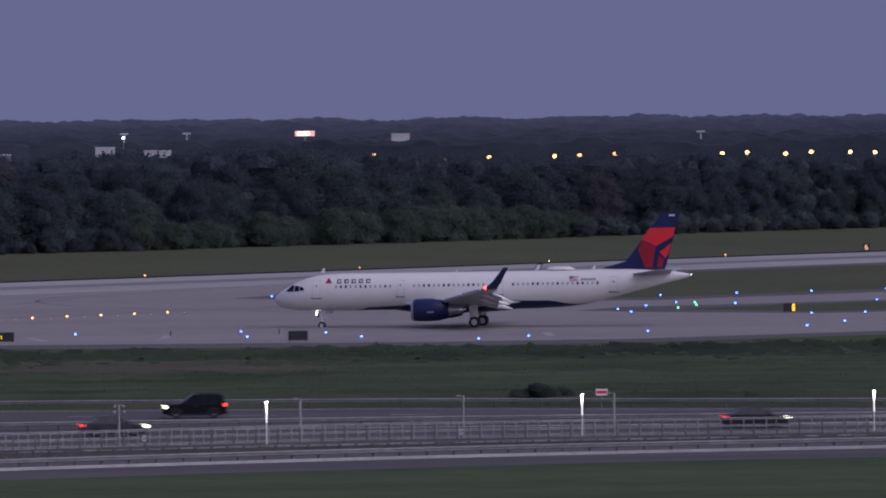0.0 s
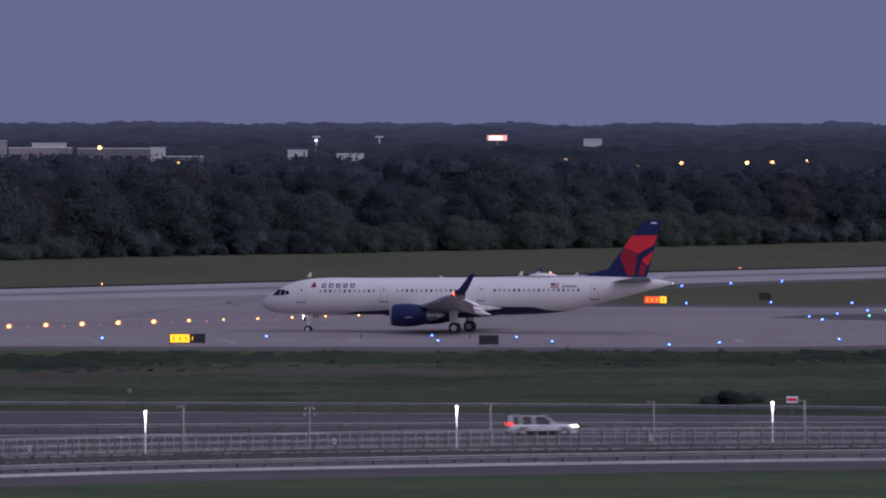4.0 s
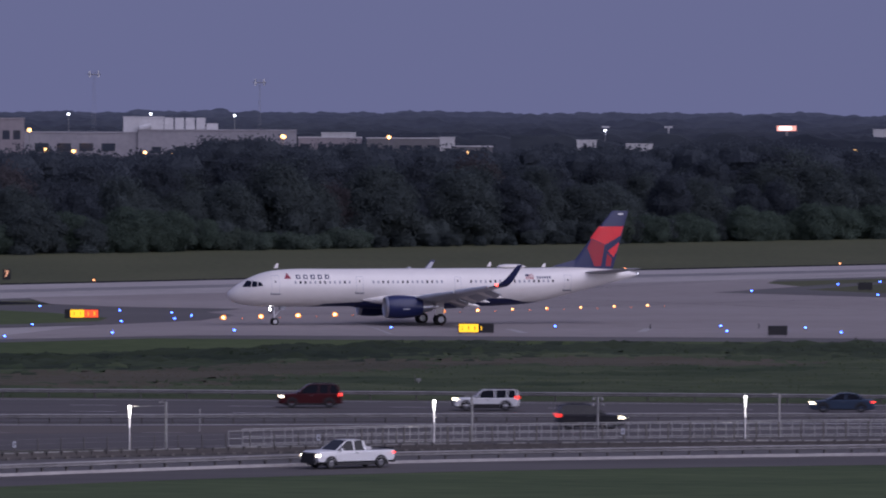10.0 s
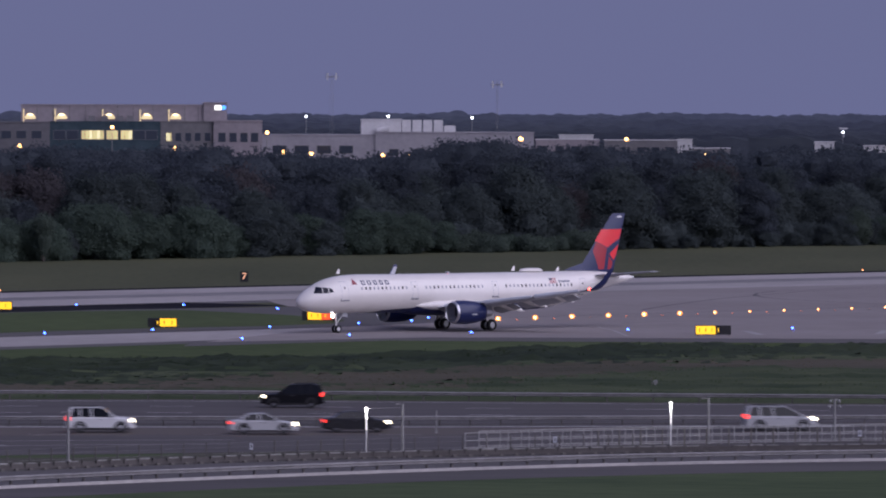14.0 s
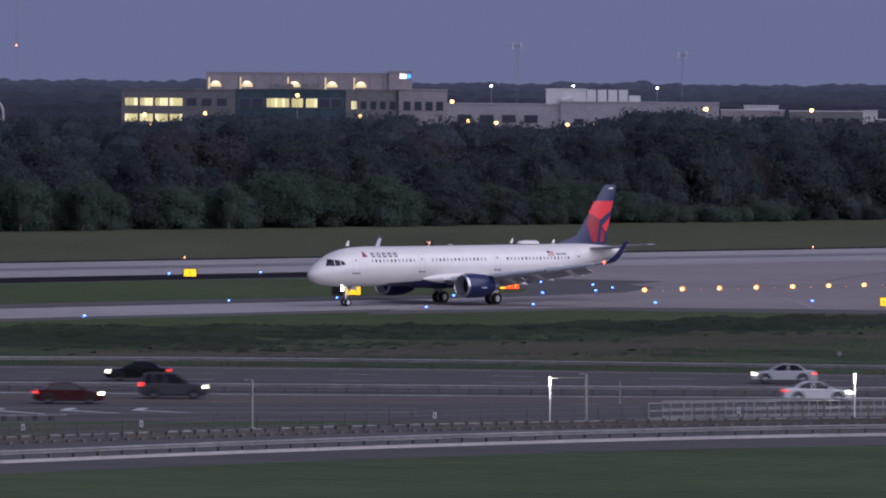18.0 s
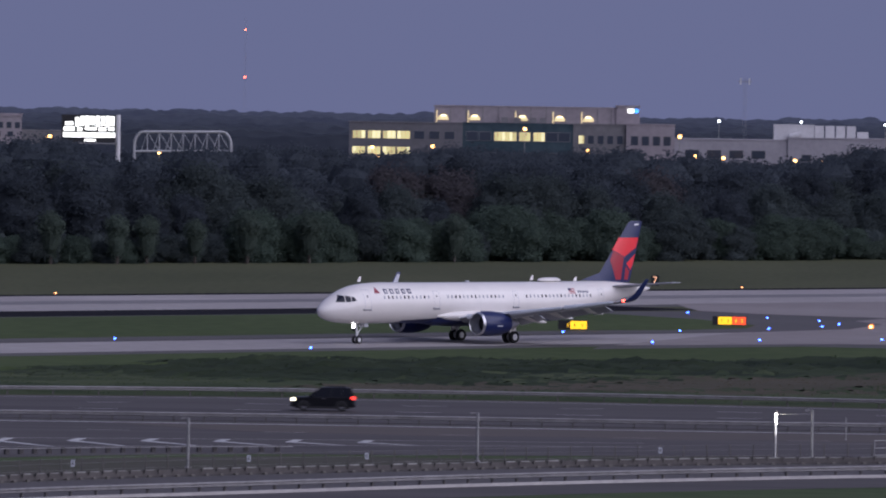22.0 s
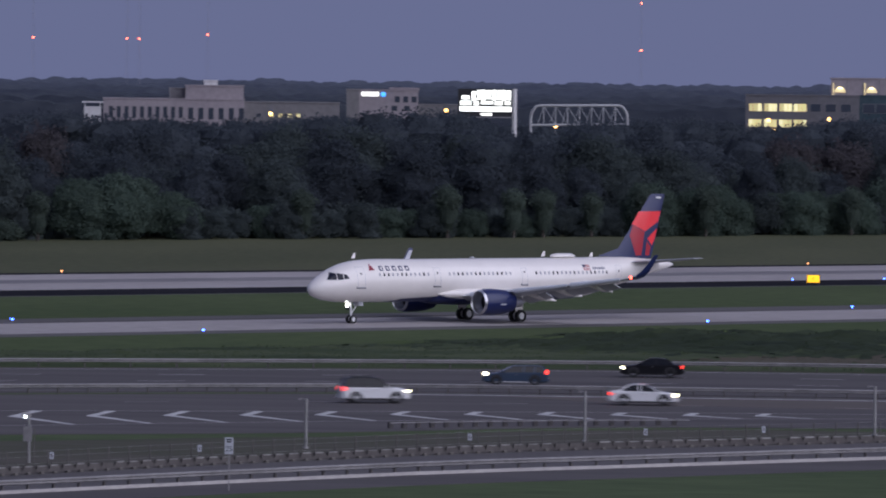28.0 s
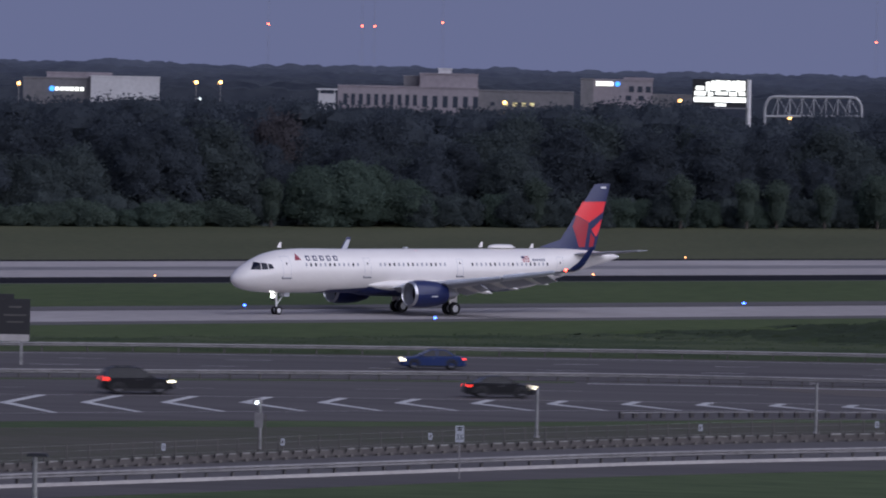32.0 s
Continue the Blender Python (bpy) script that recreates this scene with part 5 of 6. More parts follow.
for a, b in zip(xs, xs[1:]):
    part("post", stub, None, parapet, at=along(GAP_RAIL, a))
    part("foot_block", foot, None, parapet, at=along(GAP_RAIL, a))
    lo, hi = a + rng.uniform(0.07, 0.14), b - rng.uniform(0.07, 0.14)
    if rng.random() < 0.9:
        p, q = GAP_RAIL(lo), GAP_RAIL(hi)
        drop = rng.uniform(0.0, 0.05)
        part("coping", Form().add([(x, y + d, z) for z in (0.42, 0.50 - drop) for x, y, d in ((lo, p, -0.26), (hi, q, -0.26), (hi, q, 0.3), (lo, p, 0.3))],
                                  [(3, 2, 1, 0), (4, 5, 6, 7), (0, 1, 5, 4), (1, 2, 6, 5), (2, 3, 7, 6), (3, 0, 4, 7)]), M_COPING, parapet, "pale worn coping stone")

# the wire fence just behind it
WIRE = off(GAP_RAIL, 2.2)
fence = thing("wire_fence", pose(0, 0, 0), "thin grey wire fence on slim posts", "fence")
stake = Form().tube((0, 0, 0), (0, 0, 1.22), 0.042, 0.038, 6).tube((0, 0, 1.22), (0, 0, 1.26), 0.05, 0.03, 6).mesh("post", M_POST)
xs = stations(WIRE, -84, 22, 1.75)
for x in xs:
    part("post", stake, None, fence, at=along(WIRE, x))
for z in (0.5, 0.9, 1.2):
    f = Form()
    for a, b in zip(xs, xs[1:]):
        f.tube((a, WIRE(a), z), (b, WIRE(b), z), 0.006, n=4)
    part("wire", f, M_STEEL, fence)
# dark posts before the railing
M_BOLLARD = surface("brown_weathered_post", (0.10, 0.092, 0.084), (0.16, 0.15, 0.135), 0.5, 3.0, 0.8)
DARK_LINE = off(RAIL_LINE, -1.6)
row = thing("post_row", pose(0, 0, 0), "row of dark square posts before a white railing", "posts")
bollard = Form().box(0, 0, 0, 0.09, 0.09, 1.16).box(0, 0, 1.16, 0.11, 0.11, 0.04).mesh("post", M_BOLLARD)
for x in stations(DARK_LINE, 19.5, 112, 1.62):
    part("post", bollard, None, row, at=along(DARK_LINE, x))

# the white pipe railing of the foot bridge, two sides
M_PIPE = surface("galvanised_pipe", (0.19, 0.19, 0.187), (0.35, 0.345, 0.335), 0.4, 3.0, 0.45, metal=0.2)
pipe_post = Form().tube((0, 0, 0), (0, 0, 1.12), 0.042, n=8).box(0, 0, 0, 0.16, 0.16, 0.03).mesh("post", M_PIPE)
for k, (d, label) in enumerate(((0.0, "white pipe railing with two rails beside a path"), (2.4, "white pipe railing on the far side of a path"))):
    c = off(RAIL_LINE, d)
    r = thing("pipe_railing", pose(0, 0, 0), label, "railing", "railings of the path")
    xs = stations(c, 10.5 + k, 112, 1.62)
    for x in xs:
        part("post", pipe_post, None, r, at=along(c, x))
    for z in (1.12, 0.62, 0.14):
        for a, b in zip(xs, xs[1:]):
            part("rail", Form().tube((a, c(a), z), (b, c(b), z), 0.034, n=6), M_PIPE, r)
structure("path", band(off(RAIL_LINE, -0.4), off(RAIL_LINE, 2.8), 0.05, 9, 125), M_SHOULDER, "grey path between railings")

M_COLUMN = lit("luminous_column", (1.0, 0.97, 0.92), 4.0)
M_POLE_GLOW = lit("dimmer_luminous_column", (1.0, 0.96, 0.90), 0.85)
M_LIGHTPOLE = plain("white_lamp_pole", (0.70, 0.69, 0.66), 0.5)
def column_lamp(x, y):
    s = thing("column_lamp", pose(x, y, 0), "slim tapering post lamp with a glowing white top", "street lamp", "post lamps by the path")
    part("pole", Form().tube((0, 0, 0), (0, 0, 1.5), 0.055, 0.05, 8), M_LIGHTPOLE, s)
    # Lamplight on the pole under the bulb is painted as glowing tubes.
    part("diffuser", Form().tube((0, 0, 1.5), (0, 0, 2.25), 0.045, 0.052, 12), M_POLE_GLOW, s, "pole below the bulb, glowing for its lamplight", smooth=True)
    part("lamp_head", Form().tube((0, 0, 2.25), (0, 0, 2.82), 0.052, 0.078, 12).ball(0, 0, 2.88, 0.105, 10, 0.95), M_COLUMN, s, "glowing white lamp bulb", smooth=True)
    part("cap", Form().tube((0, 0, 2.97), (0, 0, 3.03), 0.08, 0.04, 10), M_STEEL, s)
    bulb = bpy.data.lights.new("post_lamp", "POINT")
    bulb.energy, bulb.color, bulb.shadow_soft_size = 80.0, (1.0, 0.93, 0.80), 0.2
    ob = new("post_lamp", bulb)
    ob.location = (x, y - 0.25, 2.95)
for x, y in ((3.9, 462.3), (24.5, 471.4), (46.3, 478.9), (69.0, 484.4), (89.8, 484.8)):
    column_lamp(x, y)


def camera_pole(x, y, h=3.2):
    s = thing("pole", pose(x, y, 0), "plain grey steel pole with a short arm", "pole", "grey poles along the road")
    part("shaft", Form().tube((0, 0, 0), (0, 0, h), 0.10, 0.085, 10).tube((0, 0, 0), (0, 0, 0.12), 0.2, 0.2, 10), M_PIPE, s)
    part("arm", Form().tube((0, 0, h - 0.05), (-0.35, 0, h + 0.02), 0.035, n=6).box(-0.38, 0, h - 0.08, 0.2, 0.12, 0.1), M_STEEL, s)
for x, y, h in ((6.3, 462.6, 3.2), (27.2, 474.0, 3.15), (48.85, 481.0, 3.05), (60.5, 483.5, 3.02), (71.2, 484.0, 3.05), (93.0, 485.0, 3.0), (-15.35, 449.5, 3.2), (-33.0, 436.4, 3.15), (-48.97, 422.7, 3.05)):
    camera_pole(x, y, h)
span = thing("cross_bar", pose(0, 0, 0), "thin bar between a lamp and a pole", "bar")
part("bar", Form().tube((3.9, 462.3, 2.9), (6.3, 462.6, 2.95), 0.025, n=6), M_STEEL, span)

s = thing("camera_mast", pose(36.1, 478.5, 0), "grey mast with several round traffic cameras", "mast")
part("shaft", Form().tube((0, 0, 0), (0, 0, 2.9), 0.09, 0.08, 10), M_PIPE, s)
for dx, z in ((-0.35, 2.35), (0.35, 2.35), (-0.3, 2.75), (0.3, 2.75)):
    part("camera_dome", Form().ball(dx, 0, z, 0.115, 8).tube((0, 0, z + 0.1), (dx, 0, z + 0.14), 0.03, n=6), M_PIPE, s)

s = thing("lamp_post", pose(-62.75, 402.0, 0), "grey pole with a small glowing lamp", "street lamp")
part("shaft", Form().tube((0, 0, 0), (0, 0, 2.75), 0.085, 0.07, 10), M_PIPE, s)
part("lamp_head", Form().box(-0.18, -0.05, 2.72, 0.6, 0.2, 0.22, 0.3, 0.7), M_STEEL, s)
part("lens", Form().ball(-0.2, -0.15, 2.7, 0.10, 8), M_COLD, s, "glowing white lens")
s = thing("sign_post", pose(-61.8, 396.5, 0), "dark board on two thin posts", "sign")
for dx in (-0.2, 0.2):
    part("post", Form().tube((dx, 0.05, 0), (dx, 0.05, 2.3), 0.035, n=6), M_POST, s)
part("board", Form().box(-0.18, 0, 1.55, 0.5, 0.05, 0.85), M_STEEL, s)

s = thing("floodlight_pole", pose(-64.1, 339, 0), "grey pole with a flat dark lamp head", "street lamp")
part("shaft", Form().tube((0, 0, -0.2), (0, 0, 2.85), 0.15, 0.12, 12), M_PIPE, s)
part("lamp_head", Form().box(0.12, 0, 2.85, 1.1, 0.4, 0.16, 0.0, 0.8), M_BLACK, s)

M_PALE = plain("faded_sign_sheet", (0.50, 0.52, 0.56), 0.5)
s = thing("speed_sign", pose(-47.95, 377.6, -0.22, 0, 0, 7), "white speed limit sign on a thin post", "road sign")
part("post", Form().tube((0, 0.05, 0), (0, 0.05, 3.1), 0.04, 0.04, 6), M_STEEL, s)
part("plate", Form().box(0, 0, 2.25, 0.46, 0.03, 0.9), M_PALE, s)
for z, w in ((3.0, 0.30), (2.88, 0.26)):
    part("lettering_bar", Form().box(0, -0.02, z, w, 0.012, 0.08), M_BLACK, s)


def writing(text, size, parent, at, material, label):
    cu = bpy.data.curves.new("lettering", "FONT")
    cu.body, cu.size, cu.align_x, cu.align_y, cu.extrude = text, size, "CENTER", "CENTER", 0.006
    cu.materials.append(material)
    ob = new("lettering", cu)
    ob.parent, ob.matrix_basis = parent, at
    return tagged(ob, label)


writing("25", 0.40, s, pose(0, -0.025, 2.52, 90), M_BLACK, "black figures 25")

board = thing("road_sign", pose(-97.0, 503.5, 0, 0, 0, 12), "large dark roadside sign board on two posts", "road sign")
for dx in (-1.2, 0.6):
    part("post", Form().box(dx, 0.12, 0, 0.22, 0.16, 2.6), M_PIPE, board)
part("panel", Form().box(-0.6, 0, 1.95, 3.6, 0.12, 2.9).box(-1.1, 0.02, 4.85, 2.2, 0.1, 0.35), M_BLACK, board)
part("edge_strip", Form().box(-0.6, -0.08, 1.75, 3.5, 0.05, 0.5), M_KERB, board)
for z, w in ((4.2, 0.9), (3.6, 1.6), (3.1, 1.2)):
    part("lettering_bar", Form().box(0.1, -0.08, z, w, 0.02, 0.12), M_POST, board)

s = thing("warning_board", pose(77.45, 533, -0.35), "small red and white board behind the far guardrail", "sign")
part("post", Form().tube((0, 0.06, 0), (0, 0.06, 1.5), 0.04, n=6), M_STEEL, s)
part("plate", Form().box(0, 0, 1.25, 0.9, 0.04, 0.5), M_WHITE, s)
part("red_bar", Form().box(0, -0.03, 1.4, 0.78, 0.02, 0.22), M_RED, s)
for x in (-65.4, -60.0, -52.9, -38.8, -28.8, -21.8, -3.6, 16.3, 36.85, 58.6):
    s = thing("marker_plate", pose(x, GAP_RAIL(x) + 1.0, 0.16 if x > 20 else 0), "small white marker plate on a short post", "marker", "white marker plates")
    part("post", Form().tube((0, 0.03, -0.2), (0, 0.03, 1.12), 0.03, n=6), M_POST, s)
    part("plate", Form().box(0, 0, 0.76, 0.22, 0.03, 0.40), M_PALE, s)
    part("figure_bar", Form().box(0, -0.02, 0.86, 0.08, 0.012, 0.2), M_POST, s)
s = thing("stake", pose(28.4, 572, 0), "small white box on a stake in the rough grass", "marker")
part("post", Form().tube((-0.25, 0, 0), (-0.25, 0, 0.85), 0.03, n=6), M_POST, s)
part("box", Form().box(0.05, 0, 0, 0.10, 0.10, 0.36).box(0.05, 0, 0.36, 0.36, 0.22, 0.24, 0, 0.92), M_PIPE, s)
s = thing("stake", pose(9.03, 489.8, 0.03), "slim pale marker post beside the lanes", "marker")
part("post", Form().tube((0, 0, 0), (0, 0, 1.55), 0.05, 0.045, 8).tube((0, 0, 0), (0, 0, 0.05), 0.12, 0.1, 8), M_PIPE, s)

# painted lines and the chevrons of the gore
def line(name, c, x0, x1, width, label, z=0.042, dash=None):
    f, x = Form(), x0
    step = 3.0
    while x < x1:
        x2 = min(x + (dash[0] if dash else step), x1)
        f.add([(x, c(x) - width / 2, z), (x2, c(x2) - width / 2, z), (x2, c(x2) + width / 2, z), (x, c(x) + width / 2, z)], [(0, 1, 2, 3)])
        x = x + sum(dash) if dash else x2
    return structure(name, f, M_WORN if "gore" in name or "near" in name else M_PAINT, label)


GORE_NEAR = curve((-110, 412), (-75, 441), (-51, 456.5), (-36, 464.5), (-18, 471), (0, 474))
GORE_FAR = curve((-110, 449), (-81.5, 461.5), (-60, 468), (-43, 473), (-20, 477.5), (0, 480))
TIPS = curve((-110, 433), (-82, 450.6), (-72.2, 456.2), (-53, 465), (-43, 469), (-20, 474))
line("lane_line", MEDIAN, -54, 300, 0.75, "white edge line of the near lanes")
line("lane_line_gore_far", GORE_FAR, -110, -5, 0.35, "white line of the painted gore")
line("lane_line_gore_near", GORE_NEAR, -110, -5, 0.35, "white line of the painted gore")
line("lane_line_far", off(FAR_EDGE, -3.0), -300, 300, 0.3, "white edge line of the far lanes")
line("lane_dashes_far", off(FAR_EDGE, -13.0), -300, 300, 0.3, "white lane dashes", dash=(3.4, 8.6))
line("lane_dashes_middle", off(FAR_EDGE, -24.5), -300, 300, 0.3, "white lane dashes", dash=(3.4, 8.6))
line("lane_dashes_near", off(MEDIAN, -12.0), -300, 300, 0.25, "white lane dashes", dash=(3.0, 9.2))
x = -101.4
while x < -24:
    tip = (x, TIPS(x))
    k = min(1.0, max(0.3, (-24 - x) / 50))
    f = Form()
    near_x, far_x = x + 3.0 + 2.4 * k, x + 0.2
    f.prism([(tip[0] - 0.2, tip[1]), (near_x, GORE_NEAR(near_x) + 0.3), (near_x + 0.45, GORE_NEAR(near_x) + 0.3), (tip[0] + 0.5, tip[1] + 0.4)], 0.03, 0.043)
    f.prism([(tip[0] - 0.2, tip[1]), (tip[0] + 0.45, tip[1]), (far_x + 0.6, GORE_FAR(far_x) - 0.2), (far_x - 0.05, GORE_FAR(far_x) - 0.2)], 0.03, 0.044)
    structure("chevron", f, M_PAINT, "white painted chevron on the gore")
    x += 4.83

# ---- lines on the paved junction ----
def strip(name, pts, width, material, label, z):
    """A flat line through points of the plan."""
    f, rows = Form(), []
    for i, (x, y) in enumerate(pts):
        a, b = Vector(pts[max(0, i - 1)]), Vector(pts[min(len(pts) - 1, i + 1)])
        d = (b - a).normalized() * width / 2
        rows.append([(x - d.y, y + d.x, z), (x + d.y, y - d.x, z)])
    return structure(name, f.loft(rows, close=False), material, label)


strip("taxi_line_curved", [(150, 1010), (110, 966), (79.2, 919), (66.9, 894.5), (58.8, 881.6), (56.0, 872), (55.0, 862), (55.6, 852), (58, 842), (66, 826), (80, 806), (100, 782)], 0.45, M_SEAM, "dark curved guide line on the concrete", 0.0465)
strip("taxi_line_near", [(38.0, 796), (39, 802), (42.1, 816.2), (49, 843.7), (62, 880), (86, 924)], 0.4, M_SEAM, "dark curved guide line on the concrete", 0.0475)
strip("hold_line", [field(540, 524.2), field(600, 524.2), field(665, 524.2)], 0.5, M_SEAM, "dark joint beside the guard lights", 0.0485)
strip("edge_line", [(14, 744), (24.5, 736.3), (30.4, 733.8), (31.5, 722), (32.2, 702.8)], 0.4, M_WORN, "worn white line on the concrete", 0.0495)
for k, (x, y, dx) in enumerate(((45.5, 714, -0.06), (59.0, 717.5, 0.15), (98, 712, 0.1))):
    strip("paint_mark", [(x - dx * 6, y - 6.2), (x + dx * 6, y + 6.2)], 0.9, M_WORN, "worn white mark on the concrete", 0.05)

# ---- lights and signs of the airfield ----
M_BLUE = lit("blue_taxiway_light", (0.06, 0.15, 1.0), 12.0)
M_GREEN = lit("green_taxiway_light", (0.14, 0.9, 0.42), 5.0)
M_GUARD = lit("amber_guard_light", (1.0, 0.30, 0.05), 1.6)
M_GUARD_CORE = lit("amber_lamp_heart", (1.0, 0.62, 0.24), 6.0)
M_DIMRED = lit("dim_red_lens", (1.0, 0.22, 0.08), 2.0)
M_EDGE = lit("warm_runway_light", (1.0, 0.34, 0.12), 5.5)
M_SIGNYELLOW = lit("yellow_sign_face", (1.0, 0.55, 0.02), 1.25)
M_SIGNORANGE = lit("red_sign_face", (1.0, 0.10, 0.03), 0.95)


def ground_light(material, size, height, label, group):
    s = thing("ground_light", pose(0, 0, -40), label, "airfield light", group)
    part("base_plate", Form().tube((0, 0, 0), (0, 0, 0.04), 0.16, 0.14, 10), M_POST, s)
    part("stem", Form().tube((0, 0, 0.03), (0, 0, height), 0.035, 0.05, 8), M_POST, s)
    part("lens", Form().ball(0, 0, height, size, 8, 0.9), material, s, "glowing lens", smooth=True)
    return s


def scatter(first, places, height):
    for k, (x, y) in enumerate(places):
        q = 1 - height / EYE_HEIGHT
        m = pose(x * q, y * q, 0.05)
        if k:
            copy_thing(first, m)
        else:
            first.matrix_basis = m


scatter(ground_light(M_BLUE, 0.105, 0.24, "low blue taxiway edge light, glowing", "blue taxiway lights"),
        [(50.6, 730), (67.2, 715), (68.2, 732.4), (74.5, 729.4), (76.5, 726.3), (78.6, 711.5), (89.3, 700.7), (95.3, 707.4), (109.3, 718.5), (118.5, 802), (118.2, 789.7), (123.7, 814.7), (143.4, 868.3),
         (135.5, 821.5), (128.4, 731.8), (136.9, 777.4), (154, 874.4), (143.3, 778.9), (154.2, 830.3), (165.3, 883.4), (132.8, 862.4), (129.3, 827.6), (135, 745.9), (16.7, 714.6), (33.2, 725),
         (100.2, 911), (107.3, 924.6), (115.3, 941.7), (123.2, 953), (132, 968), (140.9, 980), (99.3, 858), (111.8, 860.7), (123.1, 865.5), (-14.5, 816), (-16, 722.7), (-3.5, 802), (-4, 733.5),
         (-6.5, 695), (4.2, 706.8), (5.4, 745.6), (5.5, 785.8)], 0.24)
scatter(ground_light(M_BLUE, 0.105, 0.24, "low blue taxiway edge light, glowing", "blue taxiway lights"),
        [(11.2, 776.8), (11.2, 755.6), (13.2, 766), (85.5, 876.4), (-38.5, 661.5), (-26.7, 711), (-37.3, 808.5), (-27, 817), (-58.6, 678.8), (-101.4, 638.8), (-81, 618.7), (-124, 577), (-143, 597)], 0.24)
scatter(ground_light(M_GREEN, 0.10, 0.2, "low green taxiway light, glowing", "green taxiway lights"), [(131.4, 826.4), (130.0, 816.5), (126, 805)], 0.2)
GUARD_LIGHTS = []
for k in range(26):
    u = 551.0 + 2.98 * k
    x, y = field(u, 522.7)
    q = 1 - 0.25 / EYE_HEIGHT
    g = thing("guard_light", pose(x * q, y * q, 0.05), "amber guard light set in the pavement, flashing in turn", "airfield light", "amber guard lights")
    part("base_plate", Form().tube((0, 0, 0), (0, 0, 0.05), 0.2, 0.17, 10), M_POST, g)
    part("dim_lens", Form().ball(0, 0, 0.07, 0.05, 8, 0.9), M_DIMRED, g, "dim red lens", smooth=True)
    near = 1.0 - 0.52 * min(1.0, max(0.0, (u - 586) / 12))
    # Oversized amber ball stands for the lamp's halo, the pale ball for its core.
    lamp = part("flash_lamp", Form().ball(0, 0, 0, 0.30 * near, 10, 0.9), M_GUARD, g, "bright amber lamp", at=pose(0, 0, 0.22), smooth=True)
    part("filament", Form().ball(0, 0, 0, 0.17 * near, 8, 0.9), M_GUARD_CORE, lamp, "pale glowing heart of the lamp", at=pose(-0.03, -0.18 * near, 0.0), smooth=True)
    GUARD_LIGHTS.append((lamp, k % 2))
scatter(ground_light(M_EDGE, 0.10, 0.3, "white and amber runway edge light", "runway edge lights"),
        [field(u, 648.7) for u in (364.5, 423.5, 482.5, 541.2, 599.5, 659.0, 717.5, 767.5, 817, 864, 911, 960)] + [field(u, 595.2) for u in (365.5, 424.6, 483.5)], 0.3)


def airfield_sign(x, y, faces, turn=0.0, h=0.85, label="lit airfield guidance sign on short legs"):
    """faces: colour and width of each panel, from left to right."""
    total = sum(w for _, w in faces)
    s = thing("airfield_sign", pose(x, y, 0.06, 0, 0, turn), label, "airfield sign", "airfield guidance signs")
    part("housing", Form().box(0, 0.16, 0.12, total + 0.1, 0.26, h + 0.08), M_BLACK, s)
    for i in range(max(2, int(total / 1.2) + 1)):
        n = max(2, int(total / 1.2) + 1)
        part("leg", Form().tube((-total / 2 + 0.15 + (total - 0.3) * i / (n - 1), 0.16, -0.05), (-total / 2 + 0.15 + (total - 0.3) * i / (n - 1), 0.16, 0.14), 0.05, n=6), M_POST, s)
    a = -total / 2
    for colour, w in faces:
        if colour:
            part("face", Form().box(a + w / 2, -0.0, 0.18, w - 0.05, 0.06, h - 0.04), {"y": M_SIGNYELLOW, "r": M_SIGNORANGE, "k": M_BLACK}[colour[0]], s, {"y": "glowing yellow panel", "r": "glowing red panel", "k": "black panel"}[colour[0]])
            if len(colour) > 1:
                n = len(colour) - 1
                for i in range(n):
                    part("character_bar", Form().box(a + w * (i + 0.6) / (n + 0.2), -0.04, 0.38, 0.09, 0.02, h - 0.46), M_BLACK if colour[0] == "y" else M_SIGNYELLOW, s)
        a += w
    return s


airfield_sign(40.8, 703.8, (("yxxx", 2.0), ("kx", 0.55), ("", 0.95)), label="yellow lit airfield sign with a black end")
airfield_sign(70.7, 697.7, (("", 1.85),), label="dark back of an airfield sign")
airfield_sign(107.2, 854.6, (("rxxx", 1.9), ("yx", 0.85)), label="red and yellow lit airfield sign")
airfield_sign(99.9, 877, (("", 1.7),), label="dark back of an airfield sign")
airfield_sign(123.1, 870.9, (("", 0.7), ("", 0.7)), label="small dark airfield sign")
airfield_sign(-15.1, 727.2, (("", 0.75), ("kx", 0.45), ("yxx", 1.75)), label="yellow lit airfield sign with a black end")
airfield_sign(1.2, 751.8, (("", 0.55), ("yxx", 1.5), ("rxx", 1.5)), label="yellow and red lit airfield sign")
airfield_sign(-34.1, 790.2, (("yx", 1.4),), label="small yellow lit airfield sign")
airfield_sign(134.6, 778.6, (("", 0.9), ("y", 0.35)), label="dark back of an airfield sign")
M_DIGIT = lit("lit_figure", (1.0, 0.50, 0.28), 1.0)
for x, y, d in ((-8.4, 922.7, "7"), (204.8, 1111.8, "6")):
    s = thing("distance_sign", pose(x, y, 0.02), "black runway distance sign with a lit figure " + d, "airfield sign", "runway distance signs")
    part("panel", Form().box(0, 0.1, 0.15, 1.05, 0.2, 1.35), M_BLACK, s)
    for dx in (-0.35, 0.35):
        part("leg", Form().tube((dx, 0.1, -0.05), (dx, 0.1, 0.18), 0.05, n=6), M_POST, s)
    writing(d, 1.25, s, pose(0, -0.02, 0.84, 90), M_DIGIT, "glowing figure " + d)
for x, y in ((60.4, 742), (71.9, 743.5)):
    s = thing("cone_marker", pose(x * 0.99, y * 0.99 - 14, 0.02), "thin dark pipe marker on the grass edge", "marker", "dark markers")
    part("post", Form().tube((0, 0, 0), (0, 0, 0.55), 0.06, 0.05, 8), M_BLACK, s)

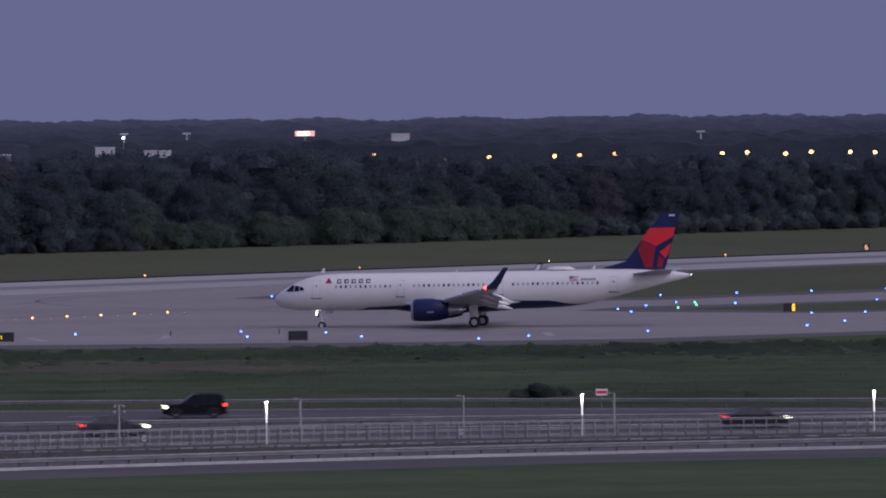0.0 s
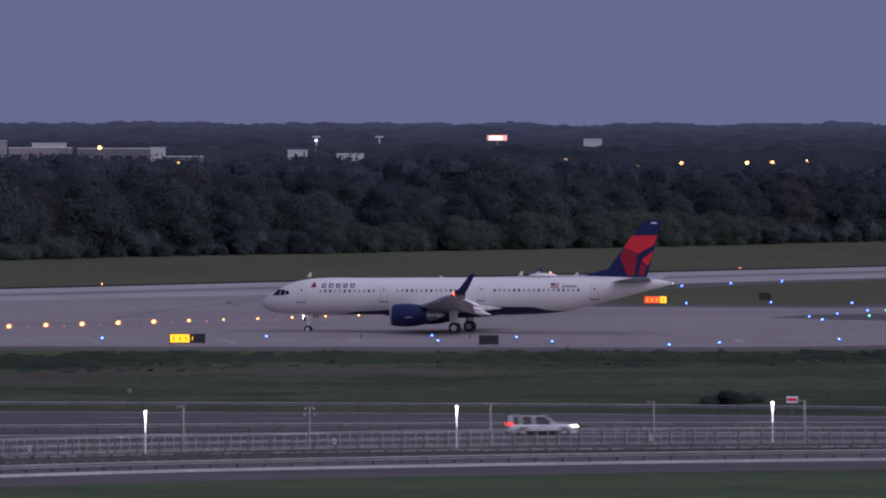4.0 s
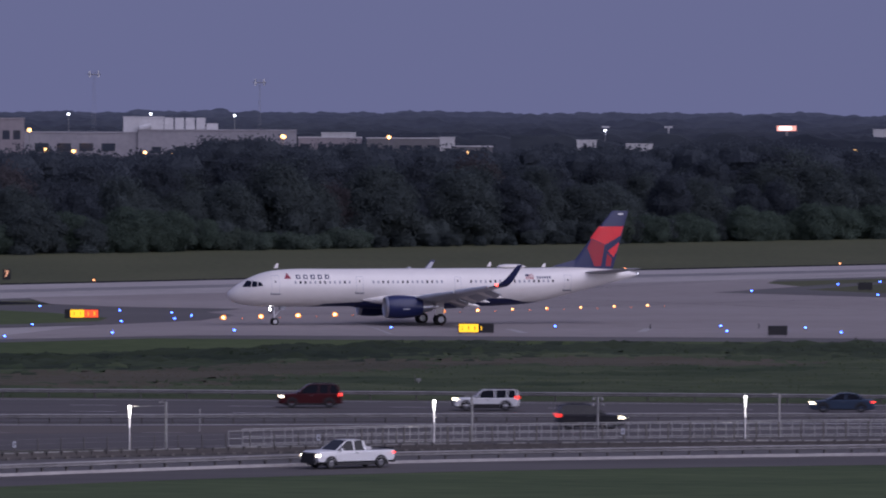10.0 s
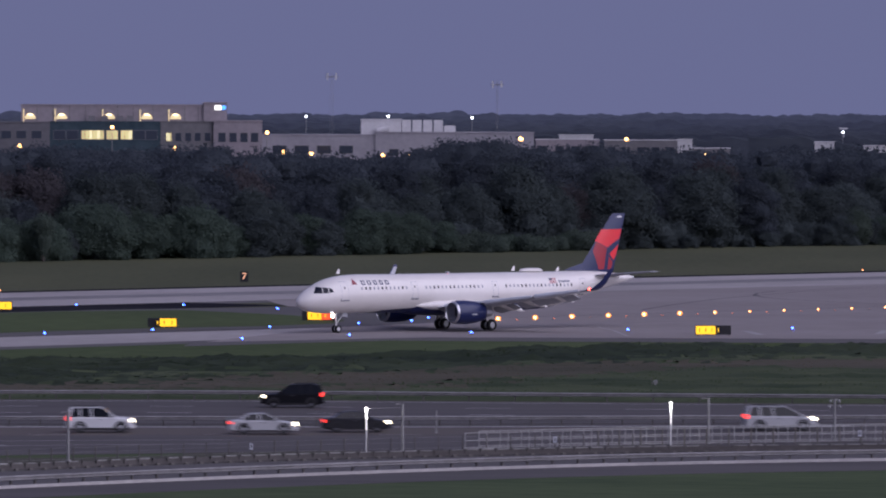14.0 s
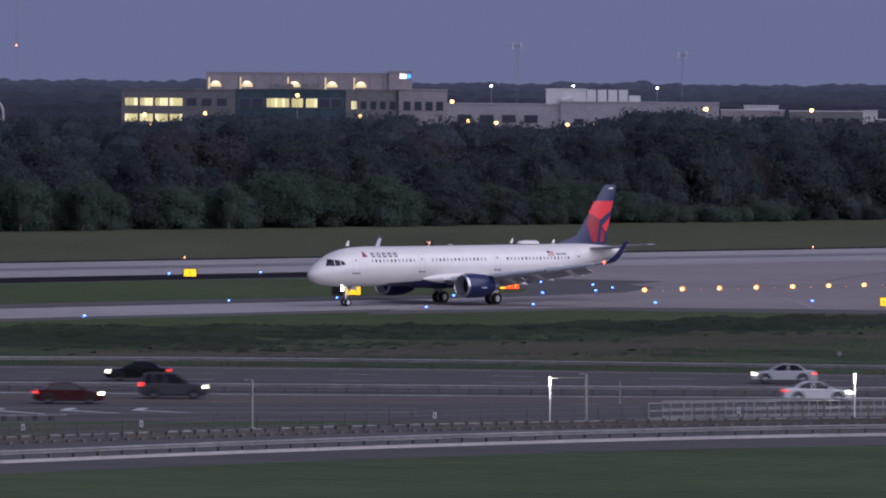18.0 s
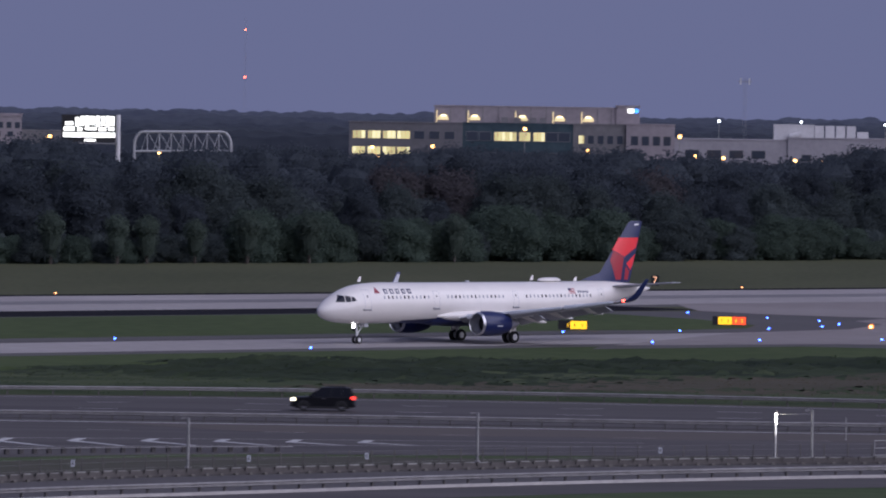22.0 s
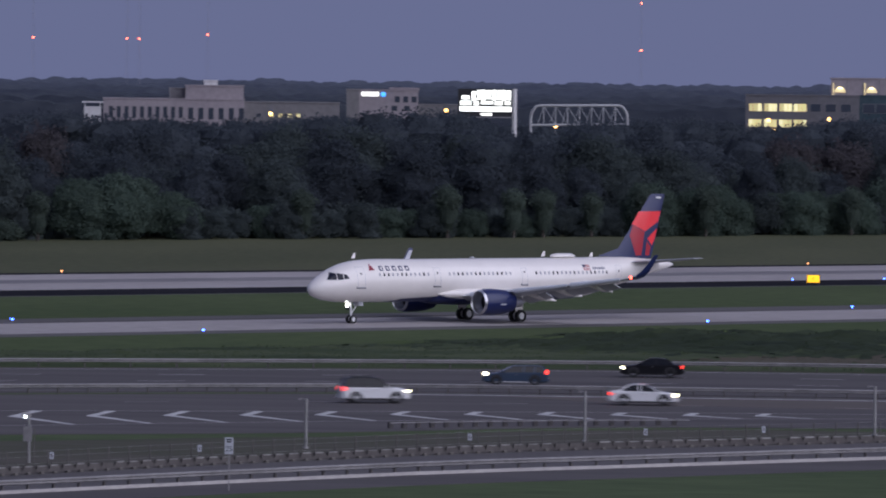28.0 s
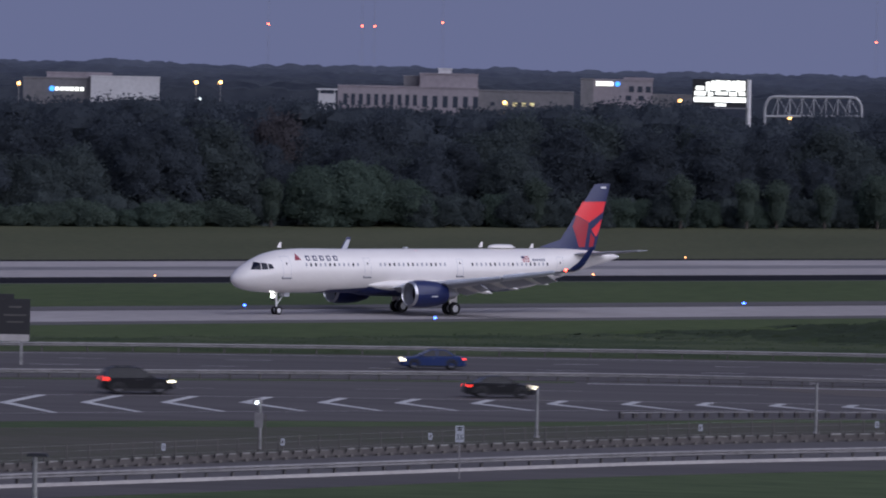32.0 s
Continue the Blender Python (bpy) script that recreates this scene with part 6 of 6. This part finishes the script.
# ---- rough grass between the road and the airfield ----
structure("rough_ground", band(off(FAR_EDGE, 1.6), lambda x: TALL_BAND(x) + 16, 0.012, -220, 220, depth=0.1), M_ROUGH, "uneven unmown grass between road and airfield")
def grass_kind(x, y, shift=0.0):
    """Which grass grows at a place, and how high it stands."""
    wave = 7 * noise.noise(Vector((x * 0.03, y * 0.06, 1.7))) + 5 * noise.noise(Vector((x * 0.11, y * 0.16, 4.1))) + 1.4 * noise.noise(Vector((x * 0.5, y * 0.5, 7.7)))
    far = abs(y + wave - TALL_BAND(x)) / TALL_WIDE(x) + max(0.0, (-42 - x) / 30) + 0.4 * noise.noise(Vector((x * 0.045, y * 0.05, 9.3))) + shift
    arid = abs(y + wave - DRY_BAND(x)) / DRY_WIDE(x) + max(0.0, (-30 - x) / 12, (x - 58) / 10) + 0.4 * noise.noise(Vector((x * 0.06, y * 0.1, 3.3))) + shift
    lump = noise.noise(Vector((x * 0.22, y * 0.22, 2.2))) + 0.5 * noise.noise(Vector((x * 0.7, y * 0.5, 5.5)))
    if far < 0.85:
        return "dark", max(0.02, (1.0 - far) * (0.60 + 0.42 * lump))
    if arid < 0.85:
        return "dry", max(0.02, 0.10 + 0.10 * lump)
    if y > TALL_BAND(x) + 4:
        return "lawn", 0.02
    return "green", max(0.02, 0.22 + 0.26 * lump)


tufts = {k: Form() for k in ("green", "dark", "dry", "lawn")}
rng = random.Random(31)
NX, NY = 300, 84
heights, kinds = {}, {}
for i in range(NX + 1):
    x = -140 + i
    y0, y1 = FAR_EDGE(x) + 2.0, TALL_BAND(x) + 26
    for j in range(NY + 1):
        y = y0 + (y1 - y0) * j / NY
        kind, h = grass_kind(x, y, rng.uniform(-0.36, 0.36))
        edge = min(1.0, j / 3, (NY - j) / 6)
        heights[i, j] = (x + rng.uniform(-0.25, 0.25), y + rng.uniform(-0.3, 0.3), 0.014 + edge * h * rng.uniform(0.9, 1.1))
        kinds[i, j] = kind
seen = {}
for i in range(NX):
    for j in range(NY):
        k = kinds[i, j]
        f, ids = tufts[k], []
        for c in ((i, j), (i + 1, j), (i + 1, j + 1), (i, j + 1)):
            if (k, c) not in seen:
                seen[k, c] = len(f.v)
                f.v.append(heights[c])
            ids.append(seen[k, c])
        f.f.append(tuple(ids))
for i in range(7000):
    x = rng.uniform(-138, 158)
    y = rng.uniform(FAR_EDGE(x) + 2.5, TALL_BAND(x) + 20)
    kind, h = grass_kind(x, y)
    if kind == "lawn":
        continue
    for k in range(3):
        w = rng.uniform(0.04, 0.10)
        bx, by = x + rng.uniform(-0.6, 0.6), y + rng.uniform(-0.6, 0.6)
        q = h * rng.uniform(0.9, 1.3) + 0.06
        tufts[kind].add([(bx - w, by, h * 0.5), (bx + w, by, h * 0.5), (bx + rng.uniform(-0.1, 0.1) + 0.4 * w, by + q * 0.9, q), (bx - 0.4 * w, by + q * 0.9, q * 0.94)], [(0, 1, 2, 3)])
tagged(new("rough_grass", tufts["green"].mesh("rough_grass", M_TUFT, True)), "uneven unmown green grass beside the road", kind="stuff")
tagged(new("tall_grass", tufts["dark"].mesh("tall_grass", M_TALL, True)), "dark green band of tall grass", kind="stuff")
tagged(new("dry_grass", tufts["dry"].mesh("dry_grass", M_REED, True)), "brownish dry grass in patches", kind="stuff")
tagged(new("short_grass", tufts["lawn"].mesh("short_grass", M_ISLE, True)), "short green grass beside the taxiway", kind="stuff")
for x, y, size in ((75.0, 549.0, 0.86), (76.6, 550.2, 0.62), (73.2, 548.7, 0.56), (91.0, 544.0, 0.36)):
    b = copy_thing(BUSHES[1], pose(x, y, 0, 0, 0, x * 40))
    b.scale = (size * 0.7, size * 0.5, size * 0.42)
    tagged(b, "dark low bush behind the far guardrail", group="roadside bushes")


# ---- vehicles ----
M_HEAD = lit("headlight", (1.0, 0.86, 0.60), 8.0)
M_TAIL = lit("tail_light", (1.0, 0.045, 0.03), 2.6)
M_CARGLASS = glass("car_glass", (0.008, 0.009, 0.012), 0.07)
M_CARGLASS.node_tree.nodes["Principled BSDF"].inputs["Specular IOR Level"].default_value = 0.3
M_RIM = plain("alloy_rim", (0.13, 0.13, 0.14), 0.45, 0.2)
PAINTS = {}
for name, c in (("white", (0.66, 0.66, 0.66)), ("silver", (0.46, 0.46, 0.47)), ("black", (0.006, 0.006, 0.008)), ("grey", (0.055, 0.055, 0.062)), ("dark red", (0.052, 0.008, 0.010)), ("blue", (0.018, 0.035, 0.12)), ("blue-grey", (0.036, 0.054, 0.088)), ("charcoal", (0.024, 0.024, 0.028))):
    PAINTS[name] = plain("car_paint_" + name.replace(" ", "_").replace("-", "_"), c, 0.35, 0.0, 0.05, 0.35 if c[1] > 0.2 else 0.0)
    if c[1] < 0.2:
        PAINTS[name].node_tree.nodes["Principled BSDF"].inputs["Specular IOR Level"].default_value = 0.22
TYRE, RIM = wheel_mesh(0.345, 0.23)
RIM.materials[0] = M_RIM
# length, width; side outlines of the lower body and of the cabin; wheel places
SHAPES = {
    "sedan": (4.8, 1.82, [(-2.38, 0.32), (-2.40, 0.70), (-2.32, 0.96), (-1.6, 1.02), (0.95, 0.98), (1.9, 0.86), (2.32, 0.72), (2.40, 0.45), (2.30, 0.24), (-2.25, 0.24)],
              [(-1.75, 0.98), (-1.05, 1.40), (-0.45, 1.47), (0.20, 1.45), (1.20, 0.96)], (-1.38, 1.42)),
    "suv": (4.75, 1.92, [(-2.36, 0.36), (-2.38, 0.85), (-2.30, 1.12), (0.95, 1.10), (2.0, 1.02), (2.34, 0.86), (2.38, 0.5), (2.28, 0.3), (-2.25, 0.3)],
            [(-2.28, 1.08), (-2.05, 1.68), (-1.7, 1.78), (0.15, 1.76), (1.10, 1.08)], (-1.42, 1.42)),
    "estate": (4.85, 1.84, [(-2.40, 0.32), (-2.42, 0.72), (-2.36, 0.98), (-1.6, 1.0), (0.95, 0.97), (1.9, 0.86), (2.34, 0.72), (2.42, 0.45), (2.32, 0.24), (-2.28, 0.24)],
               [(-2.34, 0.96), (-2.05, 1.36), (-1.6, 1.46), (0.20, 1.45), (1.25, 0.95)], (-1.40, 1.44)),
    "minivan": (5.1, 1.98, [(-2.52, 0.32), (-2.55, 0.8), (-2.46, 1.08), (1.2, 1.05), (2.2, 0.90), (2.5, 0.72), (2.55, 0.42), (2.4, 0.25), (-2.4, 0.25)],
                [(-2.48, 1.04), (-2.25, 1.62), (-1.9, 1.74), (0.35, 1.72), (1.75, 1.00)], (-1.5, 1.55)),
    "boxy": (4.9, 1.95, [(-2.42, 0.36), (-2.45, 0.78), (-2.40, 1.00), (1.0, 0.98), (2.2, 0.93), (2.42, 0.82), (2.45, 0.46), (2.35, 0.30), (-2.3, 0.30)],
             [(-2.40, 0.97), (-2.32, 1.48), (-2.1, 1.58), (0.25, 1.56), (0.95, 0.97)], (-1.45, 1.5)),
    "van": (6.1, 2.0, [(-3.0, 0.38), (-3.03, 1.0), (-3.0, 1.45), (1.4, 1.40), (2.4, 1.18), (2.95, 0.98), (3.03, 0.5), (2.9, 0.32), (-2.9, 0.32)],
            [(-2.99, 1.40), (-2.93, 2.25), (-2.7, 2.38), (0.9, 2.36), (2.05, 1.32)], (-1.95, 1.95)),
    "pickup": (5.9, 2.0, [(-2.92, 0.55), (-2.95, 0.95), (-2.92, 1.12), (-0.62, 1.13), (1.25, 1.16), (2.6, 1.12), (2.88, 1.02), (2.95, 0.62), (2.8, 0.42), (-2.8, 0.45)],
               [(-0.78, 1.12), (-0.70, 1.60), (-0.50, 1.76), (0.60, 1.75), (1.48, 1.13)], (-1.85, 1.85)),
}


def vehicle(kind, paint, label):
    upper = PAINTS["black" if "dark roof" in label else paint]
    length, width, body, cabin, axles = SHAPES[kind]
    material = PAINTS[paint]
    car = thing("pickup_truck" if kind == "pickup" else "van" if kind == "van" else "car", pose(0, -100, -20), label, "pickup" if kind == "pickup" else "van" if kind == "van" else "car", "vehicles on the road")
    hw = width / 2
    cx, cz = 0, 0.6
    slices = [[(cx + (x - cx) * k, y, cz + (z - cz) * q) for x, z in body] for y, k, q in ((-hw, 0.965, 0.80), (-hw + 0.07, 0.99, 0.95), (-hw + 0.2, 1, 1), (hw - 0.2, 1, 1), (hw - 0.07, 0.99, 0.95), (hw, 0.965, 0.80))]
    part("body", Form().loft(slices), material, car, smooth=True)
    z0, z1 = min(z for _, z in cabin), max(z for _, z in cabin)
    def half(z):
        return hw - 0.07 - (0.24 if kind != "van" else 0.14) * (z - z0) / (z1 - z0)
    part("glasshouse", Form().loft([[(x, -half(z), z) for x, z in cabin], [(x, half(z), z) for x, z in cabin]]), M_CARGLASS, car, "dark tinted windows")
    top = [(x, z) for x, z in cabin if z > z1 - 0.22]
    ring = [[(x, s * (half(z) + 0.012), z - d) for x, z in top] for s, d in ((-1, 0.05), (-1, -0.012))] + [[(x, s * (half(z) + 0.012), z - d) for x, z in top] for s, d in ((1, -0.012), (1, 0.05))]
    part("roof", Form().loft(ring, close=False), upper, car, smooth=True)
    bx0, bx1 = cabin[0][0], cabin[-1][0]
    tx0, tx1 = top[0][0], top[-1][0]
    marks = [(bx0 + 0.05, tx0 + 0.05, 0.16), (bx1 - 0.02, tx1, 0.10)]
    span = tx1 - tx0
    marks += [(tx0 + span * 0.62, tx0 + span * 0.6, 0.10)] if kind in ("sedan", "pickup") else [(tx0 + span * 0.66, tx0 + span * 0.64, 0.10), (tx0 + span * 0.30, tx0 + span * 0.28, 0.10)]
    if kind == "van":
        marks = [(bx0 + 0.12, tx0 + 0.1, 0.34), (bx1 - 0.02, tx1, 0.12), (tx0 + span * 0.72, tx0 + span * 0.70, 0.42)]
    for s in (-1, 1):
        part("sill_trim", Form().box(0, s * (hw - (0.015 if kind in ("van", "boxy") else 0.03)), 0.24 if kind != "van" else 0.56, axles[1] - axles[0] - 0.9, 0.05, {"van": 0.22, "boxy": 0.28}.get(kind, 0.16)), *((PAINTS["silver"], car, "pale sill") if "pale sills" in label else (M_BLACK, car, "black plastic sill")))
        for xb, xt, w in marks:
            p = Form()
            yb, yt = s * (half(z0) + 0.012), s * (half(z1 - 0.08) + 0.012)
            p.add([(xb - w / 2, yb, z0), (xb + w / 2, yb, z0), (xt + w / 2, yt, z1 - 0.05), (xt - w / 2, yt, z1 - 0.05), (xb - w / 2, yb - s * 0.05, z0), (xb + w / 2, yb - s * 0.05, z0), (xt + w / 2, yt - s * 0.05, z1 - 0.05), (xt - w / 2, yt - s * 0.05, z1 - 0.05)],
                  [(0, 1, 2, 3), (7, 6, 5, 4), (0, 4, 5, 1), (1, 5, 6, 2), (2, 6, 7, 3), (3, 7, 4, 0)])
            part("pillar", p, upper, car)
        part("wing_mirror", Form().box(bx1 - 0.35, s * (hw + 0.06), z0 + 0.02, 0.16, 0.2, 0.15, 0, 0.85), material, car)
        hz = 0.72 if kind == "sedan" else 0.86
        part("headlight", Form().box(length / 2 - 0.20, s * (hw - 0.14), hz - 0.09, 0.29, 0.28, 0.15, -0.35 * s, 0.9), M_HEAD, car, "glowing headlight")
        part("tail_light", Form().box(-length / 2 + 0.15, s * (hw - 0.12), hz + 0.02, 0.24, 0.24, 0.15 if kind in ("sedan", "pickup") else 0.24, 0.25 * s, 0.9), M_TAIL, car, "glowing red tail light")
        part("door_handle", Form().box(-0.05, s * (hw - 0.005), z0 - 0.16, 0.2, 0.04, 0.04), M_RIM, car)
        for ax in axles:
            wh = part("wheel", TYRE, None, car, at=pose(ax, s * (hw - 0.10), 0.345))
            part("rim", RIM, None, wh)
            arch = Form().loft([[(ax + r * math.cos(a), s * (hw - 0.02 + 0.02 * q), 0.36 + r * math.sin(a)) for a in np.linspace(0.0, math.pi, 9)] for r, q in ((0.34, 1.6), (0.46, 1.6))], close=False)
            part("wheel_arch", arch, M_BLACK, car)
    for x in (length / 2 - 0.02, -length / 2 + 0.02):
        part("bumper", Form().box(x, 0, 0.33, 0.14, width * 0.86, 0.2, 0, 0.94), M_BLACK if kind in ("boxy", "pickup") else material, car)
    part("grille", Form().box(length / 2 - 0.02, 0, 0.52, 0.10, width * (0.74 if kind == "pickup" else 0.5), 0.5 if kind == "pickup" else 0.2), M_BLACK, car)
    part("underbody", Form().box(0, 0, 0.2, length * 0.86, width * 0.8, 0.14), M_BLACK, car)
    if kind == "pickup":
        part("load_bed", Form().box(-1.8, 0, 1.0, 2.1, 1.6, 0.16), M_BLACK, car)
        part("tool_box", Form().box(-1.0, 0, 1.05, 0.5, 1.6, 0.28), M_WALL_WHITE, car)
        part("tail_gate", Form().box(-2.93, 0, 0.6, 0.1, 1.7, 0.62), M_BLACK, car)
    if kind == "van":
        part("high_roof", Form().loft([[(x, s * (half(z) + 0.015), z) for x, z in ((-2.95, 1.98), (-2.93, 2.25), (-2.7, 2.39), (0.9, 2.37), (1.3, 1.98))] for s in (-1, 1)]), material, car, "white high roof")
    if kind in ("suv", "boxy", "minivan"):
        for s in (-1, 1):
            part("roof_rail", Form().tube((tx0 + 0.3, s * 0.62, z1 + 0.05), (tx1 - 0.3, s * 0.62, z1 + 0.05), 0.025, n=6), M_BLACK, car)
    return car


# kind, paint, label, lane (m: from the median line, f: from the far edge), metres off it, place at 0 s, speed along x
TRAFFIC = [
    ("suv", "black", "black sport utility car with lit lamps", "f", -18, 45.1, -21.98), ("sedan", "grey", "dark grey hatchback car with lit lamps", "m", -7, 36.9, 20.78),
    ("sedan", "charcoal", "dark grey saloon car with lit lamps", "m", -7, 82.9, 20.0), ("sedan", "silver", "silver saloon car with lit lamps", "m", -7, 9.6, 20.27),
    ("boxy", "white", "white boxy utility car with lit lamps", "m", -7, -24.6, 19.61), ("sedan", "charcoal", "dark grey saloon car with lit lamps", "m", -9, -139.2, 23.55),
    ("suv", "charcoal", "dark sport utility car with lit lamps", "m", -8, -167.6, 20.42), ("suv", "dark red", "dark red compact car with lit lamps", "f", -12, 245.9, -22.78),
    ("boxy", "white", "white boxy utility car with lit lamps", "f", -17, 260.6, -22.95), ("sedan", "blue-grey", "blue-grey saloon car with lit lamps", "f", -19, 310.6, -25.30),
    ("minivan", "silver", "silver minivan with lit lamps", "m", -6.5, -260.6, 21.0), ("suv", "black", "black sport utility car with lit lamps", "f", -9, 349.7, -25.06),
    ("sedan", "charcoal", "dark grey saloon car with lit lamps", "m", -8, -285.7, 20.65), ("sedan", "silver", "silver saloon car with lit lamps", "m", -11, -325.8, 23.05),
    ("suv", "white", "white sport utility car with lit lamps", "m", -8, -309.2, 21.05), ("sedan", "white", "white saloon car with lit lamps", "m", -7, -369.8, 21.82),
    ("sedan", "black", "black saloon car with lit lamps", "f", -22, 396.6, -23.49), ("sedan", "dark red", "dark red saloon car with lit lamps", "m", -15, -394.9, 20.32),
    ("suv", "grey", "dark grey estate car with lit lamps", "m", -6.5, -431.1, 22.71), ("sedan", "silver", "silver saloon car with lit lamps", "f", -17, 446.7, -23.60),
    ("suv", "black", "black sport utility car with lit lamps", "f", -19, 473.7, -22.87), ("van", "white", "white passenger van with dark windows", "f", -22, 642.9, -28.29),
    ("suv", "white", "white sport utility car with dark roof", "m", -10.5, -645.5, 21.22), ("sedan", "white", "white saloon car with lit lamps", "m", -10.5, -594.7, 20.07),
    ("estate", "blue-grey", "dark blue-grey estate car with pale sills", "f", -25, 570.7, -21.96), ("sedan", "black", "black saloon car with lit lamps", "f", -8, 585.8, -22.18),
    ("sedan", "white", "white saloon car with lit lamps", "m", -10, -778.2, 24.31), ("sedan", "blue", "dark blue saloon car with lit lamps", "f", -22.5, 661.2, -22.77),
    ("sedan", "black", "black saloon car with lit lamps", "m", -20, -712.7, 20.48), ("suv", "black", "tall black utility car with lit lamps", "m", -19.5, -721.0, 20.0)]
CARS = [(vehicle(kind, paint, label), LANE_MEDIAN if lane_of == "m" else LANE_FAR, d, x0, v) for kind, paint, label, lane_of, d, x0, v in TRAFFIC]
PICKUP = vehicle("pickup", "white", "white crew-cab pickup with a tool box")


def drive():
    def on(c, d, x, v):
        s = c(x + 1) - c(x - 1)
        return pose(x, c(x) + d, 0.04, 0, 0, math.degrees(math.atan2(s * (1 if v > 0 else -1), 2 if v > 0 else -2)))
    for car, c, d, x0, v in CARS:
        walk(car, [(t, on(c, d, x0 + v * t, v)) for t in range(33)])
    way = [(0, 143.5), (1, 130.8), (2, 118.1), (3, 105.4), (4, 92.7), (5, 80.0), (6, 67.2), (7, 54.6), (8, 42.0), (9, 29.6), (10, 17.4), (11, 5.5), (12, -5.6), (13, -16.0), (14, -26.0), (20, -82), (32, -190)]
    walk(PICKUP, [(t, on(LANE_NEAR, -6.3, x, -1)) for t, x in way])
# seconds, place of the main gear, and the turn of the nose from west in degrees
TAXI = [
    (0, 94.43, 740.49, 13.77), (0.5, 91.76, 741.05, 14.98), (1, 89.06, 741.61, 16.68), (1.5, 86.36, 742.15, 18.94),
    (2, 83.64, 742.68, 20.97), (2.5, 80.87, 742.74, 20.53), (3, 78.06, 742.76, 19.66), (3.5, 75.24, 742.74, 18.77),
    (4, 72.43, 742.65, 17.61), (4.5, 69.61, 742.49, 16.49), (5, 66.77, 742.26, 15.49), (5.5, 63.94, 741.96, 14.52),
    (6, 61.07, 741.58, 13.28), (6.5, 58.23, 741.46, 11.67), (7, 55.35, 741.23, 9.56), (7.5, 52.46, 740.91, 6.59),
    (8, 49.53, 740.48, 2.98), (8.5, 46.61, 739.92, -0.42), (9, 43.68, 739.25, -4.11), (9.5, 40.76, 738.03, -7.88),
    (10, 37.89, 736.70, -11.74), (10.5, 35.05, 735.24, -15.41), (11, 32.23, 733.65, -19.11), (11.5, 29.46, 731.94, -22.71),
    (12, 26.72, 730.12, -26.34), (12.5, 24.03, 728.68, -29.41), (13, 21.39, 727.13, -32.28), (13.5, 18.81, 725.48, -35.12),
    (14, 16.29, 723.72, -37.75), (14.5, 13.85, 722.05, -39.83), (15, 11.45, 720.27, -41.38), (15.5, 9.08, 718.43, -42.53),
    (16, 6.74, 716.51, -43.40), (16.5, 4.41, 714.52, -44.04), (17, 2.07, 712.48, -44.50), (17.5, -0.24, 710.21, -44.72),
    (18, -2.53, 707.88, -44.85), (18.5, -4.90, 705.50, -44.87), (19, -7.33, 703.06, -45.01), (19.5, -9.82, 700.57, -45.07),
    (20, -12.37, 698.03, -45.15), (20.5, -14.96, 695.44, -45.30), (21, -17.59, 692.81, -45.41), (21.5, -20.26, 690.15, -45.45),
    (22, -22.99, 687.46, -45.40), (22.5, -25.75, 684.73, -45.48), (23, -28.56, 681.98, -45.44), (23.5, -31.39, 679.21, -45.37),
    (24, -34.25, 676.43, -45.22), (24.5, -37.14, 673.62, -45.11), (25, -40.08, 670.79, -45.07), (25.5, -43.06, 667.95, -45.10),
    (26, -46.09, 665.09, -45.07), (26.5, -49.14, 662.21, -45.10), (27, -52.21, 659.32, -45.23), (27.5, -55.29, 656.42, -45.39),
    (28, -58.37, 653.50, -45.45), (28.5, -61.47, 650.56, -45.75), (29, -64.59, 647.61, -45.87), (29.5, -67.70, 644.65, -45.96),
    (30, -70.82, 641.67, -45.95), (30.5, -73.94, 638.69, -45.86), (31, -77.06, 635.70, -45.95), (31.5, -80.22, 632.69, -46.01),
    (32, -83.39, 629.68, -46.03),
]


# ---- what moves ----
def motions():
    # the pavement falls a little towards the nose where the plane comes from
    def plane_pose(t, x, y, turn):
        return pose(x, y, 0.03, 0.4, 0.6 * min(1.0, max(0.0, (11 - t) / 4)), 180 - turn)
    walk(plane, [(t, plane_pose(t, x, y, a)) for t, x, y, a in TAXI])
    # wheels roll with the way that the plane has gone
    steps = [0.1 * i for i in range(321)]
    ts = [r[0] for r in TAXI]
    gone = [0.0]
    for a, b in zip(TAXI, TAXI[1:]):
        gone.append(gone[-1] + math.hypot(b[1] - a[1], b[2] - a[2]))
    for wh, r, x, y in PLANE_WHEELS:
        walk(wh, [(t, pose(x, y, r) @ Matrix.Rotation(float(np.interp(t, ts, gone)) / r, 4, "Y")) for t in steps])
    # the beacons flash every 1.0909 s, first 1.0 s after the start
    for lamp, x, inside, outside in BEACONS:
        rows, t = [(0.0, pose(x, 0, inside))], 1.0
        while t < 31.8:
            rows += [(t + d, pose(x, 0, outside if abs(d) < 0.07 else inside)) for d in (-0.13, -0.105, -0.08, -0.06, -0.035, 0.035, 0.06, 0.08, 0.105, 0.13)]
            t += 12.0 / 11.0
        walk(lamp, rows + [(32.0, pose(x, 0, inside))])
    # the guard lights shine in turn, one set on the even and one on the odd seconds, and sink into their seats between
    for lamp, odd in GUARD_LIGHTS:
        rows = [(0.0, pose(0, 0, -0.45 if odd else 0.22))]
        for c in range(33):
            if c % 2 == odd:
                rows += [(c + d, pose(0, 0, z)) for d, z in ((-0.44, -0.45), (-0.34, 0.10), (-0.2, 0.22), (0.2, 0.22), (0.34, 0.10), (0.44, -0.45)) if 0 < c + d < 32]
        walk(lamp, rows + [(32.0, pose(0, 0, -0.45 if odd else 0.22))])
    drive()


motions()
